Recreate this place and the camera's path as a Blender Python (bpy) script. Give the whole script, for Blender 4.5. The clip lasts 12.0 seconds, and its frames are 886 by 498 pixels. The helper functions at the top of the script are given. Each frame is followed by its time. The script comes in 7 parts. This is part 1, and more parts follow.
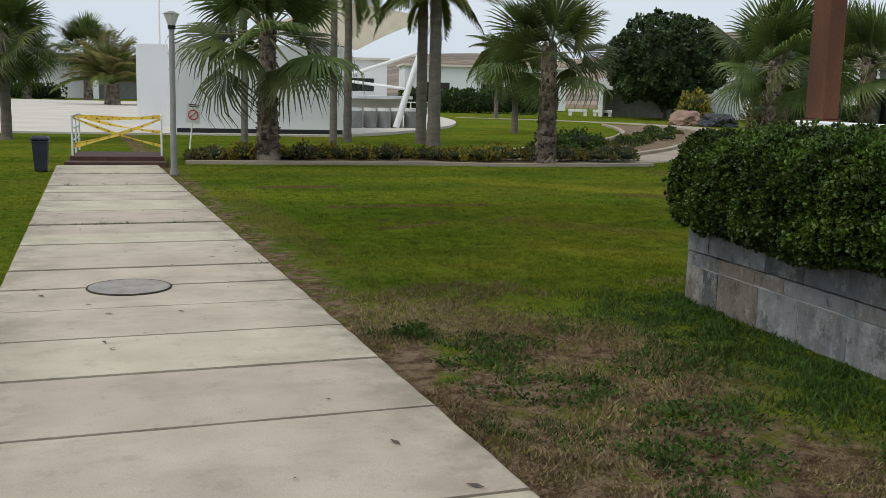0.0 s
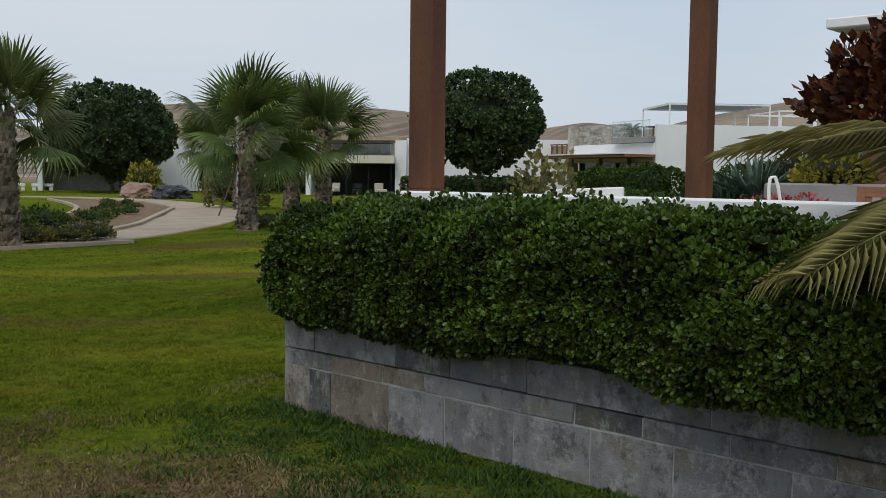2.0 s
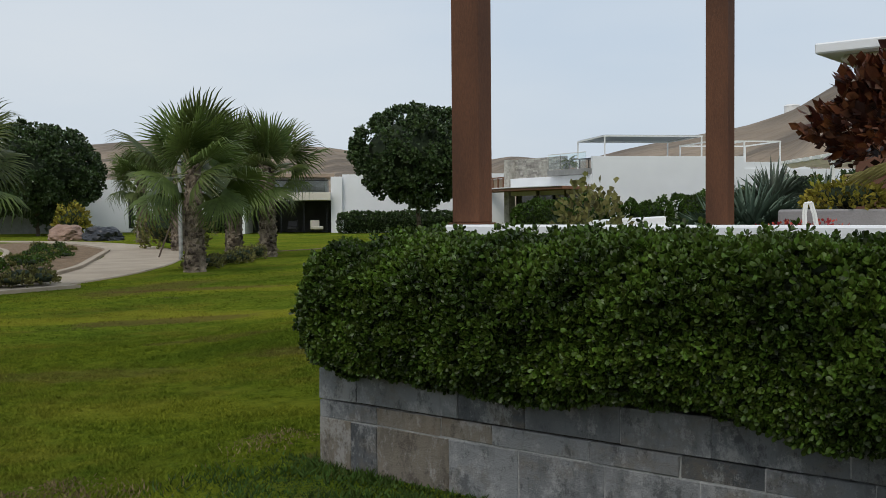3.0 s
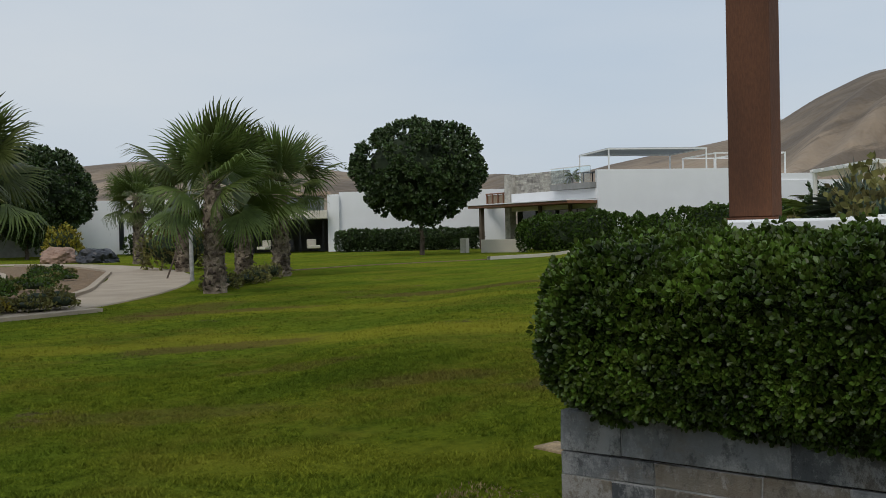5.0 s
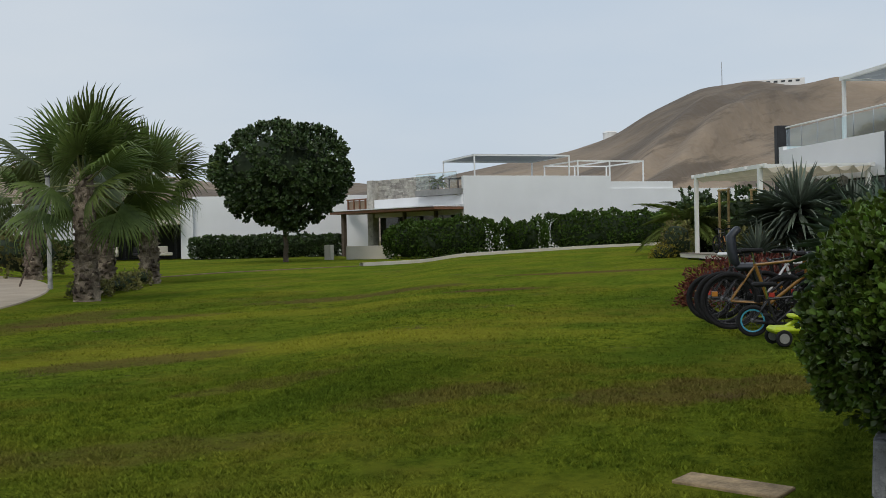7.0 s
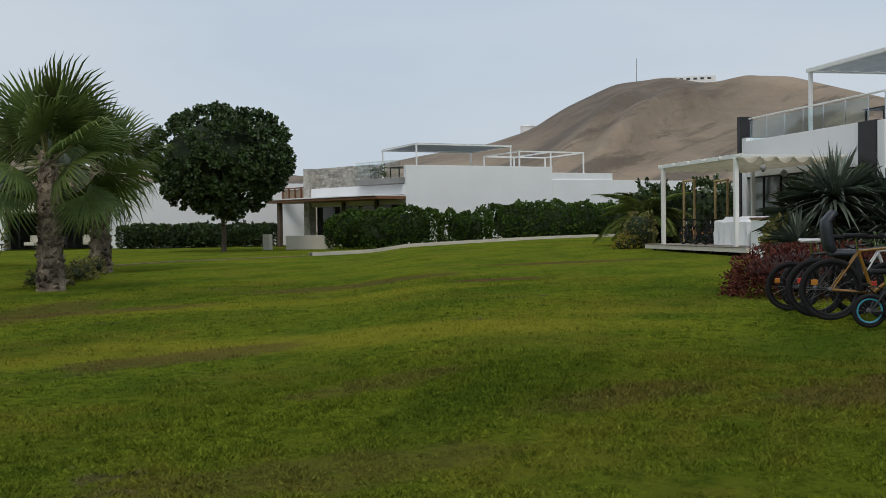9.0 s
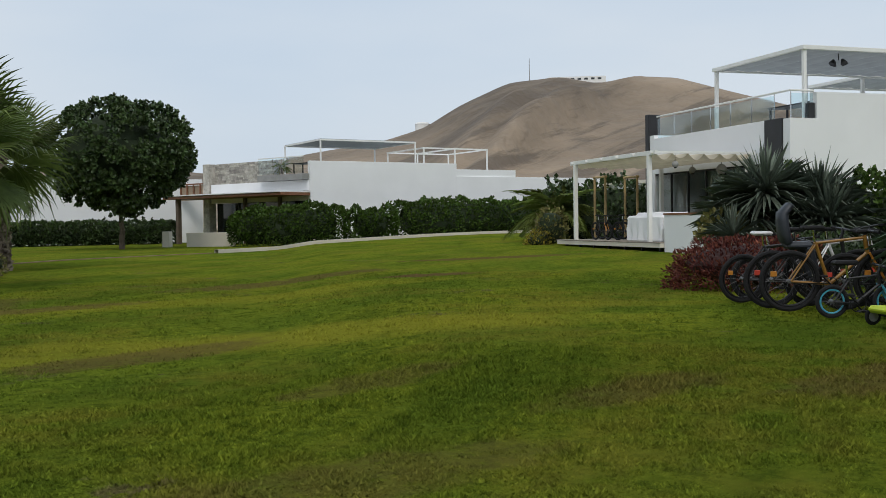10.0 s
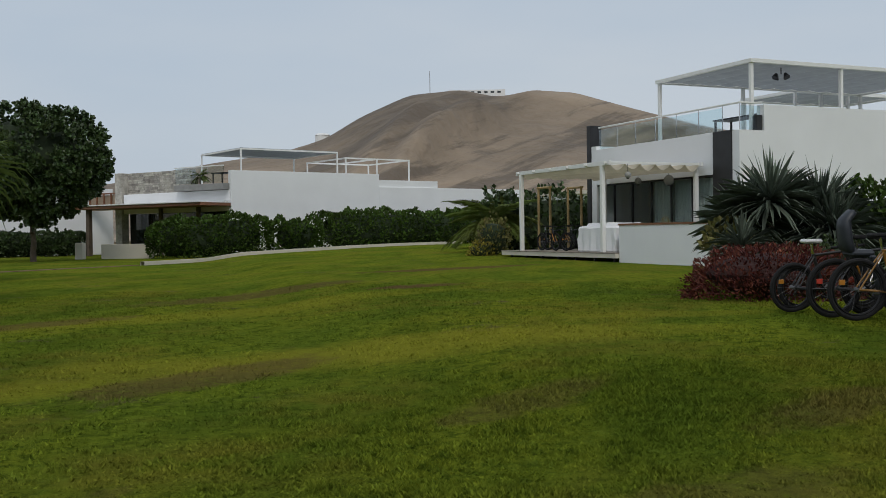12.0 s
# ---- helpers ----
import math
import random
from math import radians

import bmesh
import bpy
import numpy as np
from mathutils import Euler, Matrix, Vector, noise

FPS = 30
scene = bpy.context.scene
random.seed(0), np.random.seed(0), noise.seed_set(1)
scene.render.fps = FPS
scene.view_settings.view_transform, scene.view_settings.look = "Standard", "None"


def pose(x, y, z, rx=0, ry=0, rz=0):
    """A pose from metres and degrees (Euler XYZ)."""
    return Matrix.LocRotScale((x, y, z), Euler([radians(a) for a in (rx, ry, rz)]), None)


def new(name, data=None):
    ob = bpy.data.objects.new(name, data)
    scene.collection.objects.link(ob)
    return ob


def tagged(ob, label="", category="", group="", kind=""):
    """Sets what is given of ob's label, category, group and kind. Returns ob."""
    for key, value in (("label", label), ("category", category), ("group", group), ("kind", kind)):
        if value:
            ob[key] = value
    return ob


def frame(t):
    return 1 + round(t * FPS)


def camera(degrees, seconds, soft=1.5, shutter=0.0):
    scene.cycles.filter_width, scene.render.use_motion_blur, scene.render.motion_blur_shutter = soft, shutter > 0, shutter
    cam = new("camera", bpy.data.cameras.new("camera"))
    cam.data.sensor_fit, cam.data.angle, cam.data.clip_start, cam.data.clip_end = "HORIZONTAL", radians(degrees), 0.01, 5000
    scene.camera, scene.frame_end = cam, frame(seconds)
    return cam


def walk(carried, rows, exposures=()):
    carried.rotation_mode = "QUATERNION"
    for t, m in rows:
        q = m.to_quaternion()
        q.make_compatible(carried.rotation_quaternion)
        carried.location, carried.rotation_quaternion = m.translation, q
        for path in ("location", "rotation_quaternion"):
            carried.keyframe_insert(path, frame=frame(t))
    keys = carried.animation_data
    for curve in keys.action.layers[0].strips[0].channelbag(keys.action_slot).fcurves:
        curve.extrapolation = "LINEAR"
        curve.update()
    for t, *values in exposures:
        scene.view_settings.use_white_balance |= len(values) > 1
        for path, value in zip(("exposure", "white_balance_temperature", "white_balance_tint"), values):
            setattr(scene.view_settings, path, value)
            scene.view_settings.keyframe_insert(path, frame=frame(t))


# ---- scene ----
cam = camera(47.76, 12.0, soft=0.85)
# seconds, eye x y z, yaw, pitch, roll
ROWS = [
    (0, -0.337, 0.410, 1.679, -15.62, -8.78, -1.38),
    (0.5, -0.313, 0.933, 1.668, -23.50, -8.03, -1.25),
    (1, -0.332, 1.427, 1.665, -33.10, -7.00, -0.96),
    (1.5, -0.399, 1.836, 1.667, -41.50, -5.68, -0.88),
    (2, -0.456, 2.293, 1.650, -46.92, -4.16, -0.67),
    (2.5, -0.534, 2.786, 1.654, -50.33, -2.98, 0.05),
    (3, -0.559, 3.268, 1.630, -51.08, -2.14, 0.50),
    (3.5, -0.580, 3.798, 1.587, -49.92, -1.64, 0.71),
    (3.7, -0.598, 4.005, 1.579, -49.21, -1.56, 0.92),
    (5.3, -0.236, 5.717, 1.503, -54.14, -0.90, 1.41),
    (5.5, -0.218, 5.941, 1.478, -55.74, -0.81, 1.40),
    (6, -0.106, 6.499, 1.420, -58.47, -0.54, 1.12),
    (6.5, 0.041, 7.045, 1.417, -60.12, -0.68, 1.14),
    (7, 0.166, 7.612, 1.379, -61.20, -0.78, 1.19),
    (7.2, 0.190, 7.841, 1.366, -61.70, -0.75, 0.91),
    (8.8, 0.306, 9.692, 1.272, -65.78, -1.23, 0.72),
    (9, 0.362, 9.895, 1.286, -66.18, -1.31, 0.75),
    (9.5, 0.362, 10.342, 1.266, -68.59, -1.29, 0.74),
    (10, 0.355, 10.755, 1.243, -72.28, -1.54, 0.81),
    (10.5, 0.391, 11.295, 1.213, -75.54, -1.83, 0.83),
    (11, 0.423, 11.769, 1.208, -77.38, -1.93, 0.86),
    (11.5, 0.510, 12.289, 1.232, -78.67, -1.58, 1.08),
    (12, 0.561, 12.748, 1.212, -78.20, -0.93, 0.79),
]
walk(cam, [(t, pose(x, y, z, 90 + pitch, roll, yaw)) for t, x, y, z, yaw, pitch, roll in ROWS],
     [(0, 0.27), (1.0, 0.25), (2.0, 0.1), (2.5, 0.05), (3.0, 0.15), (5.5, -0.02), (7.0, 0.06), (9.0, 0.02), (9.5, -0.04), (10.0, 0.2), (11.0, 0.25), (11.5, -0.07), (12.0, -0.12)])

# ---- light ----
world = bpy.data.worlds.new("overcast_sky")
scene.world = world
world.use_nodes = True
wn, wl = world.node_tree.nodes, world.node_tree.links
wn.clear()
SUN_EL, SUN_ROT = 50.0, 252.0
sky = wn.new("ShaderNodeTexSky")
sky.sky_type, sky.sun_disc = "NISHITA", False
sky.sun_elevation, sky.sun_rotation = radians(SUN_EL), radians(SUN_ROT)
sky.air_density, sky.dust_density, sky.ozone_density = 1.0, 4.0, 1.0
dim = wn.new("ShaderNodeMix")
dim.data_type, dim.blend_type = "RGBA", "MULTIPLY"
dim.inputs["Factor"].default_value = 1.0
dim.inputs["B"].default_value = (0.085, 0.085, 0.085, 1)
wl.new(sky.outputs["Color"], dim.inputs["A"])
tc = wn.new("ShaderNodeTexCoord")
mapping = wn.new("ShaderNodeMapping")
mapping.inputs["Scale"].default_value = (1.0, 1.0, 3.5)
wl.new(tc.outputs["Generated"], mapping.inputs["Vector"])
cloud = wn.new("ShaderNodeTexNoise")
cloud.inputs["Scale"].default_value, cloud.inputs["Detail"].default_value = 1.6, 5.0
wl.new(mapping.outputs["Vector"], cloud.inputs["Vector"])
cramp = wn.new("ShaderNodeValToRGB")
cramp.color_ramp.elements[0].position, cramp.color_ramp.elements[0].color = 0.3, (0.54, 0.63, 0.735, 1)
cramp.color_ramp.elements[1].position, cramp.color_ramp.elements[1].color = 0.72, (0.67, 0.72, 0.77, 1)
wl.new(cloud.outputs["Fac"], cramp.inputs["Fac"])
cover = wn.new("ShaderNodeMix")
cover.data_type = "RGBA"
cover.inputs["Factor"].default_value = 0.85
wl.new(dim.outputs["Result"], cover.inputs["A"])
wl.new(cramp.outputs["Color"], cover.inputs["B"])
bg = wn.new("ShaderNodeBackground")
bg.inputs["Strength"].default_value = 1.0
wl.new(cover.outputs["Result"], bg.inputs["Color"])
wout = wn.new("ShaderNodeOutputWorld")
wl.new(bg.outputs["Background"], wout.inputs["Surface"])

sun_data = bpy.data.lights.new("sun", "SUN")
sun_data.energy, sun_data.angle, sun_data.color = 1.0, radians(22), (1.0, 0.95, 0.88)
sun = new("sun", sun_data)
sun.matrix_world = pose(0, 0, 60, 90 - SUN_EL, 0, 180 - SUN_ROT)


# ---- materials ----
def material(name, color, rough=0.7, vary=0.15, scale=4.0, bump=0.2, fine=60.0, metal=0.0, per="none", hue=None, coat=0.0, translucent=0.0, stretch=(1, 1, 1), dist=0.01, gloss=0.18):
    """A surface with two scales of variation. per: object or island, for pieces; hue: a second colour that the large noise mixes in."""
    m = bpy.data.materials.new(name)
    m.use_nodes = True
    nt = m.node_tree
    n, l = nt.nodes, nt.links
    b = n["Principled BSDF"]
    b.inputs["Roughness"].default_value, b.inputs["Metallic"].default_value = rough, metal
    if per == "island" or translucent:
        b.inputs["Specular IOR Level"].default_value = gloss
    if coat:
        b.inputs["Coat Weight"].default_value = coat
    t = n.new("ShaderNodeTexCoord")
    mp = n.new("ShaderNodeMapping")
    mp.inputs["Scale"].default_value = stretch
    l.new(t.outputs["Object"], mp.inputs["Vector"])
    big = n.new("ShaderNodeTexNoise")
    big.inputs["Scale"].default_value, big.inputs["Detail"].default_value = scale, 6.0
    l.new(mp.outputs["Vector"], big.inputs["Vector"])
    small = n.new("ShaderNodeTexNoise")
    small.inputs["Scale"].default_value, small.inputs["Detail"].default_value = fine, 3.0
    l.new(mp.outputs["Vector"], small.inputs["Vector"])
    ramp = n.new("ShaderNodeValToRGB")
    lo = [max(0, c * (1 - vary)) for c in color]
    hi = list(hue) if hue else [min(1, c * (1 + vary)) for c in color]
    ramp.color_ramp.elements[0].position, ramp.color_ramp.elements[0].color = 0.3, (*lo, 1)
    ramp.color_ramp.elements[1].position, ramp.color_ramp.elements[1].color = 0.7, (*hi, 1)
    l.new(big.outputs["Fac"], ramp.inputs["Fac"])
    hsv = n.new("ShaderNodeHueSaturation")
    l.new(ramp.outputs["Color"], hsv.inputs["Color"])
    mr = n.new("ShaderNodeMapRange")
    mr.inputs["From Min"].default_value, mr.inputs["From Max"].default_value = 0.25, 0.75
    mr.inputs["To Min"].default_value, mr.inputs["To Max"].default_value = 1 - vary * 0.6, 1 + vary * 0.6
    l.new(small.outputs["Fac"], mr.inputs["Value"])
    val = mr.outputs["Result"]
    if per != "none":
        if per == "object":
            rnd = n.new("ShaderNodeObjectInfo").outputs["Random"]
        else:
            rnd = n.new("ShaderNodeNewGeometry").outputs["Random Per Island"]
        pr = n.new("ShaderNodeMapRange")
        pr.inputs["To Min"].default_value, pr.inputs["To Max"].default_value = 1 - vary, 1 + vary
        l.new(rnd, pr.inputs["Value"])
        mul = n.new("ShaderNodeMath")
        mul.operation = "MULTIPLY"
        l.new(val, mul.inputs[0])
        l.new(pr.outputs["Result"], mul.inputs[1])
        val = mul.outputs["Value"]
        hr = n.new("ShaderNodeMapRange")
        hr.inputs["To Min"].default_value, hr.inputs["To Max"].default_value = 0.485, 0.515
        l.new(rnd, hr.inputs["Value"])
        l.new(hr.outputs["Result"], hsv.inputs["Hue"])
    l.new(val, hsv.inputs["Value"])
    l.new(hsv.outputs["Color"], b.inputs["Base Color"])
    if bump:
        bp = n.new("ShaderNodeBump")
        bp.inputs["Strength"].default_value, bp.inputs["Distance"].default_value = bump, dist
        l.new(small.outputs["Fac"], bp.inputs["Height"])
        l.new(bp.outputs["Normal"], b.inputs["Normal"])
    if translucent:
        tr = n.new("ShaderNodeBsdfTranslucent")
        l.new(hsv.outputs["Color"], tr.inputs["Color"])
        mx = n.new("ShaderNodeMixShader")
        mx.inputs["Fac"].default_value = translucent
        l.new(b.outputs["BSDF"], mx.inputs[1])
        l.new(tr.outputs["BSDF"], mx.inputs[2])
        l.new(mx.outputs["Shader"], n["Material Output"].inputs["Surface"])
    return m


def glass_material(name, tint=(0.85, 0.93, 0.92)):
    m = bpy.data.materials.new(name)
    m.use_nodes = True
    b = m.node_tree.nodes["Principled BSDF"]
    b.inputs["Base Color"].default_value = (*tint, 1)
    b.inputs["Roughness"].default_value, b.inputs["Transmission Weight"].default_value, b.inputs["IOR"].default_value = 0.03, 1.0, 1.45
    return m


def stone_material(name, low, high, stain):
    """Sawn stone: cloudy greys, water streaks, lime bloom and brown stains."""
    m = bpy.data.materials.new(name)
    m.use_nodes = True
    n, l = m.node_tree.nodes, m.node_tree.links
    b = n["Principled BSDF"]
    b.inputs["Roughness"].default_value = 0.85
    b.inputs["Specular IOR Level"].default_value = 0.3
    tc = n.new("ShaderNodeTexCoord")
    info = n.new("ShaderNodeObjectInfo")
    shift = n.new("ShaderNodeVectorMath")
    shift.operation = "MULTIPLY_ADD"
    l.new(info.outputs["Random"], shift.inputs[0])
    shift.inputs[1].default_value = (7, 3, 11)
    l.new(tc.outputs["Object"], shift.inputs[2])

    def cloud(scale, detail, rough, stretch, a, c):
        mp = n.new("ShaderNodeMapping")
        mp.inputs["Scale"].default_value = stretch
        l.new(shift.outputs["Vector"], mp.inputs["Vector"])
        t = n.new("ShaderNodeTexNoise")
        t.inputs["Scale"].default_value, t.inputs["Detail"].default_value, t.inputs["Roughness"].default_value = scale, detail, rough
        l.new(mp.outputs["Vector"], t.inputs["Vector"])
        r = n.new("ShaderNodeMapRange")
        r.inputs["From Min"].default_value, r.inputs["From Max"].default_value = a, c
        l.new(t.outputs["Fac"], r.inputs["Value"])
        return r.outputs["Result"]

    def mix(f, a, c, k=1.0):
        q = n.new("ShaderNodeMix")
        q.data_type = "RGBA"
        if k < 1:
            w = n.new("ShaderNodeMath")
            w.operation = "MULTIPLY"
            w.inputs[1].default_value = k
            l.new(f, w.inputs[0])
            f = w.outputs["Value"]
        l.new(f, q.inputs["Factor"])
        for key, v in (("A", a), ("B", c)):
            if isinstance(v, tuple):
                q.inputs[key].default_value = (*v, 1)
            else:
                l.new(v, q.inputs[key])
        return q.outputs["Result"]

    tone = n.new("ShaderNodeMath")
    tone.operation = "MULTIPLY_ADD"
    l.new(cloud(3.2, 8, 0.65, (1, 1, 1), 0.32, 0.68), tone.inputs[0])
    tone.inputs[1].default_value = 0.32
    part_ = n.new("ShaderNodeMath")
    part_.operation = "MULTIPLY"
    part_.inputs[1].default_value = 0.95
    l.new(info.outputs["Random"], part_.inputs[0])
    l.new(part_.outputs["Value"], tone.inputs[2])
    col = mix(tone.outputs["Value"], low, high)
    col = mix(cloud(9, 6, 0.7, (1, 1, 0.3), 0.50, 0.66), col, tuple(v * 0.5 for v in low), 0.35)
    col = mix(cloud(2.1, 7, 0.75, (1, 1, 1.4), 0.52, 0.66), col, stain, 0.6)
    col = mix(cloud(4.0, 10, 0.85, (1, 1, 0.8), 0.51, 0.58), col, (0.42, 0.42, 0.41), 0.45)
    col = mix(cloud(5.0, 9, 0.8, (1, 1.3, 1), 0.53, 0.60), col, tuple(v * 0.45 for v in low), 0.55)
    l.new(col, b.inputs["Base Color"])
    bp = n.new("ShaderNodeBump")
    bp.inputs["Strength"].default_value, bp.inputs["Distance"].default_value = 0.7, 0.012
    l.new(cloud(22, 8, 0.75, (1, 1, 1), 0.2, 0.8), bp.inputs["Height"])
    l.new(bp.outputs["Normal"], b.inputs["Normal"])
    return m


def concrete_material():
    """Cast concrete, blotched, with dirt washed in along the two long edges."""
    m = material("pale_concrete", (0.46, 0.392, 0.29), 0.85, 0.08, 1.9, 0.35, 90, per="object", hue=(0.545, 0.472, 0.356))
    n, l = m.node_tree.nodes, m.node_tree.links
    b = n["Principled BSDF"]
    base = b.inputs["Base Color"].links[0].from_socket
    tcn = n.new("ShaderNodeTexCoord")
    xyz = n.new("ShaderNodeSeparateXYZ")
    l.new(tcn.outputs["Object"], xyz.inputs["Vector"])

    def op(kind, a, c):
        q = n.new("ShaderNodeMath")
        q.operation, q.use_clamp = kind, kind == "MULTIPLY"
        for i, v in enumerate((a, c)):
            if isinstance(v, (int, float)):
                q.inputs[i].default_value = v
            else:
                l.new(v, q.inputs[i])
        return q.outputs["Value"]

    def cloud(scale, a, c, stretch=(1, 1, 1)):
        mp = n.new("ShaderNodeMapping")
        mp.inputs["Scale"].default_value = stretch
        l.new(tcn.outputs["Object"], mp.inputs["Vector"])
        t = n.new("ShaderNodeTexNoise")
        t.inputs["Scale"].default_value, t.inputs["Detail"].default_value, t.inputs["Roughness"].default_value = scale, 9.0, 0.7
        l.new(mp.outputs["Vector"], t.inputs["Vector"])
        r = n.new("ShaderNodeMapRange")
        r.inputs["From Min"].default_value, r.inputs["From Max"].default_value = a, c
        l.new(t.outputs["Fac"], r.inputs["Value"])
        return r.outputs["Result"]

    def tint(f, under, colour):
        q = n.new("ShaderNodeMix")
        q.data_type = "RGBA"
        l.new(f, q.inputs["Factor"])
        l.new(under, q.inputs["A"])
        q.inputs["B"].default_value = (*colour, 1)
        return q.outputs["Result"]

    X, Y = xyz.outputs["X"], xyz.outputs["Y"]
    right = op("SUBTRACT", 1.51, X)
    right = op("SUBTRACT", right, op("DIVIDE", Y, 11.96))
    left = op("ADD", op("ADD", X, 1.078), op("DIVIDE", Y, 16.6))
    for edge in (right, left):
        near = n.new("ShaderNodeMapRange")
        near.inputs["From Min"].default_value, near.inputs["From Max"].default_value = 0.55, 0.0
        l.new(edge, near.inputs["Value"])
        base = tint(op("MULTIPLY", op("MULTIPLY", near.outputs["Result"], cloud(2.6, 0.40, 0.62)), 0.75), base, (0.20, 0.17, 0.125))
    base = tint(op("MULTIPLY", cloud(1.1, 0.50, 0.66, (1, 2.4, 1)), 0.26), base, (0.25, 0.21, 0.15))
    base = tint(op("MULTIPLY", cloud(7.0, 0.56, 0.66), 0.30), base, (0.22, 0.19, 0.145))
    l.new(base, b.inputs["Base Color"])
    return m


CONCRETE = concrete_material()
JOINT = material("joint_dirt", (0.042, 0.033, 0.024), 0.95, 0.3, 6, 0.5, 80)
PAVING = material("plaza_paving", (0.58, 0.53, 0.45), 0.85, 0.12, 0.35, 0.2, 20)
PATHMAT = material("path_paving", (0.37, 0.305, 0.23), 0.9, 0.15, 0.8, 0.3, 30)
SOIL = material("bed_soil", (0.19, 0.125, 0.07), 0.95, 0.35, 2.5, 0.8, 25, dist=0.05)
WHITE = material("white_stucco", (0.78, 0.79, 0.80), 0.85, 0.035, 0.5, 0.15, 60)
OFFWHITE = material("cream_stucco", (0.62, 0.58, 0.50), 0.85, 0.06, 0.7, 0.15, 60)
WHITEMETAL = material("white_painted_metal", (0.78, 0.78, 0.76), 0.4, 0.03, 3, 0.03, 60)
BLACKSTONE = material("black_cladding", (0.018, 0.018, 0.02), 0.5, 0.3, 2, 0.2, 30)
STONE = stone_material("grey_stone", (0.052, 0.058, 0.063), (0.225, 0.232, 0.236), (0.16, 0.133, 0.098))
BLOCK = stone_material("pale_grey_block", (0.30, 0.305, 0.30), (0.46, 0.465, 0.46), (0.32, 0.30, 0.26))
STONEBROWN = stone_material("brown_stone", (0.095, 0.082, 0.066), (0.21, 0.185, 0.150), (0.15, 0.105, 0.065))
MORTAR = material("mortar", (0.32, 0.32, 0.31), 0.95, 0.35, 5, 0.6, 60)
LEDGE = material("ledge_stone", (0.36, 0.34, 0.30), 0.9, 0.3, 3, 0.6, 12, per="object")
CORTEN = material("rust_brown_steel", (0.085, 0.032, 0.013), 0.8, 0.35, 2.2, 0.25, 120, stretch=(1, 1, 0.25), hue=(0.15, 0.058, 0.024))
LEAF = material("hedge_leaf", (0.033, 0.066, 0.009), 0.42, 0.55, 3, 0, 30, per="island", hue=(0.090, 0.148, 0.018), translucent=0.2, gloss=0.35)
# near-black green for foliage cores: inner shade as a colour
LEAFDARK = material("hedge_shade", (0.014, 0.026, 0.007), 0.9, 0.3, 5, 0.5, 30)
HEDGEFAR = material("clipped_hedge_leaf", (0.050, 0.088, 0.014), 0.5, 0.4, 1, 0, 10, per="island", translucent=0.1)
TREELEAF = material("ficus_leaf", (0.042, 0.076, 0.026), 0.4, 0.45, 1.0, 0, 10, per="island", hue=(0.072, 0.112, 0.036), translucent=0.06, gloss=0.4)
PALMLEAF = material("fan_palm_leaf", (0.066, 0.106, 0.028), 0.45, 0.4, 1.0, 0, 10, per="object", hue=(0.130, 0.172, 0.042), translucent=0.32, gloss=0.3)
STALK = material("palm_stalk", (0.20, 0.22, 0.075), 0.5, 0.2, 2.0, 0, 20, hue=(0.27, 0.27, 0.11))
PALMPLUME = material("feather_palm_leaf", (0.16, 0.22, 0.05), 0.5, 0.3, 1.0, 0, 10, per="object", hue=(0.22, 0.27, 0.07), translucent=0.3)
PALMDRY = material("dry_palm_leaf", (0.27, 0.26, 0.085), 0.6, 0.3, 2.0, 0, 10, per="object", hue=(0.36, 0.32, 0.13), translucent=0.4)
TRUNK = material("palm_trunk", (0.105, 0.08, 0.06), 0.95, 0.6, 2.5, 0.8, 30, per="island", hue=(0.26, 0.21, 0.165), dist=0.03)
TRUNKGREY = material("grey_palm_trunk", (0.16, 0.14, 0.115), 0.95, 0.25, 2.5, 0.6, 25, stretch=(1, 1, 3), dist=0.02)
BARK = material("tree_bark", (0.10, 0.075, 0.055), 0.95, 0.3, 3, 0.7, 30, dist=0.03)
AGAVE = material("blue_green_blade", (0.12, 0.175, 0.125), 0.5, 0.3, 1, 0, 10, per="island", translucent=0.05)
YUCCA = material("dark_sword_leaf", (0.125, 0.155, 0.118), 0.45, 0.35, 1, 0, 10, per="island", translucent=0.05)
REDLEAF = material("red_foliage", (0.10, 0.018, 0.018), 0.6, 0.55, 2, 0, 20, per="island", hue=(0.17, 0.05, 0.035), translucent=0.1)
CROTON = material("croton_leaf", (0.026, 0.014, 0.012), 0.4, 0.65, 2.2, 0, 20, per="island", hue=(0.125, 0.036, 0.014), translucent=0.08)
YELLOWLEAF = material("yellow_green_leaf", (0.22, 0.22, 0.03), 0.6, 0.4, 3, 0, 20, per="island", hue=(0.34, 0.27, 0.04), translucent=0.15)
OLIVELEAF = material("olive_leaf", (0.12, 0.13, 0.035), 0.55, 0.4, 4, 0, 20, per="island", hue=(0.22, 0.2, 0.07), translucent=0.15)
WOOD = material("brown_wood", (0.20, 0.085, 0.04), 0.6, 0.3, 3, 0.2, 40, stretch=(1, 1, 6))
DECKWOOD = material("grey_deck_boards", (0.30, 0.26, 0.21), 0.8, 0.2, 3, 0.3, 40, per="object")
BAMBOO = material("bamboo_pole", (0.42, 0.29, 0.13), 0.6, 0.25, 3, 0.2, 30, stretch=(1, 1, 0.3))
BRICKRED = material("dark_red_step", (0.075, 0.038, 0.028), 0.85, 0.25, 3, 0.4, 50)
YELLOW = material("warning_tape", (0.62, 0.42, 0.03), 0.5, 0.12, 4, 0.05, 60)
TAPEDARK = material("tape_print", (0.05, 0.04, 0.02), 0.5, 0.1, 4, 0, 60)
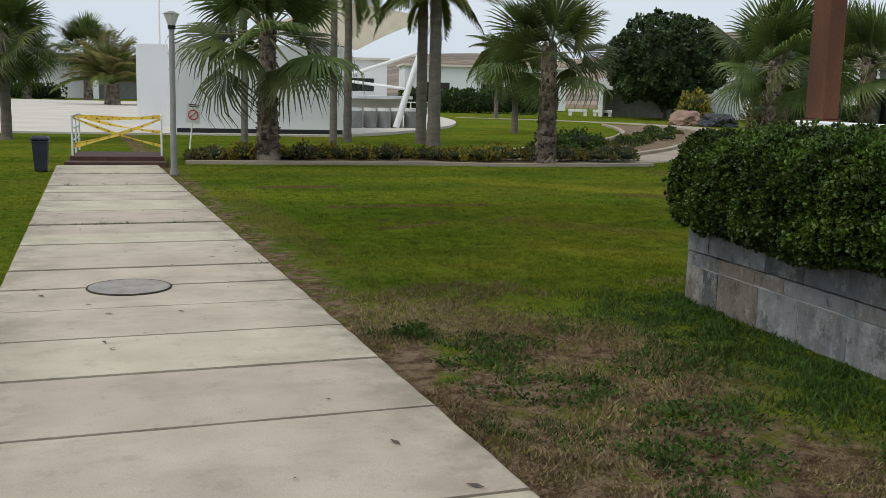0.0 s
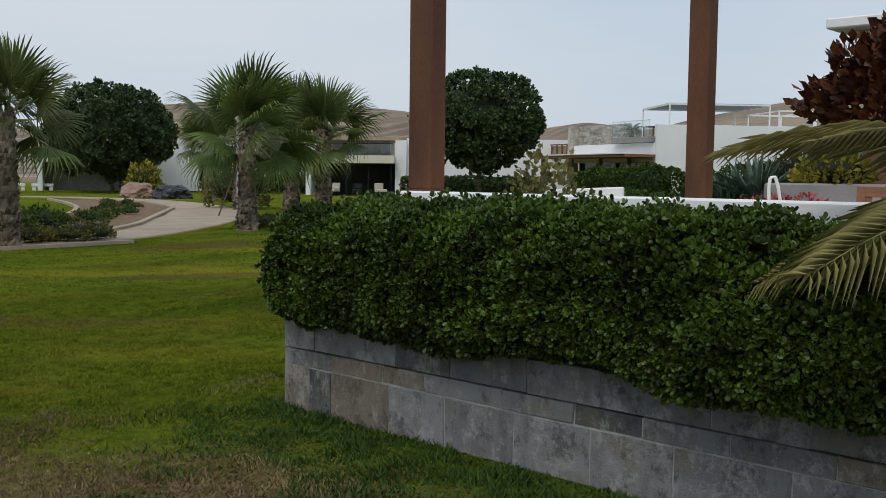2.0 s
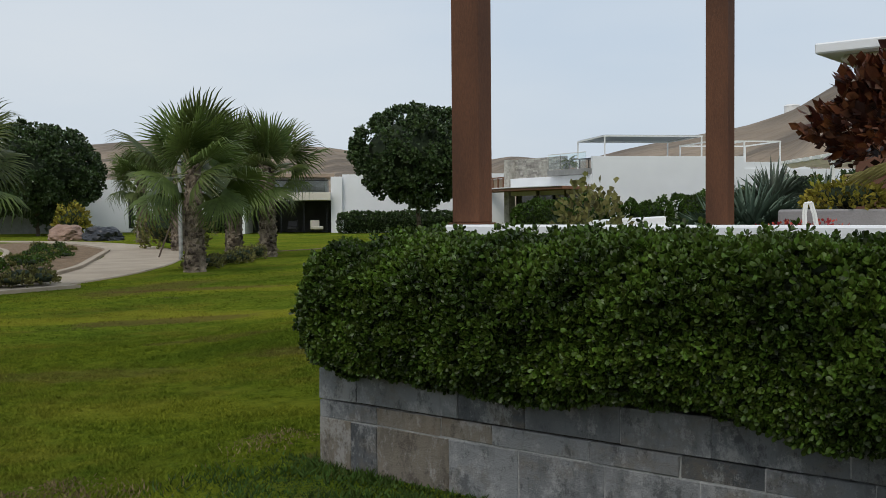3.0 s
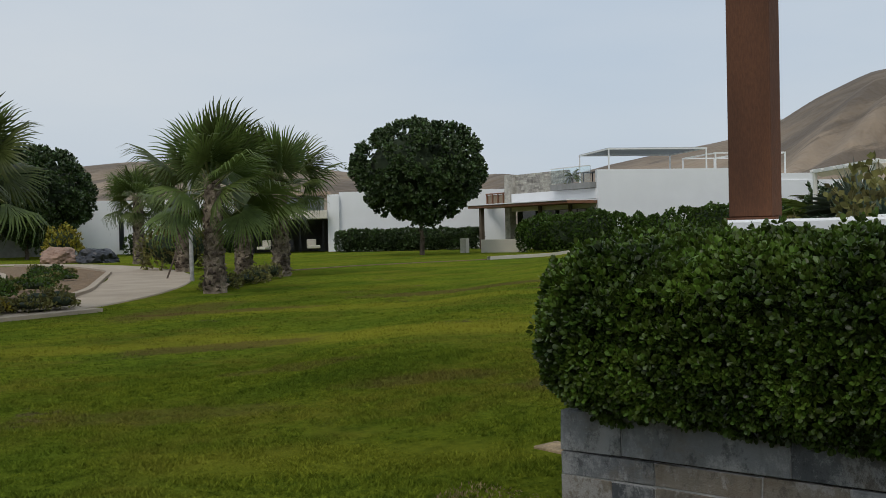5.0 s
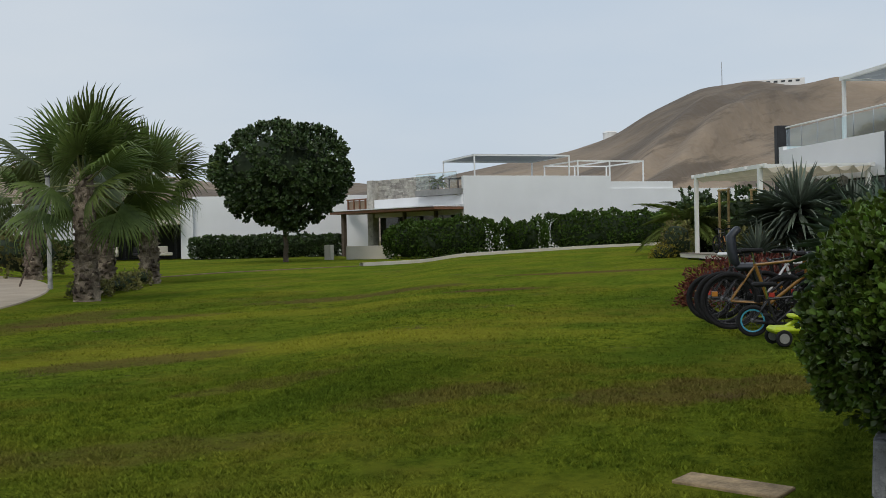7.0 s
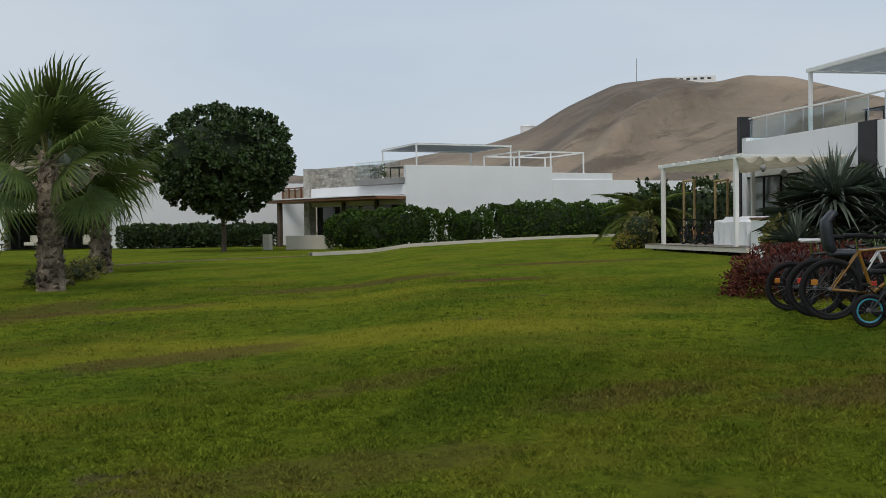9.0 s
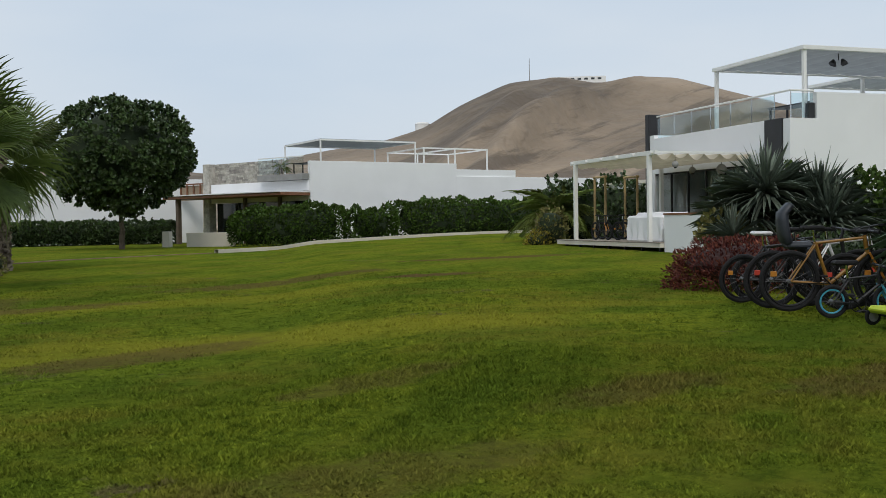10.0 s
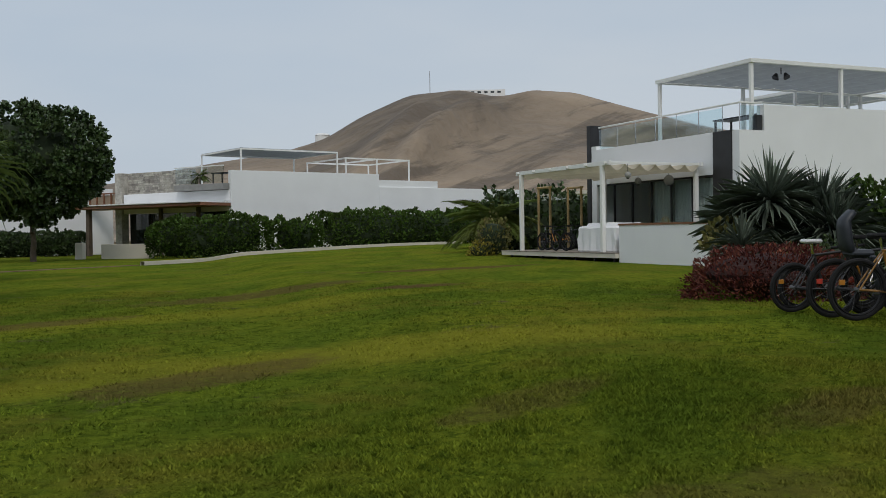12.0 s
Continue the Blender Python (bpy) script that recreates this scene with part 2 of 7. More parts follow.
BINBLUE = material("navy_plastic", (0.018, 0.024, 0.042), 0.45, 0.2, 4, 0.1, 50)
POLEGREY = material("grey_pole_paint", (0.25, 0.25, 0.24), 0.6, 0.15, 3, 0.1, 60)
FABRIC = material("cream_shade_cloth", (0.60, 0.54, 0.42), 0.9, 0.08, 2, 0.15, 120, translucent=0.3)
GREYCLOTH = material("grey_shade_cloth", (0.34, 0.36, 0.37), 0.9, 0.1, 2, 0.15, 120, translucent=0.25)
WHITECLOTH = material("white_sheet", (0.80, 0.80, 0.82), 0.9, 0.04, 3, 0.2, 60)
TARPBROWN = material("brown_tarp", (0.27, 0.17, 0.12), 0.6, 0.2, 2, 0.3, 20)
TARPBLACK = material("black_tarp", (0.016, 0.018, 0.024), 0.45, 0.3, 2, 0.3, 20)
# near-black for back walls: shade of unlit rooms put into the colour
DARK = material("interior_shade", (0.035, 0.034, 0.034), 0.8, 0.3, 1, 0.1, 20)
DARKMETAL = material("dark_metal", (0.03, 0.03, 0.033), 0.4, 0.2, 5, 0.05, 60, metal=0.6)
CHROME = material("polished_steel", (0.6, 0.6, 0.6), 0.2, 0.05, 5, 0.02, 60, metal=1.0)
RUBBER = material("black_rubber", (0.008, 0.008, 0.009), 0.95, 0.25, 9, 0.4, 90)
PALEHOUSE = material("tan_wall", (0.34, 0.26, 0.19), 0.9, 0.12, 1, 0.2, 30)
SIGNRED = material("sign_red", (0.5, 0.05, 0.03), 0.5, 0.05, 5, 0, 30)
SIGNWHITE = material("sign_white", (0.75, 0.74, 0.72), 0.5, 0.05, 5, 0, 30)
GLASS = glass_material("clear_glass")
GLASSBLUE = glass_material("blue_tinted_glass", (0.74, 0.88, 0.91))
GLASSDARK = material("dark_window_glass", (0.02, 0.025, 0.027), 0.06, 0.1, 1, 0, 10, coat=0.5)
CURTAIN = material("pale_curtain", (0.45, 0.50, 0.50), 0.9, 0.1, 6, 0.2, 40, stretch=(6, 6, 0.3))


# worn places in the turf: centre, half length, half width, heading, strength
WORN = ((9.0, 16.7, 1.7, 0.5, -22, 0.62), (20.6, 17.5, 1.4, 0.5, -30, 0.9), (20.4, 20.8, 3.2, 0.9, -25, 0.65), (7.6, 13.6, 0.9, 0.35, -35, 0.4), (13.6, 21.8, 2.2, 0.5, -25, 0.6), (5.0, 12.6, 1.2, 0.4, -40, 0.35), (7.3, 11.6, 0.9, 0.3, -40, 0.45), (8.2, 9.6, 1.3, 0.5, -50, 0.55), (30.0, 18.6, 3.6, 0.7, -40, 0.8), (3.4, 15.2, 1.6, 0.22, 4, 0.8), (2.0, 18.3, 0.9, 0.35, 10, 0.8), (2.9, 13.0, 0.7, 0.10, 30, 0.9), (13.2, 23.0, 3.0, 0.8, 25, 0.5), (1.1, 13.6, 0.3, 4.5, 5, 0.35))


# yellowed swaths of turf, in the same terms
YELLOWED = ((10.6, 15.4, 3.4, 1.0, -66, 0.85), (16.0, 19.5, 4.5, 0.9, -40, 0.6), (7.2, 18.6, 2.6, 0.7, -35, 0.6), (4.6, 10.2, 1.6, 0.5, -50, 0.35), (13.8, 12.6, 1.4, 0.5, -70, 0.5))


def grass_colour(blade=False):
    """Lawn with worn soil, dry streaks and yellowed patches."""
    m = bpy.data.materials.new("grass_blade" if blade else "lawn_ground")
    m.use_nodes = True
    n, l = m.node_tree.nodes, m.node_tree.links
    b = n["Principled BSDF"]
    b.inputs["Roughness"].default_value = 0.95
    b.inputs["Specular IOR Level"].default_value = 0.0
    tcn = n.new("ShaderNodeTexCoord")

    def nz(scale, detail=5.0, rough=0.6, stretch=(1, 1, 1), shift=(0, 0, 0)):
        mp = n.new("ShaderNodeMapping")
        mp.inputs["Scale"].default_value, mp.inputs["Location"].default_value = stretch, shift
        l.new(tcn.outputs["Object"], mp.inputs["Vector"])
        t = n.new("ShaderNodeTexNoise")
        t.inputs["Scale"].default_value, t.inputs["Detail"].default_value, t.inputs["Roughness"].default_value = scale, detail, rough
        l.new(mp.outputs["Vector"], t.inputs["Vector"])
        return t.outputs["Fac"]

    def rng(v, a, c, lo=0.0, hi=1.0):
        r = n.new("ShaderNodeMapRange")
        r.interpolation_type = "SMOOTHSTEP"
        r.inputs["From Min"].default_value, r.inputs["From Max"].default_value = a, c
        r.inputs["To Min"].default_value, r.inputs["To Max"].default_value = lo, hi
        l.new(v, r.inputs["Value"])
        return r.outputs["Result"]

    def op(kind, a, c):
        q = n.new("ShaderNodeMath")
        q.operation = kind
        for i, v in enumerate((a, c)):
            if isinstance(v, (int, float)):
                q.inputs[i].default_value = v
            else:
                l.new(v, q.inputs[i])
        return q.outputs["Value"]

    def mix(f, a, c):
        q = n.new("ShaderNodeMix")
        q.data_type = "RGBA"
        l.new(f, q.inputs["Factor"])
        for key, v in (("A", a), ("B", c)):
            if isinstance(v, tuple):
                q.inputs[key].default_value = (*v, 1)
            else:
                l.new(v, q.inputs[key])
        return q.outputs["Result"]

    xyz = n.new("ShaderNodeSeparateXYZ")
    l.new(tcn.outputs["Object"], xyz.inputs["Vector"])
    X, Y = xyz.outputs["X"], xyz.outputs["Y"]
    green = mix(rng(nz(0.45), 0.35, 0.65), (0.100, 0.156, 0.018), (0.166, 0.222, 0.022))
    # long soft bands of paler and deeper turf
    band = rng(nz(0.30, 4, 0.5, (0.55, 1.6, 1), (5, 2, 0)), 0.40, 0.62)
    green = mix(op("MULTIPLY", band, 0.75), green, (0.240, 0.265, 0.024))
    deep = rng(nz(0.5, 4, 0.55, (0.5, 1.7, 1), (1, 8, 0)), 0.52, 0.66)
    green = mix(op("MULTIPLY", deep, 0.55), green, (0.070, 0.106, 0.012))
    green = mix(op("MULTIPLY", rng(nz(14, 6), 0.35, 0.7), 0.6), green, (0.080, 0.114, 0.011))
    # close dark clumps and pale tips
    clumps = op("MULTIPLY", rng(nz(6.0, 8, 0.8, (1, 1, 1), (2, 6, 0)), 0.50, 0.58), 0.75)
    green = mix(clumps, green, (0.050, 0.080, 0.009))
    green = mix(op("MULTIPLY", rng(nz(5.5, 8, 0.78, (1, 1, 1), (7, 1, 0)), 0.54, 0.64), 0.5), green, (0.185, 0.250, 0.035))
    # darker green beside the walkway: shade between blades put into the turf colour
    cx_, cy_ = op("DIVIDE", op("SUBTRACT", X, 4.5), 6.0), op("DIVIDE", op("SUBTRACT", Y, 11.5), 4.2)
    near_shade = op("ADD", op("ADD", op("MULTIPLY", cx_, cx_), op("MULTIPLY", cy_, cy_)), op("MULTIPLY", op("SUBTRACT", nz(0.7, 5, 0.6), 0.5), 2.0))
    near_shade = op("MULTIPLY", rng(near_shade, 1.7, 0.6), rng(nz(3.0, 6, 0.7), 0.25, 0.55, 0.10, 0.40))
    green = mix(near_shade, green, (0.076, 0.116, 0.012))
    # dry, yellowed bands of turf
    dry = op("MULTIPLY", rng(nz(0.30, 4, 0.55, (1, 1.3, 1), (3, 1, 0)), 0.47, 0.63), rng(nz(2.2, 5), 0.3, 0.6))
    green = mix(op("MULTIPLY", dry, 0.5), green, (0.205, 0.180, 0.028))
    # thin turf with soil showing, here and there
    thin = op("MULTIPLY", rng(nz(0.55, 5, 0.6, (1, 1, 1), (9, 4, 0)), 0.60, 0.70), rng(nz(6, 5), 0.45, 0.62))
    green = mix(op("MULTIPLY", thin, 0.75), green, (0.13, 0.10, 0.055))
    def swath(place, ragged):
        cx, cy, la, lb, turn, k = place
        ca, sa = math.cos(radians(turn)), math.sin(radians(turn))
        dx, dy = op("SUBTRACT", X, cx), op("SUBTRACT", Y, cy)
        uu = op("DIVIDE", op("ADD", op("MULTIPLY", dx, ca), op("MULTIPLY", dy, sa)), la)
        vv = op("DIVIDE", op("SUBTRACT", op("MULTIPLY", dy, ca), op("MULTIPLY", dx, sa)), lb)
        return op("ADD", op("ADD", op("MULTIPLY", uu, uu), op("MULTIPLY", vv, vv)), op("MULTIPLY", op("SUBTRACT", nz(ragged, 6, 0.65), 0.5), 2.6))

    for place in YELLOWED:
        soft_mask = op("MULTIPLY", rng(swath(place, 1.1), 1.6, 0.1), 0.9 * place[5])
        green = mix(soft_mask, green, (0.270, 0.262, 0.030))
    for place in WORN:
        spot_mask = op("MULTIPLY", op("MULTIPLY", rng(swath(place, 2.4), 1.3, 0.4), rng(nz(7, 5, 0.7), 0.26, 0.46)), min(1.0, 1.1 * place[5]))
        green = mix(spot_mask, green, (0.135, 0.094, 0.038))
    if blade:
        isl = n.new("ShaderNodeNewGeometry").outputs["Random Per Island"]
        hsv = n.new("ShaderNodeHueSaturation")
        l.new(green, hsv.inputs["Color"])
        l.new(rng(isl, 0, 1, 0.84, 1.34), hsv.inputs["Value"])
        l.new(hsv.outputs["Color"], b.inputs["Base Color"])
        tr = n.new("ShaderNodeBsdfTranslucent")
        l.new(hsv.outputs["Color"], tr.inputs["Color"])
        mx = n.new("ShaderNodeMixShader")
        mx.inputs["Fac"].default_value = 0.25
        l.new(b.outputs["BSDF"], mx.inputs[1])
        l.new(tr.outputs["BSDF"], mx.inputs[2])
        l.new(mx.outputs["Shader"], n["Material Output"].inputs["Surface"])
        return m
    # the bare strip beside the walkway
    wob = op("MULTIPLY", op("SUBTRACT", nz(0.9, 5), 0.5), 3.2)
    bare = op("MULTIPLY", rng(op("ADD", Y, wob), 8.3, 6.8), rng(op("ADD", X, op("MULTIPLY", wob, 0.4)), 3.7, 2.5))
    clump = rng(nz(2.2, 6, 0.7), 0.35, 0.52)
    soil = mix(rng(nz(7, 8, 0.75), 0.36, 0.62), (0.095, 0.058, 0.034), (0.30, 0.215, 0.135))
    soil = mix(op("MULTIPLY", rng(nz(26, 5, 0.7, (1, 1, 1), (4, 4, 0)), 0.52, 0.66), 0.6), soil, (0.060, 0.036, 0.022))
    ground = mix(op("MULTIPLY", bare, clump), green, soil)
    # trodden edge along the walkway
    off = op("SUBTRACT", X, op("SUBTRACT", 1.51, op("MULTIPLY", Y, 0.0836)))
    verge = op("MULTIPLY", rng(op("ADD", off, op("MULTIPLY", op("SUBTRACT", nz(1.7, 5), 0.5), 1.2)), 0.55, 0.15), rng(off, -0.2, -0.1))
    ground = mix(op("MULTIPLY", verge, rng(nz(5, 5), 0.35, 0.55)), ground, soil)
    # beyond the gardens: dry earth
    far = rng(op("ADD", op("MULTIPLY", X, X), op("MULTIPLY", Y, Y)), 140.0 ** 2, 200.0 ** 2)
    ground = mix(far, ground, (0.26, 0.20, 0.14))
    l.new(ground, b.inputs["Base Color"])
    bp = n.new("ShaderNodeBump")
    bp.inputs["Strength"].default_value, bp.inputs["Distance"].default_value = 0.9, 0.05
    l.new(op("ADD", nz(18, 8, 0.7), nz(60, 4, 0.6)), bp.inputs["Height"])
    l.new(bp.outputs["Normal"], b.inputs["Normal"])
    return m


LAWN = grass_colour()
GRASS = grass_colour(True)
# green darkened so grass beside the planter carries its shade in colour
WEED = material("weed_leaf", (0.050, 0.090, 0.016), 0.7, 0.35, 3, 0, 20, per="island", translucent=0.2)
GRASSDRY = material("dry_grass_blade", (0.17, 0.12, 0.05), 0.7, 0.4, 0.7, 0, 3, per="island", hue=(0.30, 0.23, 0.12), translucent=0.2)


def dune_material():
    """Sand with darker scree that lies in slanting streaks down the slope."""
    m = material("sand_hill", (0.20, 0.158, 0.115), 0.95, 0.2, 0.012, 0.7, 0.10, hue=(0.36, 0.28, 0.20), dist=5.0)
    n, l = m.node_tree.nodes, m.node_tree.links
    b = n["Principled BSDF"]
    base = b.inputs["Base Color"].links[0].from_socket
    t = n.new("ShaderNodeTexCoord")
    mp = n.new("ShaderNodeMapping")
    mp.vector_type = "TEXTURE"
    mp.inputs["Rotation"].default_value = (radians(-32), 0, 0)
    mp.inputs["Scale"].default_value = (90, 75, 9)
    l.new(t.outputs["Object"], mp.inputs["Vector"])
    z = n.new("ShaderNodeTexNoise")
    z.inputs["Scale"].default_value, z.inputs["Detail"].default_value, z.inputs["Roughness"].default_value = 1.0, 8.0, 0.68
    l.new(mp.outputs["Vector"], z.inputs["Vector"])
    r = n.new("ShaderNodeMapRange")
    r.inputs["From Min"].default_value, r.inputs["From Max"].default_value, r.inputs["To Max"].default_value = 0.49, 0.57, 0.85
    l.new(z.outputs["Fac"], r.inputs["Value"])
    q = n.new("ShaderNodeMix")
    q.data_type = "RGBA"
    l.new(r.outputs["Result"], q.inputs["Factor"])
    l.new(base, q.inputs["A"])
    q.inputs["B"].default_value = (0.115, 0.092, 0.070, 1)
    l.new(q.outputs["Result"], b.inputs["Base Color"])
    return m


DUNE = dune_material()


# ---- building helpers ----
def mesh_of(bm, mat, smooth=False):
    me = bpy.data.meshes.new("mesh")
    bmesh.ops.recalc_face_normals(bm, faces=bm.faces)
    bm.to_mesh(me)
    bm.free()
    if smooth:
        me.shade_smooth()
    me.materials.append(mat)
    return me


def thing(name, label, category, at=None, group="", kind=""):
    ob = new(name)
    ob.matrix_world = at if at is not None else Matrix()
    return tagged(ob, label, category, group, kind)


def part(name, bm, mat, parent=None, label="", smooth=False, at=None):
    me = bm if isinstance(bm, bpy.types.Mesh) else mesh_of(bm, mat, smooth)
    ob = new(name, me)
    ob.parent = parent
    if at is not None:
        ob.matrix_local = at
    if label:
        ob["label"] = label
    return ob


def box(bm, x0, x1, y0, y1, z0, z1, m=None, bevel=0.0):
    g = bmesh.ops.create_cube(bm, size=1.0, matrix=Matrix.LocRotScale(((x0 + x1) / 2, (y0 + y1) / 2, (z0 + z1) / 2), None, (x1 - x0, y1 - y0, z1 - z0)))
    vs = g["verts"]
    if bevel:
        es = list({e for v in vs for e in v.link_edges})
        r = bmesh.ops.bevel(bm, geom=es, offset=bevel, segments=1, affect="EDGES", clamp_overlap=True)
        vs = list({v for f in r["faces"] for v in f.verts} | {v for v in vs if v.is_valid})
    if m is not None:
        bmesh.ops.transform(bm, matrix=m, verts=vs)
    return bm


def boxm(x0, x1, y0, y1, z0, z1, bevel=0.0):
    return box(bmesh.new(), x0, x1, y0, y1, z0, z1, None, bevel)


def tube(bm, a, b, r, r2=None, seg=10):
    """A round bar from a to b."""
    a, b = Vector(a), Vector(b)
    d = b - a
    m = Matrix.Translation((a + b) / 2) @ d.to_track_quat("Z", "Y").to_matrix().to_4x4()
    bmesh.ops.create_cone(bm, cap_ends=True, segments=seg, radius1=r, radius2=r if r2 is None else r2, depth=d.length, matrix=m)
    return bm


def tubem(a, b, r, r2=None, seg=10):
    return tube(bmesh.new(), a, b, r, r2, seg)


def ring(bm, centre, radius, thick, m=None, seg=28, sides=6):
    """A torus in the local xz plane."""
    vs = []
    for i in range(seg):
        a = 2 * math.pi * i / seg
        for j in range(sides):
            b = 2 * math.pi * j / sides
            r = radius + thick * math.cos(b)
            p = Vector((r * math.cos(a), thick * math.sin(b), r * math.sin(a))) + Vector(centre)
            vs.append(bm.verts.new(m @ p if m else p))
    for i in range(seg):
        for j in range(sides):
            bm.faces.new((vs[i * sides + j], vs[i * sides + (j + 1) % sides], vs[((i + 1) % seg) * sides + (j + 1) % sides], vs[((i + 1) % seg) * sides + j]))
    return bm


def smooth(a, b, v):
    t = np.clip((np.asarray(v, float) - a) / (b - a), 0, 1)
    return t * t * (3 - 2 * t)


def gz(x, y):
    """Height of the lawn: a low swell towards the houses, a slight dip beyond the palms."""
    v = np.asarray(y, float) - 0.5 * np.asarray(x, float)
    rise = 0.30 * smooth(25, 55, x) * (1 - smooth(-6, 14, v))
    return 0.14 * smooth(5, 9, x) * (1 - 1.4 * smooth(8.5, 11.5, v)) + rise


def gh(x, y):
    return float(gz(x, y))


def from_arrays(verts, faces, mat):
    me = bpy.data.meshes.new("mesh")
    me.vertices.add(len(verts))
    me.vertices.foreach_set("co", np.asarray(verts, np.float32).ravel())
    faces = np.asarray(faces, np.int32)
    k = faces.shape[1]
    me.loops.add(faces.size)
    me.loops.foreach_set("vertex_index", faces.ravel())
    me.polygons.add(len(faces))
    me.polygons.foreach_set("loop_start", np.arange(len(faces), dtype=np.int32) * k)
    me.polygons.foreach_set("loop_total", np.full(len(faces), k, np.int32))
    me.update(calc_edges=True)
    me.materials.append(mat)
    return me


def unit(v):
    return v / np.maximum(np.linalg.norm(v, axis=1, keepdims=True), 1e-9)


def leaves(points, dirs, length, width, rng, mat, fold=0.25, jitter=0.35, curl=0.0):
    """Many small folded leaves: at each point one that grows along its direction."""
    n = len(points)
    d = unit(dirs + rng.normal(0, jitter, (n, 3)))
    side = unit(np.cross(d, rng.normal(0, 1, (n, 3))))
    up = np.cross(side, d)
    L = (length * rng.uniform(0.7, 1.25, n))[:, None]
    Wd = (width * rng.uniform(0.75, 1.2, n))[:, None]
    mid = points + d * L * 0.58
    vs = np.stack([points, mid + side * Wd + up * Wd * fold, points + d * L - up * L * curl, mid - side * Wd + up * Wd * fold], 1).reshape(-1, 3)
    b = np.arange(n)[:, None] * 4
    fs = np.concatenate([b + np.array([[0, 1, 2]]), b + np.array([[0, 2, 3]])], 0)
    return from_arrays(vs, fs, mat)


def whorls(points, dirs, length, rng, mat, per=5):
    """Small rosettes of rounded leaves: a ring of obovate blades at each twig's end."""
    n = len(points)
    ax = unit(dirs + rng.normal(0, 0.38, (n, 3)))
    s0 = unit(np.cross(ax, rng.normal(0, 1, (n, 3))))
    s1 = np.cross(ax, s0)
    out = []
    for k in range(per):
        a = (2 * np.pi * k / per + rng.uniform(-0.4, 0.4, n))[:, None]
        open_ = (rng.uniform(0.45, 1.15, n) if k else rng.uniform(0.0, 0.4, n))[:, None]
        rad = s0 * np.cos(a) + s1 * np.sin(a)
        d = ax * np.cos(open_) + rad * np.sin(open_)
        side = np.cross(ax, rad)
        up = np.cross(side, d)
        L = (length * rng.uniform(0.75, 1.2, n))[:, None]
        w = L * 0.36
        base = points + ax * (length * rng.uniform(-0.25, 0.15, n))[:, None]
        p = [base, base + d * L * 0.45 + side * w * 0.8 + up * w * 0.15, base + d * L * 0.85 + side * w * 0.75, base + d * L * 1.02 - up * L * 0.06, base + d * L * 0.85 - side * w * 0.75, base + d * L * 0.45 - side * w * 0.8 + up * w * 0.15]
        out.append(np.stack(p, 1))
    vs = np.concatenate(out, 0).reshape(-1, 3)
    b = np.arange(n * per)[:, None] * 6
    fs = np.concatenate([b + np.array([f]) for f in ((0, 1, 2), (0, 2, 3), (0, 3, 4), (0, 4, 5))], 0)
    return from_arrays(vs, fs, mat)


def lump(p, scale, rng_shift=0.0):
    return noise.noise(Vector((p[0] * scale + rng_shift, p[1] * scale, p[2] * scale)))


# ---- ground, hills, walkway ----
def ground():
    near = np.arange(-30, 100.1, 1.0)
    out = np.array([150, 250, 450, 900, 1800, 3000.0])
    ax = np.concatenate([-30 - out[::-1], near, 100 + out])
    xx, yy = np.meshgrid(ax, ax)
    zz = gz(xx, yy) - 0.02
    vs = np.stack([xx.ravel(), yy.ravel(), zz.ravel()], 1)
    n = len(ax)
    i = (np.arange(n - 1)[:, None] * n + np.arange(n - 1)[None]).ravel()
    fs = np.stack([i, i + 1, i + n + 1, i + n], 1)
    me = from_arrays(vs, fs, LAWN)
    me.shade_smooth()
    tagged(new("ground", me), "green lawn with dry patches and worn soil", "lawn", kind="structure")


ground()


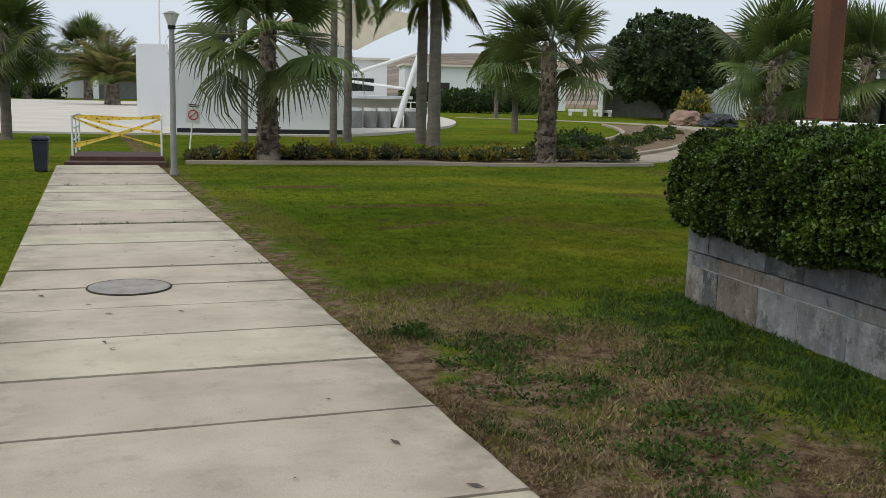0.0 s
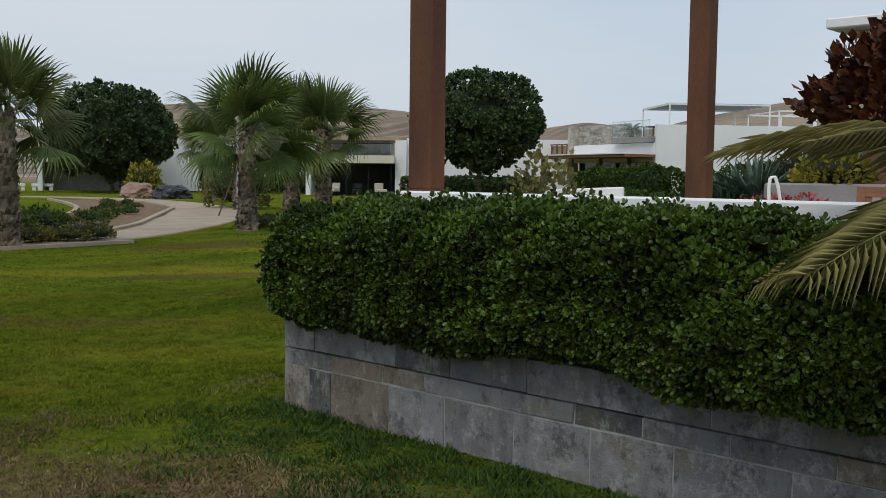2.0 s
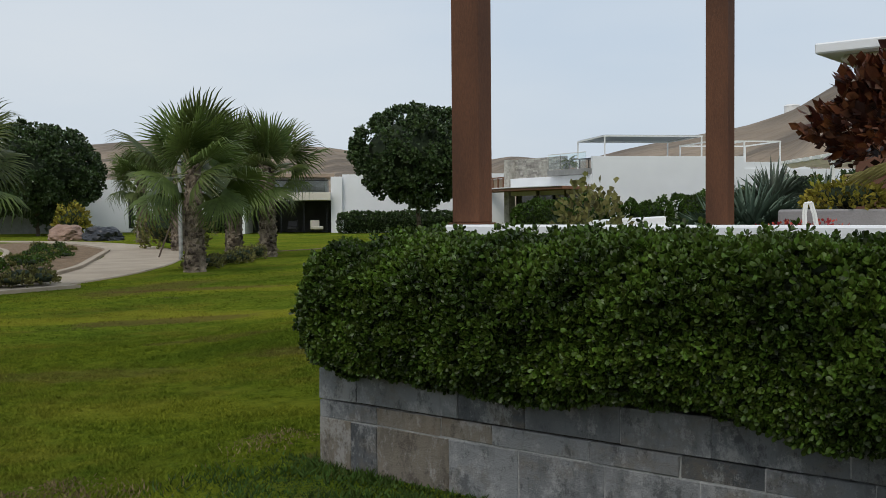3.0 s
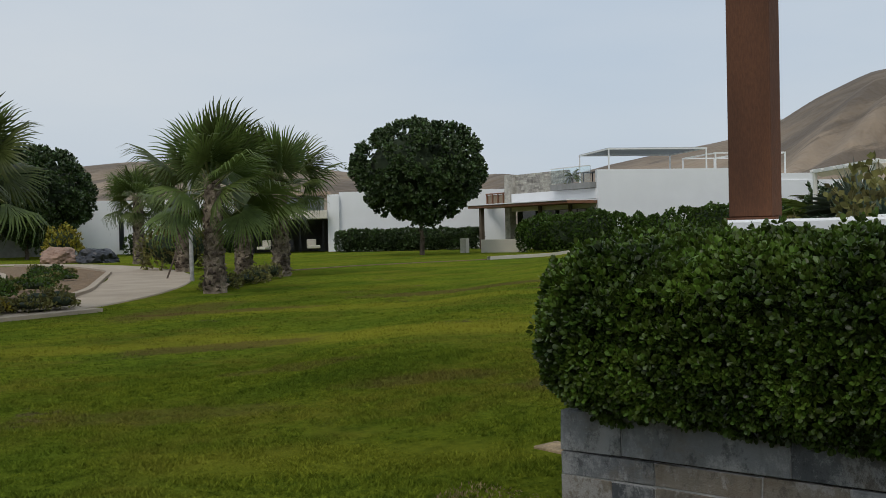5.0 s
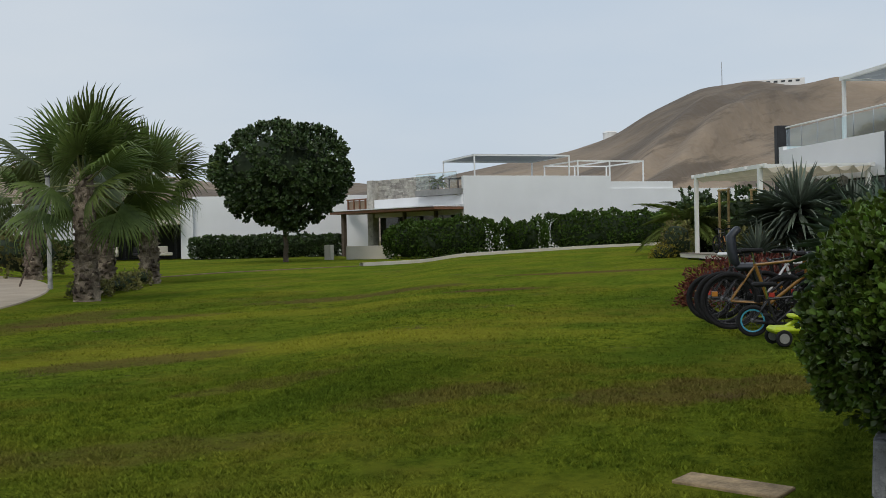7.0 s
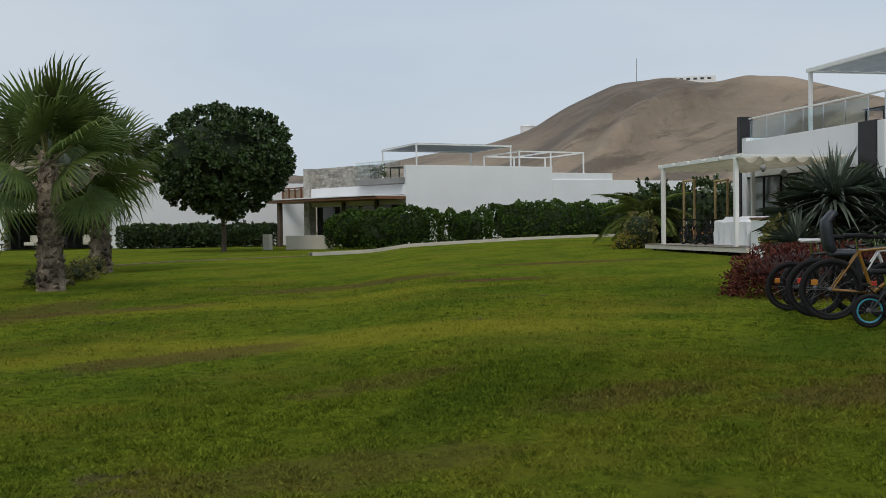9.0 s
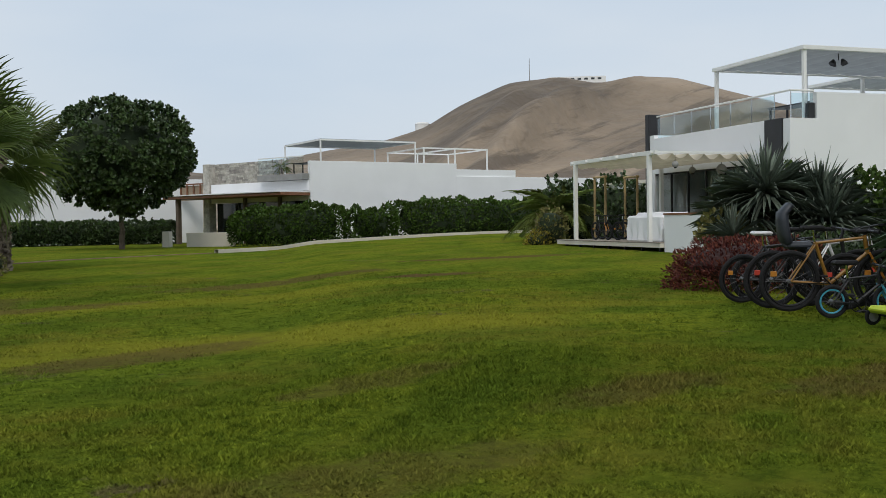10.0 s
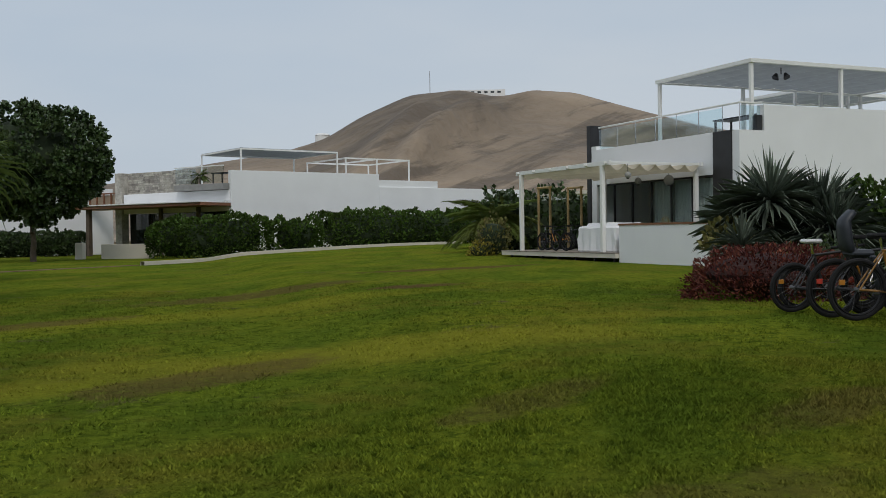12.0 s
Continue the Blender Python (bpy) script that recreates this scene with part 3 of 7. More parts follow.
def hills():
    """Bare sand hills round the gardens, as one polar height field."""
    # the crest's height in degrees above the eye, by azimuth
    crest_az = [-60, -40, -12, 0, 11, 15, 18, 21, 26, 30, 35, 40, 45, 49, 52.4, 55.5, 59.2, 61.8, 65, 68.5, 71, 73, 75.8, 78.5, 81.2, 83, 85, 88.5, 92, 98, 110, 125]
    crest_el = [2.0, 2.8, 1.2, 0.8, 1.7, 2.5, 2.6, 2.1, 2.7, 3.8, 4.3, 4.3, 3.9, 3.3, 2.9, 3.4, 3.0, 3.65, 4.25, 4.8, 5.55, 6.75, 7.95, 8.15, 7.7, 8.0, 7.95, 6.9, 5.9, 4.6, 3.4, 2.0]
    az = np.concatenate([np.arange(-60, 125, 0.35), np.arange(125, 300.1, 3.0)])
    el = np.interp(az, crest_az, crest_el, right=2.0)
    el = np.convolve(np.pad(el, 2, mode="edge"), [0.1, 0.2, 0.4, 0.2, 0.1], mode="valid")
    peaks = 430 + 90 * smooth(58, 50, az) - 60 * smooth(90, 105, az)
    rs = np.concatenate([np.linspace(200, 620, 52), [720, 900]])
    vs = []
    for r in rs:
        for a, e, peak in zip(az, el, peaks):
            ra = radians(a)
            near = math.exp(-(abs(r - peak) / (120 if r < peak else 170)) ** 1.8)
            x, y = r * math.sin(ra), 8 + r * math.cos(ra)
            rid = abs(noise.noise(Vector((x * 0.011, y * 0.011, 0.3)))) + 0.45 * abs(noise.noise(Vector((x * 0.035, y * 0.035, 1.3))))
            off = 1 - math.exp(-((r - peak) / 45) ** 2)
            h = math.tan(radians(e)) * peak * near * (1 - 0.30 * rid * off)
            # two spurs that run down from the right-hand hump
            fall = (peak - r) / 190
            if 0 <= fall < 1:
                for top, slope, tall in ((84.0, 13.0, 11.0), (80.0, 11.0, 7.0)):
                    da = a - (top - slope * fall)
                    h += tall * math.sin(math.pi * fall) ** 1.5 * math.exp(-(da / (2.2 if da < 0 else 0.6)) ** 2)
            vs.append((x, y, h - 0.4))
    m, k = len(az), len(rs)
    i = (np.arange(k - 1)[:, None] * m + np.arange(m - 1)[None]).ravel()
    fs = np.stack([i, i + m, i + m + 1, i + 1], 1)
    me = from_arrays(np.array(vs), fs, DUNE)
    me.shade_smooth()
    tagged(new("backdrop", me), "bare tan sand hills behind the houses", "hill", kind="structure")


hills()

# the walkway: cast slabs between worn joints
WALK_DIR = math.atan2(-1.35, 16.2)


def walk_x(y):
    return 1.16 + (y - 4.18) * -0.0836, -1.33 + (y - 4.18) * -0.0602


walkway = thing("pavement", "pale concrete walkway of cast slabs", "walkway", kind="structure")
joints = [-6.0, -4.4, -3.2, -2.0, -0.9, 0.2, 1.2, 2.15, 3.1, 4.12, 5.31, 6.34, 7.28, 8.21, 9.05, 9.95, 10.67, 11.5, 12.24, 13.13, 14.5, 15.8, 17.0, 18.16, 20.5, 22.7]
wide = {6.34: 0.028, 9.95: 0.035, 13.13: 0.045, 15.8: 0.045, 18.16: 0.05, 20.5: 0.05, 3.1: 0.022}


def across(y, x):
    """A joint runs square to the walkway."""
    r, l_ = walk_x(y)
    return y + 0.072 * (x - (r + l_) / 2)


bmj = bmesh.new()
for j0 in range(len(joints) - 1):
    y0, y1 = joints[j0], joints[j0 + 1]
    (r0, l0), (r1, l1) = walk_x(y0), walk_x(y1)
    vs = [bmj.verts.new((x, across(y, x), -0.012)) for x, y in ((l0 + .02, y0), (r0 - .02, y0), (r1 - .02, y1), (l1 + .02, y1))]
    bmj.faces.new(vs)
part("joint", bmj, JOINT, walkway)
rngw = random.Random(17)
for j0 in range(len(joints) - 1):
    gap = [wide.get(q, 0.009 if q < 9 else 0.013) for q in joints[j0:j0 + 2]]
    y0, y1 = joints[j0] + gap[0], joints[j0 + 1] - gap[1]
    bm = bmesh.new()
    # worn long edges, chipped ends, each slab a little off its neighbours' level
    nx_, ny_ = 14, 8
    lift = rngw.uniform(-0.004, 0.004)
    rows = []
    for s_ in range(ny_ + 1):
        y = y0 + (y1 - y0) * s_ / ny_
        r_, l_ = walk_x(y)
        r_ += 0.014 * noise.noise(Vector((y * 3.1, 0, 0))) + 0.008 * noise.noise(Vector((y * 11, 0, 0)))
        l_ += 0.014 * noise.noise(Vector((y * 3.1, 9, 0)))
        xs = [l_, l_ + 0.006] + [l_ + 0.02 + (r_ - l_ - 0.04) * q / nx_ for q in range(nx_ + 1)] + [r_ - 0.006, r_]
        row = []
        for q, x in enumerate(xs):
            yy = across(y, x)
            if s_ in (0, ny_):
                yy += (1 if s_ == 0 else -1) * 0.012 * abs(noise.noise(Vector((x * 4, y, 3))))
            z = -0.05 if q in (0, len(xs) - 1) else 0.022 if q in (1, len(xs) - 2) else 0.03 + lift
            row.append(bm.verts.new((x, yy, z)))
        rows.append(row)
    for a, b in zip(rows, rows[1:]):
        for q in range(len(a) - 1):
            bm.faces.new((a[q], a[q + 1], b[q + 1], b[q]))
    for row in (rows[0], rows[-1]):
        low = [bm.verts.new((v.co.x, v.co.y, -0.05)) for v in row[1:-1]]
        for q in range(len(low) - 1):
            bm.faces.new((row[q + 1], row[q + 2], low[q + 1], low[q]))
    part("slab", bm, CONCRETE, walkway)

# manhole cover let into the walkway
mh = thing("manhole_cover", "round grey concrete manhole cover in the walkway", "manhole cover", pose(-0.61, 8.97, 0.03))
bm = bmesh.new()
bmesh.ops.create_cone(bm, cap_ends=True, segments=40, radius1=0.33, radius2=0.325, depth=0.012, matrix=pose(0, 0, 0.006))
part("lid", bm, material("manhole_concrete", (0.30, 0.27, 0.235), 0.9, 0.2, 6, 0.5, 70), mh)
bm = bmesh.new()
ring(bm, (0, 0, 0), 0.335, 0.009, pose(0, 0, 0.004, 90), 40, 5)
part("frame_ring", bm, JOINT, mh, "dark ring joint")


def ribbon(name, pts, mat, label, category, z=0.012, kind="structure", steps=60):
    """A flat way along a smooth line of (x, y, half width)."""
    p = np.array(pts, float)
    t = np.linspace(0, len(p) - 1, steps)
    q = np.stack([np.interp(t, np.arange(len(p)), p[:, k]) for k in range(3)], 1)
    for _ in range(6):
        q[1:-1] = (q[:-2] + 2 * q[1:-1] + q[2:]) / 4
    d = np.gradient(q[:, :2], axis=0)
    d /= np.linalg.norm(d, axis=1, keepdims=True)
    nrm = np.stack([-d[:, 1], d[:, 0]], 1)
    bm = bmesh.new()
    rows = []
    for a, b in zip(q, nrm):
        row = []
        for s in (-1, -0.97, 0.97, 1):
            x, y = a[:2] + b * a[2] * s
            row.append(bm.verts.new((x, y, gh(x, y) + (z if abs(s) < 1 else -0.05))))
        rows.append(row)
    for i in range(len(rows) - 1):
        for c in range(3):
            bm.faces.new((rows[i][c], rows[i][c + 1], rows[i + 1][c + 1], rows[i + 1][c]))
    return tagged(new(name, mesh_of(bm, mat)), label, category, kind=kind)


ribbon("pavement_winding", [(9.0, 24.6, .35), (12.0, 26.0, .8), (15.3, 28.8, 1.2), (19.2, 32.9, 1.5), (23.4, 38.0, 1.6), (27.4, 44.6, 1.7), (30.6, 51.8, 1.6), (32.6, 59, 1.4), (32.5, 66, 1.1), (29, 71, 0.7), (22, 76, 0.5)], PATHMAT, "winding tan paved garden path", "path")
ribbon("trim_kerb_far", [(42.0, 35.3, .12), (49.0, 34.2, .2), (55.0, 32.6, .22), (61, 30.4, .22), (70, 26.0, .22)], PAVING, "pale concrete kerb of the path along the hedge", "kerb", 0.15)
ribbon("soil_edge", [(27.5, 36.6, .10), (33.7, 37.4, .16), (37.8, 36.5, .16), (42.0, 35.5, .10)], SOIL, "dark cut edge of the lawn", "soil", 0.012)
ribbon("trim_kerb", [(0.2, 23.9, .12), (4, 23.85, .14), (8, 24.1, .14), (12.2, 24.6, .16)], PATHMAT, "low pale kerb of the flower bed", "kerb", 0.06)
SOIL_LINE = [(0.3, 25.4, 1.3), (4, 25.6, 1.4), (8, 26.2, 1.6), (11, 28.3, 1.8), (15, 32.8, 1.9), (20.0, 39.4, 1.7), (24.2, 46.0, 2.2), (27.5, 54, 2.2), (29, 61, 1.4)]
ribbon("soil_bed", SOIL_LINE, SOIL, "brown planted soil bed along the path", "flower bed", 0.016)
for side in (-1, 1):
    p0 = np.array(SOIL_LINE[3:])
    dd = np.gradient(p0[:, :2], axis=0)
    dd /= np.linalg.norm(dd, axis=1, keepdims=True)
    ribbon("trim_bed_kerb", [(a[0] - side * d[1] * a[2], a[1] + side * d[0] * a[2], 0.11) for a, d in zip(p0, dd)], PATHMAT, "low pale kerb of the soil bed", "kerb", 0.10)

# the round pale plaza
bm = bmesh.new()
ys = np.linspace(38.4, 122, 40)
edge = [(22 - 16 * math.exp(-(y - 38.4) / 18), y) for y in ys]
bm.faces.new([bm.verts.new((x, y, 0.05)) for x, y in [(-60, 38.4)] + edge + [(-60, 122)]])
r = bmesh.ops.extrude_face_region(bm, geom=list(bm.faces))
bmesh.ops.translate(bm, verts=[v for v in r["geom"] if isinstance(v, bmesh.types.BMVert)], vec=(0, 0, -0.12))
tagged(new("pavement_plaza", mesh_of(bm, PAVING)), "pale paved plaza with a curved edge", "plaza", kind="structure")


# ---- planting ----
def frame_along(q):
    d = np.gradient(q, axis=0)
    d /= np.linalg.norm(d, axis=1, keepdims=True)
    return d, np.stack([-d[:, 1], d[:, 0]], 1)


def hedge(name, pts, hw, z0, z1, count, leaf, seed, label, mat=None, wob=0.07, follow=False, category="hedge", round_ends=True, power=2.8, dense=None):
    """A clipped hedge along a line: a dark core and a coat of leaves of uneven depth."""
    mat = mat or LEAF
    rng = np.random.default_rng(seed)
    p = np.array(pts, float)
    seg = np.r_[0, np.cumsum(np.linalg.norm(np.diff(p, axis=0), axis=1))]
    total = seg[-1]
    ts = np.linspace(0, total, max(6, int(total / max(0.25, hw * 0.4))))
    q = np.stack([np.interp(ts, seg, p[:, k]) for k in range(2)], 1)
    for _ in range(3):
        q[1:-1] = (q[:-2] + 2 * q[1:-1] + q[2:]) / 4
    _, nr = frame_along(q)
    hh, zc = (z1 - z0) / 2, (z0 + z1) / 2
    root = thing(name, label, category)

    def section(a):
        c, s = np.cos(a), np.sin(a)
        r = (np.abs(c) ** power + np.abs(s) ** power) ** (-1 / power)
        return c * r, s * r

    # core: a dark solid, the hedge's inner shade put into its colour
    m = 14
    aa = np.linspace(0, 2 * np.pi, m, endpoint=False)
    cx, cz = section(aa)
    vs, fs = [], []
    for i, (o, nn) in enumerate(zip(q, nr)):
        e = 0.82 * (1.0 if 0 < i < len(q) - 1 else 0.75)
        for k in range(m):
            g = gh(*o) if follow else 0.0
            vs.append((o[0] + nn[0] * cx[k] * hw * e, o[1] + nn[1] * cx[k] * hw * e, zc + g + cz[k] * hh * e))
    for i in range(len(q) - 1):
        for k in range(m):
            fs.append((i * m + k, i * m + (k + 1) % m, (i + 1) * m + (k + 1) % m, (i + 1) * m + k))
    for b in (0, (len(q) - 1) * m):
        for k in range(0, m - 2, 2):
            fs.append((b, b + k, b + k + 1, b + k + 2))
    part("core", from_arrays(np.array(vs), np.array(fs), LEAFDARK), None, root, "dark inner core, shade put into its colour")
    # leaves
    u = rng.uniform(-hw * 0.9, total + hw * 0.9, count)
    if dense:
        u = np.where(rng.uniform(0, 1, count) < 0.7, rng.uniform(dense[0], dense[1], count), u)
    a = rng.uniform(0, 2 * np.pi, count)
    keep = (np.sin(a) > -0.75) | (rng.uniform(0, 1, count) < 0.35)
    u, a = u[keep], a[keep]
    cx, cz = section(a)
    over = np.maximum(np.maximum(-u, u - total), 0) / (hw * 0.95)
    cap = np.sqrt(np.clip(1 - over ** 2, 0.02, 1))
    uc = np.clip(u, 0, total)
    o = np.stack([np.interp(uc, ts, q[:, k]) for k in range(2)], 1)
    nn = np.stack([np.interp(uc, ts, nr[:, k]) for k in range(2)], 1)
    tg = np.stack([nn[:, 1], -nn[:, 0]], 1)
    ext = (np.where(u < 0, u, 0) + np.where(u > total, u - total, 0))
    base = np.stack([o[:, 0] + tg[:, 0] * ext, o[:, 1] + tg[:, 1] * ext], 1)
    lo = np.array([noise.noise(Vector((b[0] * 1.3, b[1] * 1.3 + k * 0.7, z * 1.2))) for b, k, z in zip(base, cx, cz)])
    hi = np.array([noise.noise(Vector((b[0] * 5 + 3, b[1] * 5 + k * 2, z * 5))) for b, k, z in zip(base, cx, cz)])
    rr = 1 + (lo * wob * 1.6 + hi * wob * 1.1) / min(hw, hh) - np.abs(rng.normal(0, 0.085 if dense else 0.05, len(u)))
    if dense:
        rr += np.where(rng.uniform(0, 1, len(u)) < 0.05, rng.uniform(0.04, 0.14, len(u)), 0) * (np.sin(a) > -0.3)
    x = base[:, 0] + nn[:, 0] * cx * hw * cap * rr
    y = base[:, 1] + nn[:, 1] * cx * hw * cap * rr
    g = gz(x, y) if follow else 0.0
    z = zc + g + cz * hh * rr * (0.35 + 0.65 * cap)
    z = np.maximum(z, z0 + g + 0.03 * rng.uniform(0, 1, len(z)))
    pos = np.stack([x, y, z], 1)
    dirs = np.stack([nn[:, 0] * cx + tg[:, 0] * np.sign(ext) * over, nn[:, 1] * cx + tg[:, 1] * np.sign(ext) * over, cz + 0.45], 1)
    if dense:
        me = whorls(pos, unit(dirs), leaf, rng, mat)
    else:
        me = leaves(pos - unit(dirs) * leaf * 0.4, unit(dirs), leaf, leaf * 0.42, rng, mat, jitter=0.6)
    part("foliage", me, None, root)["kind"] = "stuff"
    return root


def bush(name, centre, radii, count, leaf, seed, label, mat, category="shrub", lumpy=0.25, stem=True, wide=0.3, jitter=0.5, core=True, dome=True, core_mat=None):
    """A shrub: a few twigs, a dark heart and leaves on an uneven mass."""
    rng = np.random.default_rng(seed)
    root = thing(name, label, category, pose(*centre))
    rx, ry, rz = radii
    d = unit(rng.normal(0, 1, (count, 3)))
    d[:, 2] = np.where(d[:, 2] < -0.35, -d[:, 2], d[:, 2])
    f = np.array([1 + lumpy * (noise.noise(Vector((v[0] * 1.9 + seed, v[1] * 1.9, v[2] * 1.9))) * 1.2 + noise.noise(Vector((v[0] * 5 + seed, v[1] * 5, v[2] * 5))) * 0.6) for v in d])
    f *= 1 - np.abs(rng.normal(0, 0.10, count))
    if dome:
        d[:, 2] = np.abs(d[:, 2])
        full = (1 - d[:, 2] ** 2.5)[:, None] ** 0.4 / np.maximum(np.linalg.norm(d[:, :2], axis=1, keepdims=True), 0.05)
        full = np.minimum(full, 1.6)
        pos = np.concatenate([d[:, :2] * full * f[:, None] * np.array(radii[:2]), (d[:, 2] * f * 2 * rz)[:, None]], 1)
    else:
        pos = d * f[:, None] * np.array(radii) + np.array([0, 0, rz * 0.95])
    pos[:, 2] = np.maximum(pos[:, 2], 0.02)
    part("foliage", leaves(pos, unit(d + np.array([0, 0, 0.3])), leaf, leaf * wide, rng, mat, jitter=jitter), None, root)["kind"] = "stuff"
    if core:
        # dark solid in the middle, coloured for the shade among the leaves
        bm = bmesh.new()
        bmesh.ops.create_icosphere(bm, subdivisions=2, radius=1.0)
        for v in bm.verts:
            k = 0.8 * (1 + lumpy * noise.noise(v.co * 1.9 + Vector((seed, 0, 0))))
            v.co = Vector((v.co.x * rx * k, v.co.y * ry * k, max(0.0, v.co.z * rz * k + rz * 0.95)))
        part("core", bm, core_mat or LEAFDARK, root, "dark inner core, shade put into its colour")
    if stem:
        bm = bmesh.new()
        for k in range(4):
            a = k * 1.7 + seed
            tube(bm, (0.04 * math.cos(a), 0.04 * math.sin(a), 0), (rx * 0.6 * math.cos(a), ry * 0.6 * math.sin(a), rz), 0.02, 0.008, 6)
        part("stem", bm, BARK, root)
    return root


def round_tree(at, height, crown_r, crown_h, seed, trunk_r=0.14, leaf=0.34, count=6500, label="clipped round ficus tree with dense dark leaves"):
    root = thing("ficus_tree", label, "tree", pose(at[0], at[1], gh(*at)), group="round clipped trees")
    rng = np.random.default_rng(seed)
    bm = bmesh.new()
    zc = height - crown_h
    fork = max(height - 2 * crown_h, 0.6)
    prev = Vector((0, 0, -0.05))
    for k in range(5):
        nx = Vector((0.06 * math.sin(k * 2.1 + seed), 0.06 * math.cos(k * 1.7 + seed), fork * (k + 1) / 5 + 0.1))
        tube(bm, prev, nx, trunk_r * (1.25 - 0.1 * k), trunk_r * (1.15 - 0.1 * k), 10)
        prev = nx
    for k in range(7):
        a = k * 0.9 + seed
        tip = Vector((crown_r * 0.65 * math.cos(a), crown_r * 0.65 * math.sin(a), zc + crown_h * 0.3 * math.sin(k * 2.3)))
        mid = (prev + tip) / 2 + Vector((0, 0, 0.15 * crown_h))
        tube(bm, prev, mid, trunk_r * 0.5, trunk_r * 0.32, 7)
        tube(bm, mid, tip, trunk_r * 0.32, trunk_r * 0.12, 6)
    part("trunk", bm, BARK, root)
    # leaf sprays in knots over the crown, with gaps between and a ragged hem
    knots = 400
    kd = unit(rng.normal(0, 1, (knots, 3)))
    kf = 0.94 + 0.10 * np.array([noise.noise(Vector((v[0] * 2 + seed, v[1] * 2, v[2] * 2))) for v in kd]) + rng.normal(0, 0.038, knots)
    own = rng.integers(0, knots, count)
    d = kd[own]
    size = np.array([crown_r, crown_r, crown_h])
    spread = unit(rng.normal(0, 1, (count, 3)) + d * 0.9) * (crown_r * 0.115 * rng.uniform(0.5, 1.1, count))[:, None]
    drop = np.where(kd[:, 2] < -0.35, rng.uniform(-0.10, 0.22, knots), 0)[own]
    flat = np.where(d[:, 2] < 0, 0.80, 1.0)
    pos = d * kf[own][:, None] * size * np.stack([np.ones(count), np.ones(count), flat], 1) + spread
    pos[:, 2] += zc - drop * crown_h
    dirs = unit(d * 0.7 + unit(spread) + np.array([0, 0, 0.3]))
    pos[:90] = np.array([0.35, -0.25, fork - 0.15]) + rng.normal(0, 1, (90, 3)) * np.array([0.5, 0.5, 0.28])
    part("crown", whorls(pos, dirs, leaf, rng, TREELEAF), None, root)["kind"] = "stuff"
    # solid inside the leaves, its dark green paints the crown's inner shade
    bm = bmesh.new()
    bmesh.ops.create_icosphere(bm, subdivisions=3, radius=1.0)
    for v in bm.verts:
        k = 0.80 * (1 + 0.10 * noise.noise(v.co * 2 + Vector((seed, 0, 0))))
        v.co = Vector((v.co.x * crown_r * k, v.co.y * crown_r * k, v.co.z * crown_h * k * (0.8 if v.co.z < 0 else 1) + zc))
    part("crown_shade", bm, LEAFDARK, root, "dark heart of the crown, shade put into its colour")
    return root


def fan_frond(seed, petiole, blade, droop, segs=38):
    """A fan leaf along +x: a bare stalk and a folded fan of narrow fingers, joined near the stalk, with hanging tips."""
    rng = np.random.default_rng(seed)
    vs, fs = [], []
    hub = Vector((petiole, 0, 0))
    w = 0.028
    vs.extend([Vector((0, -w, 0)), Vector((0, w, 0)), hub + Vector((0, w * .6, 0)), hub - Vector((0, w * .6, 0)), Vector((0, 0, w)), hub + Vector((0, 0, w * .6))])
    fs.extend([(0, 1, 2), (0, 2, 3), (1, 4, 5), (1, 5, 2), (0, 3, 5), (0, 5, 4)])
    for i in range(segs):
        a = radians(-112 + 224 * (i + rng.uniform(-0.25, 0.25)) / (segs - 1))
        ln = blade * (0.70 + 0.30 * math.cos(a * 0.7)) * rng.uniform(0.86, 1.08)
        d = Vector((math.cos(a), math.sin(a), 0.16 * math.cos(a) - 0.28 * abs(math.sin(a)))).normalized()
        side = d.cross(Vector((0, 0, 1))).normalized()
        up = side.cross(d)
        w = blade * 0.026
        m = hub + d * ln * 0.52
        e = hub + d * ln * 0.80 - Vector((0, 0, droop * ln * 0.25))
        tip = e + d * ln * 0.14 - Vector((0, 0, droop * ln * rng.uniform(0.35, 0.9) + 0.03))
        k = len(vs)
        vs.extend([hub, m + side * w, m - side * w, m + up * w * 0.7, e + side * w * 0.55, e - side * w * 0.55, tip])
        fs.extend([(k, k + 1, k + 3), (k, k + 3, k + 2), (k + 1, k + 4, k + 3), (k + 3, k + 5, k + 2), (k + 3, k + 4, k + 5), (k + 4, k + 6, k + 5)])
    me = from_arrays(np.array([tuple(v) for v in vs]), np.array(fs), PALMLEAF)
    me.materials.append(STALK)
    me.polygons.foreach_set("material_index", np.array([1] * 6 + [0] * (len(fs) - 6), np.int32))
    return me


FANS = [fan_frond(3, 0.62, 1.12, 0.10), fan_frond(5, 0.85, 1.08, 0.26), fan_frond(7, 0.85, 1.02, 0.50)]


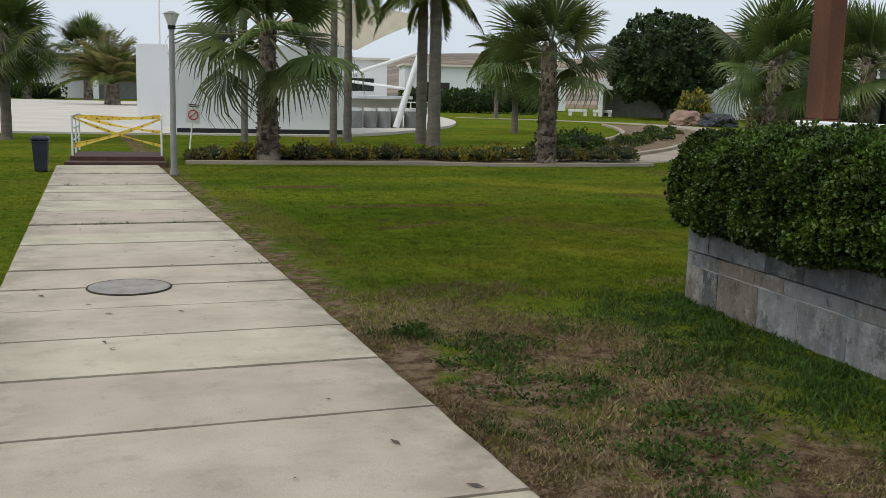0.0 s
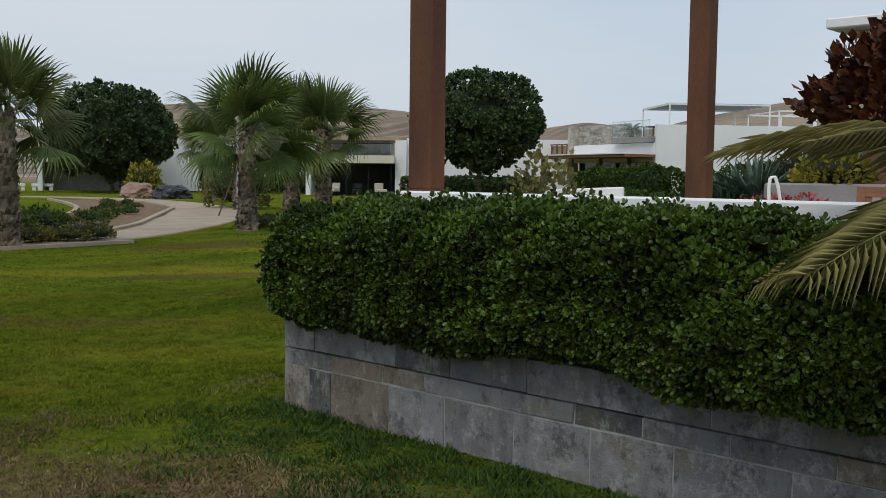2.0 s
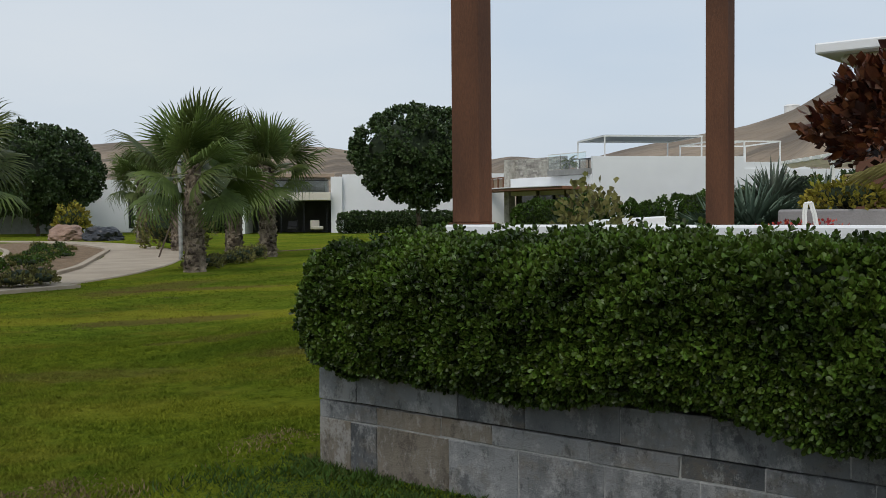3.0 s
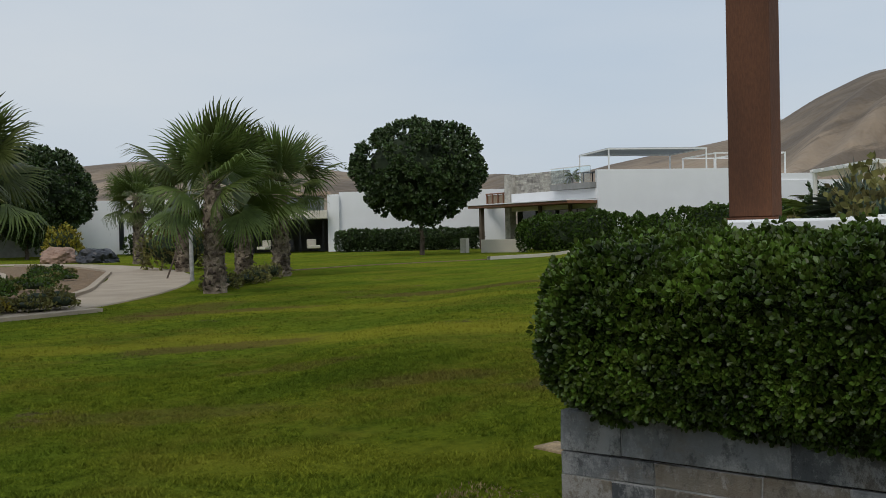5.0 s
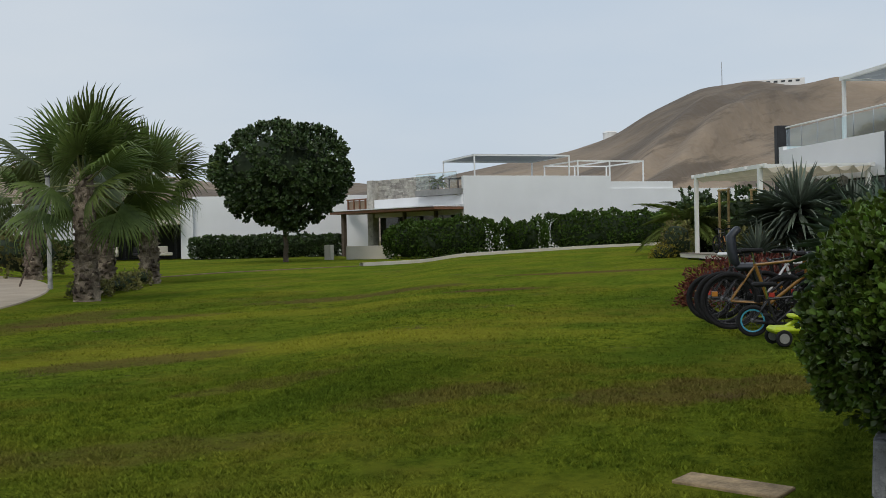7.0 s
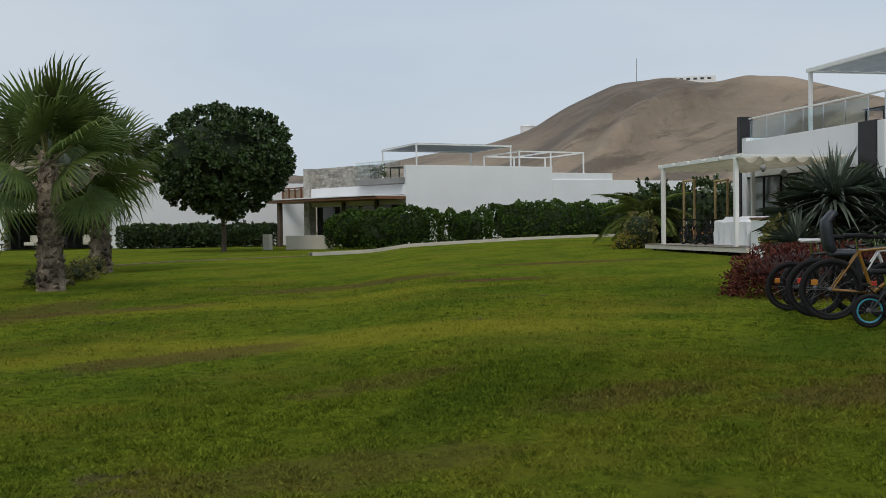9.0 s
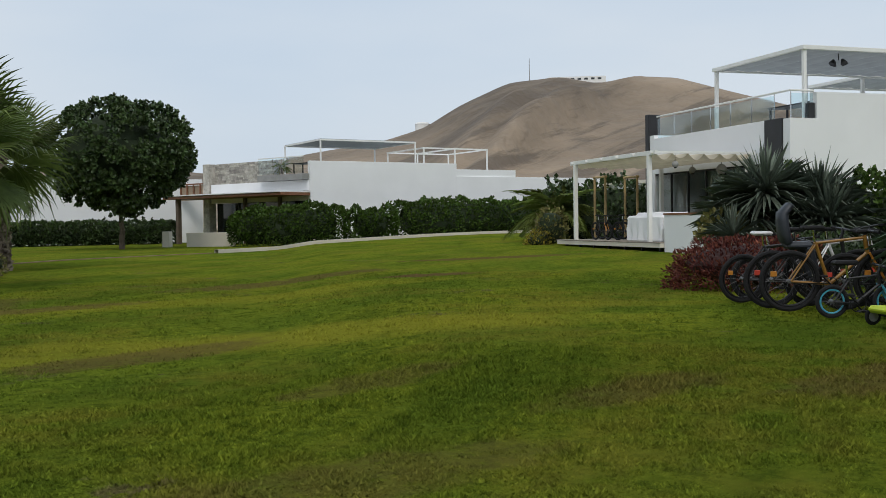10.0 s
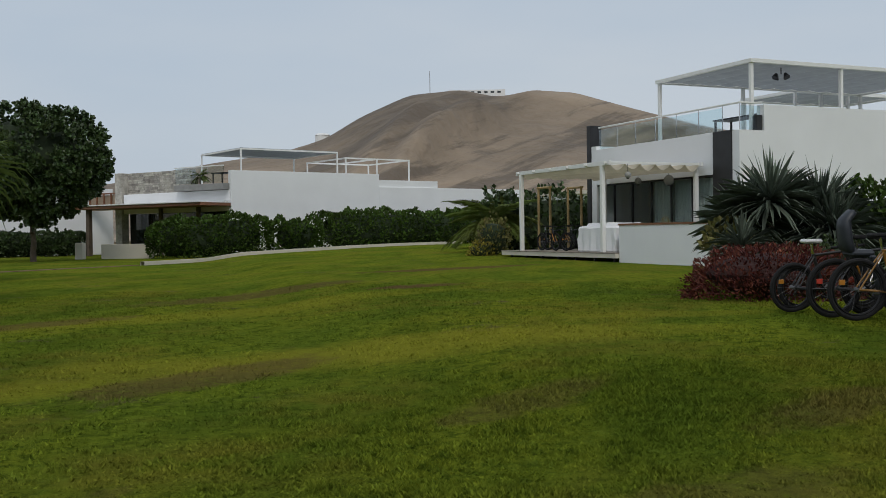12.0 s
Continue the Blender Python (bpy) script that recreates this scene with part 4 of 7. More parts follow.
def plume_frond(seed, length, mat, arch=0.35, leaflets=34, leaf_len=0.42, width=0.016, hang=0.25):
    """A feather leaf along +x, arching down, with paired leaflets."""
    rng = np.random.default_rng(seed)
    vs, fs = [], []

    def spine(t):
        return Vector((length * (t - 0.10 * t * t), 0, length * (0.30 * t - (0.30 + arch) * t * t)))

    for i in range(12):
        a, b = spine(i / 12), spine((i + 1) / 12)
        w = 0.022 * (1 - i / 13) * length / 2
        k = len(vs)
        vs.extend([a + Vector((0, -w, 0)), a + Vector((0, w, 0)), b + Vector((0, w * .9, 0)), b + Vector((0, -w * .9, 0)), a + Vector((0, 0, -w)), b + Vector((0, 0, -w))])
        fs.extend([(k, k + 1, k + 2), (k, k + 2, k + 3), (k, k + 3, k + 5), (k, k + 5, k + 4), (k + 1, k + 4, k + 5), (k + 1, k + 5, k + 2)])
    for i in range(leaflets):
        t = 0.12 + 0.88 * i / (leaflets - 1)
        p = spine(t)
        d = (spine(min(1, t + 0.02)) - spine(t - 0.02)).normalized()
        ln = leaf_len * (math.sin(math.pi * min(1, 0.12 + t * 0.86)) ** 0.6 + 0.12)
        for s in (-1, 1):
            dv = (d * 0.65 + Vector((0, s, 0)) * 0.8 + Vector((0, 0, 0.12 + rng.normal(0, 0.08)))).normalized()
            m = p + dv * ln * 0.5
            tip = p + dv * ln - Vector((0, 0, hang * ln * rng.uniform(0.5, 1.4)))
            wv = d * width
            k = len(vs)
            vs.extend([p, m + wv, tip, m - wv])
            fs.extend([(k, k + 1, k + 2), (k, k + 2, k + 3)])
    return from_arrays(np.array([tuple(v) for v in vs]), np.array(fs), mat)


PLUMES = [plume_frond(11, 2.4, PALMPLUME, 0.5, 40, 0.55, 0.020, 0.5), plume_frond(13, 2.2, PALMPLUME, 0.75, 40, 0.55, 0.020, 0.6)]
PLUMES_YOUNG = [plume_frond(19, 2.4, PALMDRY, 0.28, 64, 0.44, 0.009, 0.45), plume_frond(21, 2.2, PALMDRY, 0.36, 60, 0.42, 0.009, 0.5)]
PLUMES_STIFF = [plume_frond(15, 2.4, PALMDRY, 0.2, 36, 0.40, 0.018, 0.2), plume_frond(17, 2.2, PALMPLUME, 0.3, 36, 0.40, 0.018, 0.2)]


def palm_trunk(h, r0, r1, boots, seed):
    bm = bmesh.new()
    rng = random.Random(seed)
    n = 14
    rows = []
    for i in range(n + 1):
        t = i / n
        r = r1 + (r0 - r1) * (1 - t) ** 1.6 + (0.12 * r0 if i == 0 else 0)
        r *= 1 + 0.05 * math.sin(i * 2.4 + seed)
        rows.append([bm.verts.new((r * math.cos(2 * math.pi * k / 12), r * math.sin(2 * math.pi * k / 12), h * t - 0.05)) for k in range(12)])
    for i in range(n):
        for k in range(12):
            bm.faces.new((rows[i][k], rows[i][(k + 1) % 12], rows[i + 1][(k + 1) % 12], rows[i + 1][k]))
    bm.faces.new(rows[-1])
    if boots:
        levels = int(h / 0.11)
        for i in range(levels):
            t = (i + 0.3) / levels
            r = r1 + (r0 - r1) * (1 - t) ** 1.6
            for k in range(9):
                a = 2 * math.pi * (k + 0.5 * (i % 2)) / 9 + rng.uniform(-0.25, 0.25)
                ca, sa = math.cos(a), math.sin(a)
                w, hh, o = r * 0.28 * rng.uniform(0.6, 1.2), 0.075 * rng.uniform(0.5, 1.6), r * 0.17 * rng.uniform(0.2, 2.0)
                z = h * t + rng.uniform(-0.05, 0.05)
                def P(rad, s, zz):
                    return bm.verts.new((rad * ca - s * sa, rad * sa + s * ca, zz))
                b0, b1, b2, b3, tp = P(r * 0.98, -w, z), P(r * 0.98, w, z), P(r * 0.98, w * 0.5, z + hh * 1.6), P(r * 0.98, -w * 0.5, z + hh * 1.6), P(r + o, 0, z + hh)
                for f in ((b0, b1, tp), (b1, b2, tp), (b2, b3, tp), (b3, b0, tp)):
                    bm.faces.new(f)
    return bm


def fan_palm(at, trunk_h, r0, r1, scale, count, seed, label="fan palm with a rough brown trunk and split green fans", low=-50, boots=True, tmat=None):
    root = thing("fan_palm", label, "palm tree", pose(at[0], at[1], gh(*at)), group="fan palms on the lawn")
    part("trunk", palm_trunk(trunk_h, r0, r1, boots, seed), tmat or TRUNK, root)
    rng = random.Random(seed)
    for i in range(count):
        t = (i + 0.5) / count
        el = 86 - (86 - 0.8 * low) * t ** 1.15 + rng.uniform(-12, 12)
        azm = i * 137.5 + rng.uniform(-14, 14)
        me = FANS[0 if el > 40 else 1 if el > 0 else 2]
        s = scale * rng.uniform(0.80, 1.16)
        m = pose(0, 0, trunk_h - 0.05 - 0.25 * t * scale, 0, 0, azm) @ pose(r1 * 0.5, 0, 0, rng.uniform(-45, 45), -el, 0) @ Matrix.Scale(s, 4)
        part("frond", me, None, root, at=m)
    return root


def plume_palm(at, trunk_h, r0, r1, scale, count, seed, label, low=-30, top=75, set_=None, tmat=None, name="feather_palm", group=""):
    root = thing(name, label, "palm tree", pose(at[0], at[1], at[2] if len(at) > 2 else gh(at[0], at[1])), group=group)
    if trunk_h > 0.1:
        part("trunk", palm_trunk(trunk_h, r0, r1, False, seed), tmat or TRUNKGREY, root)
    rng = random.Random(seed)
    set_ = set_ or PLUMES
    for i in range(count):
        t = (i + 0.5) / count
        el = top - (top - low) * t ** 0.9 + rng.uniform(-8, 8)
        m = pose(0, 0, trunk_h, 0, 0, i * 137.5 + rng.uniform(-12, 12)) @ pose(0, 0, 0, rng.uniform(-20, 20), -el, 0) @ Matrix.Scale(scale * rng.uniform(0.85, 1.1), 4)
        part("frond", set_[i % len(set_)], None, root, at=m)
    return root


def blade_clump(name, centre, n, length, width, seed, label, mat, spread=1.0, heads=((0, 0, 0),)):
    """A rosette plant: stiff pointed blades out of one or more heads."""
    rng = np.random.default_rng(seed)
    root = thing(name, label, "agave plant", pose(*centre))
    bm = bmesh.new()
    for hx, hy, hz in heads:
        tube(bm, (hx * 0.4, hy * 0.4, -0.03), (hx, hy, hz + 0.06), 0.07, 0.05, 7)
    part("stem", bm, BARK, root)
    for hx, hy, hz in heads:
        vs, fs = [], []
        for i in range(n):
            el = math.asin(min(1, max(-0.5, rng.uniform(-0.45, 1.0) / spread)))
            a = rng.uniform(0, 2 * math.pi)
            L = length * rng.uniform(0.75, 1.1)
            d = Vector((math.cos(el) * math.cos(a), math.cos(el) * math.sin(a), math.sin(el)))
            s = d.cross(Vector((0, 0, 1)))
            s = s.normalized() * width
            o = Vector((hx, hy, hz))
            up = s.cross(d).normalized()
            m1, m2 = o + d * L * 0.35, o + d * L * 0.7 - Vector((0, 0, 0.07 * L * math.cos(el)))
            tip = o + d * L - Vector((0, 0, 0.24 * L * math.cos(el)))
            k = len(vs)
            vs.extend([o + d * 0.03 - s * .6, o + d * 0.03 + s * .6, m1 + s, m1 - s, m2 + s * .75, m2 - s * .75, tip, m1 - up * width * .6])
            fs.extend([(k, k + 1, k + 2), (k, k + 2, k + 7), (k, k + 7, k + 3), (k + 7, k + 2, k + 4), (k + 7, k + 4, k + 6), (k + 7, k + 6, k + 5), (k + 7, k + 5, k + 3)])
        part("rosette", from_arrays(np.array([tuple(v) for v in vs]), np.array(fs), mat), None, root)["kind"] = "stuff"
    return root


# ---- the planter terrace beside the lawn ----
def stone_wall():
    wall = thing("wall_planter", "low planter wall of grey cut stone blocks", "stone wall", kind="structure")
    part("core", boxm(4.0005, 4.30, -4.0, 7.985, -0.1, 0.411), MORTAR, wall)
    part("core", boxm(4.03, 4.30, -4.0, 7.97, 0.411, 0.425), JOINT, wall)
    part("core", boxm(4.0005, 4.30, -4.0, 7.985, 0.425, 0.60), MORTAR, wall)
    part("core_return", boxm(4.30, 9.2, 7.70, 7.97, -0.1, 0.60), MORTAR, wall)
    rng = random.Random(4)
    courses = [(0.0, 0.295), (0.30, 0.415), (0.42, 0.62)]
    lead = [[8.0, 7.72, 7.49, 6.92, 6.42], [8.0, 7.49, 6.98, 6.60], [8.0, 7.66, 6.85, 6.38]]
    for (z0, z1), cut in zip(courses, lead):
        y, i = 8.0, 0
        while y > -4:
            nxt = cut[i + 1] if i + 1 < len(cut) else y - rng.uniform(0.42, 0.72)
            g, g2, g3 = rng.uniform(0.001, 0.005), rng.uniform(0.001, 0.006), rng.uniform(0.0005, 0.004)
            bm = boxm(3.996 - rng.uniform(0, 0.007), 4.06, nxt + g, y - g2, z0 + g3 - (0.08 if z0 == 0 else 0), z1 - g3, 0.004)
            for v in bm.verts:
                v.co += Vector((rng.uniform(-0.002, 0.003), rng.uniform(-0.005, 0.005), rng.uniform(-0.003, 0.003)))
            brown = (z0 == 0.30 and i in (1, 2)) or (z0 == 0 and i in (0, 2)) or rng.random() < 0.04
            part("stone_block", bm, STONEBROWN if brown else STONE, wall)
            y, i = nxt, i + 1
        x = 4.07
        while x < 9.2:
            nxt = x + rng.uniform(0.42, 0.7)
            part("stone_block", boxm(x + .004, nxt - .004, 7.94, 8.0 + rng.uniform(0, 0.008), z0 + .003 - (0.08 if z0 == 0 else 0), z1 - .003, 0.006), STONE, wall)
            x = nxt


stone_wall()
tagged(new("planter_soil", mesh_of(boxm(4.30, 9.2, -4.0, 7.70, -0.1, 0.55), SOIL)), "dark soil inside the planter", "soil", kind="structure")
tagged(new("floor_terrace", mesh_of(boxm(4.62, 12.9, -6.0, 7.165, 0.55, 1.22), OFFWHITE)), "raised terrace floor slab", "floor", kind="structure")
kerb = tagged(new("wall_kerb", mesh_of(boxm(4.47, 4.62, -4.0, 7.32, 0.55, 1.545, 0.012), WHITE)), "white rendered terrace parapet", "low wall", kind="structure")
tagged(new("wall_kerb_north", mesh_of(boxm(4.62, 9.0, 7.17, 7.32, 0.56, 1.30, 0.012), WHITE)), "white rendered terrace parapet", "low wall", kind="structure")


def rust_post(x, y, w, deep, z0, z1):
    root = thing("pergola_post", "tall rust-brown steel pergola post on the terrace", "post", pose(x, y, z0), group="rust-brown pergola posts")
    part("shaft", boxm(-w / 2, w / 2, -deep / 2, deep / 2, 0.012, z1 - z0, 0.006), CORTEN, root)
    part("base_plate", boxm(-w * .6, w * .6, -deep * .6, deep * .6, 0, 0.012, 0.002), CORTEN, root)


rust_post(4.657, 7.234, 0.147, 0.22, 1.545, 4.6)
rust_post(8.43, 7.17, 0.16, 0.22, 1.22, 4.6)

hedge("hedge_long", [(4.09, -4.0), (4.09, 5.0), (4.16, 7.64)], 0.49, 0.59, 1.455, 66000, 0.035, 1, "dense glossy dark green hedge over the stone planter", wob=0.05, dense=(5.3, 12.1))
hedge("hedge_return", [(4.38, 7.81), (6.0, 7.83), (8.6, 7.76)], 0.46, 0.59, 1.44, 30000, 0.035, 2, "dense glossy dark green hedge over the stone planter", wob=0.05, dense=(-0.4, 4.4))

# on the terrace
block = thing("low_wall", "white slanted low terrace wall", "low wall", pose(6.32, 6.93, 1.22, 0, 0, -60))
bm = boxm(-0.45, 0.22, -0.12, 0.12, 0, 0.35, 0.01)
for v in bm.verts:
    if v.co.z > 0.3:
        v.co.z += 0.05 * v.co.x
part("body", bm, WHITE, block)
bush("shrub", (5.61, 6.9, 1.22), (0.26, 0.24, 0.28), 700, 0.055, 21, "twiggy olive-yellow terrace shrub", OLIVELEAF, lumpy=0.5, core=False, wide=0.4)
pl = thing("garden_planter", "grey concrete raised planter on the terrace", "planter", pose(9.6, 7.05, 1.22, 0, 0, -72))
part("body", boxm(0, 4.5, 0.0, 1.3, 0, 0.40, 0.02), material("grey_planter", (0.26, 0.25, 0.25), 0.85, 0.15, 3, 0.3, 50), pl)
bush("red_flowers", (9.35, 6.75, 1.22), (0.22, 0.6, 0.13), 700, 0.05, 22, "low red flowering ground cover", material("red_petals", (0.35, 0.04, 0.035), 0.6, 0.4, 4, 0, 20, per="island"), category="flowers")
bush("croton_bush", (10.62, 5.85, 1.70), (0.84, 0.98, 0.72), 3200, 0.165, 23, "tall croton with dark red and orange leaves", CROTON, lumpy=0.4, wide=0.30, core=False, dome=False)
bush("shrub", (10.2, 6.55, 1.62), (0.35, 0.4, 0.14), 700, 0.07, 24, "low yellow-green shrub in the planter", YELLOWLEAF)
blade_clump("agave", (12.35, 8.45, 0.13), 240, 0.95, 0.026, 31, "large blue-green rosette of sword leaves", AGAVE, heads=((0, 0, 1.15), (0.3, -0.25, 0.9), (-0.2, 0.3, 0.95)))
hr = thing("pool_handrail", "white looped pool handrail", "handrail", pose(7.85, 6.02, 1.22, 0, 0, 30))
for dx in (0, 0.10):
    bm = bmesh.new()
    pts = [(dx, 0, 0), (dx, 0.06, 0.36), (dx, 0.09, 0.46), (dx, 0.13, 0.45), (dx, 0.14, 0.36), (dx, 0.12, 0)]
    for a, b in zip(pts, pts[1:]):
        tube(bm, a, b, 0.010, None, 8)
    part("rail", bm, WHITEMETAL, hr)
bench = thing("bench", "slatted brown wooden bench back", "bench", pose(7.4, 4.6, 1.11, 0, 0, -70))
part("top_rail", boxm(-0.6, 0.6, -0.025, 0.025, 0.42, 0.5, 0.005), WOOD, bench)
part("bottom_rail", boxm(-0.6, 0.6, -0.02, 0.02, 0.12, 0.18, 0.005), WOOD, bench)
for k in range(10):
    part("slat", boxm(-0.56 + k * 0.12, -0.50 + k * 0.12, -0.015, 0.015, 0.18, 0.42, 0.003), WOOD, bench)
for sx in (-0.58, 0.58):
    part("leg", boxm(sx - 0.03, sx + 0.03, -0.03, 0.03, 0, 0.5, 0.004), WOOD, bench)
plume_palm((4.2, 2.9, 1.15), 0.2, 0.10, 0.09, 0.74, 15, 41, "young feather palm arching over the hedge", low=8, top=42, set_=PLUMES_YOUNG)
plume_palm((8.15, 4.45, 1.22), 0.55, 0.12, 0.10, 0.36, 26, 42, "bushy green feather palm on the terrace", low=-25)

# the house behind the terrace
hb = thing("terrace_house", "brown-walled house with a white slab roof", "house", pose(12.6, 7.7, 0))
part("wall", boxm(0.35, 4.4, -12, -0.42, 0.0, 3.52), material("brown_panel", (0.13, 0.055, 0.03), 0.7, 0.2, 2, 0.2, 30), hb)
part("roof", boxm(0, 4.6, -12.4, 0, 3.62, 3.76, 0.02), WHITE, hb)
part("soffit", boxm(0.25, 4.5, -12.2, -0.25, 3.52, 3.62, 0.04), OFFWHITE, hb)


# ---- garden furniture round the walkway ----
def lamp_post(x, y, h, r=0.06, mat=None):
    root = thing("street_lamp", "grey garden lamp post with a glass lantern", "lamp post", pose(x, y, gh(x, y)))
    part("pole", tubem((0, 0, -0.05), (0, 0, h - 0.32), r, r * 0.9, 14), mat or POLEGREY, root)
    part("base_collar", tubem((0, 0, 0), (0, 0, 0.12), 0.085, 0.08, 14), POLEGREY, root)
    part("neck", tubem((0, 0, h - 0.34), (0, 0, h - 0.26), 0.07, 0.075, 14), DARKMETAL, root)
    lantern = part("lantern", tubem((0, 0, h - 0.26), (0, 0, h - 0.05), 0.07, 0.145, 8), material("frosted_glass", (0.6, 0.6, 0.58), 0.3, 0.05, 3, 0, 20), root, "pale frosted lantern")
    part("cap", tubem((0, 0, h - 0.05), (0, 0, h), 0.165, 0.05, 8), POLEGREY, lantern)


lamp_post(-0.10, 20.6, 3.12)
lamp_post(22.0, 33.9, 3.87, 0.075, MORTAR)

bin_ = thing("litter_bin", "dark navy plastic litter bin by the walkway", "bin", pose(-2.62, 21.6, 0))
bm = tubem((0, 0, 0.02), (0, 0, 0.58), 0.16, 0.21, 4)
bmesh.ops.rotate(bm, verts=bm.verts, cent=(0, 0, 0), matrix=Matrix.Rotation(radians(45), 3, "Z"))
part("body", bm, BINBLUE, bin_)
part("lid", boxm(-0.17, 0.17, -0.17, 0.17, 0.58, 0.68, 0.04), BINBLUE, bin_)
part("rim", boxm(-0.165, 0.165, -0.165, 0.165, 0.555, 0.585, 0.008), BINBLUE, bin_)
part("foot", boxm(-0.11, 0.11, -0.11, 0.11, 0, 0.03), DARKMETAL, bin_)

steps = thing("stairs", "two dark red steps at the end of the walkway", "steps", kind="structure")
part("step", boxm(-2.30, -0.22, 22.75, 23.25, -0.05, 0.09, 0.01), BRICKRED, steps)
part("step", boxm(-2.22, -0.28, 23.25, 25.0, -0.05, 0.18, 0.01), BRICKRED, steps)


def rail_frame(x):
    root = thing("steel_railing", "white tubular stair railing", "railing", pose(x, 23.5, 0.18), group="railings at the steps")
    for y in (0, 1.0, 2.0):
        part("post", tubem((0, y, 0), (0, y, 0.86), 0.022, None, 8), WHITEMETAL, root)
    for z in (0.32, 0.58, 0.85):
        part("rail", tubem((0, -0.02, z), (0, 2.02, z), 0.018, None, 8), WHITEMETAL, root)


rail_frame(-2.18)
rail_frame(-0.32)


def tape(a, b, name="warning_tape"):
    """A sagging strip of printed barrier tape between the railings."""
    root = thing(name, "yellow and black warning tape across the steps", "barrier tape", group="warning tape across the steps")
    a, b = Vector(a), Vector(b)
    bm = bmesh.new()
    n = 16
    for i in range(n):
        for j in (0, 1):
            t0, t1 = i / n, (i + 1) / n
            if j:
                t0, t1 = t0 + 0.35 / n, t0 + 0.62 / n
            q = []
            for t in (t0, t1):
                c = a.lerp(b, t) - Vector((0, 0.004 * j, 0.05 * math.sin(math.pi * t)))
                tw = 0.035 * (0.7 + 0.3 * math.sin(t * 9 + a.z * 5)) * (0.5 if j else 1)
                q.append((c + Vector((0, 0.01, tw)), c - Vector((0, 0.01, tw))))
            if j and i % 2:
                continue
            bx = bmesh.new() if j else bm
            bx.faces.new([bx.verts.new(v) for v in (q[0][0], q[1][0], q[1][1], q[0][1])])
            if j:
                part("print", bx, TAPEDARK, root, "dark printed bar")
    part("strip", bm, YELLOW, root)


for a, b in (((-2.18, 23.52, 1.0), (-0.32, 23.52, 0.40)), ((-2.18, 23.49, 0.36), (-0.32, 23.5, 1.0)), ((-2.18, 23.5, 1.02), (-0.32, 23.5, 1.03)), ((-2.18, 24.5, 1.02), (-0.32, 23.55, 0.70)), ((-2.18, 23.56, 0.42), (-0.32, 24.5, 0.95)), ((-2.18, 25.5, 1.0), (-0.32, 25.5, 1.0))):
    tape(a, b)

sg = thing("no_entry_sign", "tilted white prohibition sign with a red ring", "sign", pose(0.45, 29.6, 0, 0, 6, 8))
part("stake", tubem((0, 0, -0.1), (0, 0, 0.95), 0.022, None, 8), WHITEMETAL, sg)
board = part("board", boxm(-0.20, 0.20, -0.035, -0.015, 0.72, 1.30, 0.004), SIGNWHITE, sg)
bm = bmesh.new()
ring(bm, (0, 0, 0), 0.13, 0.018, pose(0, -0.04, 0.95), 26, 4)
tube(bm, (-0.09, -0.04, 0.86), (0.09, -0.04, 1.04), 0.014, None, 6)
part("ring_symbol", bm, SIGNRED, board)
for k in range(2):
    part("text_bar", boxm(-0.15, 0.15, -0.040, -0.036, 1.17 + k * 0.05, 1.195 + k * 0.05), DARKMETAL, board)

# the white stage wall, its canopy and counter
tagged(new("wall_stage_left", mesh_of(boxm(-1.25, 0.02, 44.0, 44.35, 0, 3.45, 0.01), WHITE)), "tall white stage wall", "wall", kind="structure")
tagged(new("wall_stage", mesh_of(boxm(0.2, 6.5, 38.9, 39.3, 0.22, 3.36, 0.01), WHITE)), "tall white curved stage wall", "wall", kind="structure")
# black box under the wall: the gap's shadow put into its colour
tagged(new("wall_stage_plinth", mesh_of(boxm(0.25, 6.45, 38.98, 39.22, 0.0, 0.22), BLACKSTONE)), "black strip under the stage wall, painted for its shadow gap", "plinth", kind="structure")
tagged(new("wall_stage_return", mesh_of(boxm(6.2, 6.5, 39.3, 46.0, 0.05, 3.36), WHITE)), "white return of the stage wall", "wall", kind="structure")
ct = thing("counter", "white bar counter with a thick top", "counter", pose(8.6, 47.5, 0.05, 0, 0, 25))
part("top", boxm(-0.6, 3.0, -0.5, 0.5, 1.35, 1.5, 0.01), WHITE, ct)
part("back", boxm(-0.5, 2.9, 0.2, 0.4, 0, 1.35), OFFWHITE, ct)


def drum(x, y):
    root = thing("bar_stool", "grey concrete drum stool at the counter", "stool", pose(x, y, 0.05), group="drum stools")
    bm = bmesh.new()
    bmesh.ops.create_cone(bm, cap_ends=True, segments=16, radius1=0.29, radius2=0.29, depth=0.78, matrix=pose(0, 0, 0.39))
    part("drum", bm, POLEGREY, root)
    part("cap", tubem((0, 0, 0.78), (0, 0, 0.93), 0.30, 0.29, 16), SIGNWHITE, root, "white band")


for k in range(5):
    drum(8.4 + k * 0.72, 46.6 + k * 0.30)
tent = thing("shade_sail", "cream tensile shade sail on white slanted masts", "canopy", pose(0, 0, 0))
bm = bmesh.new()
corners = [Vector((7.6, 51.0, 6.4)), Vector((12.5, 48.2, 5.35)), Vector((8.9, 49.2, 3.7)), Vector((4.6, 50.5, 4.6))]
grid = []
for i in range(9):
    row = []
    for j in range(9):
        u_, v_ = i / 8, j / 8
        p = corners[0] * (1 - u_) * (1 - v_) + corners[1] * u_ * (1 - v_) + corners[2] * u_ * v_ + corners[3] * (1 - u_) * v_
        pull = 0.9 * (u_ * (1 - u_) + v_ * (1 - v_))
        p = p.lerp(sum(corners, Vector()) / 4, pull * 0.30) - Vector((0, 0, 0.3 * math.sin(math.pi * u_) * math.sin(math.pi * v_)))
        row.append(bm.verts.new(p))
    grid.append(row)
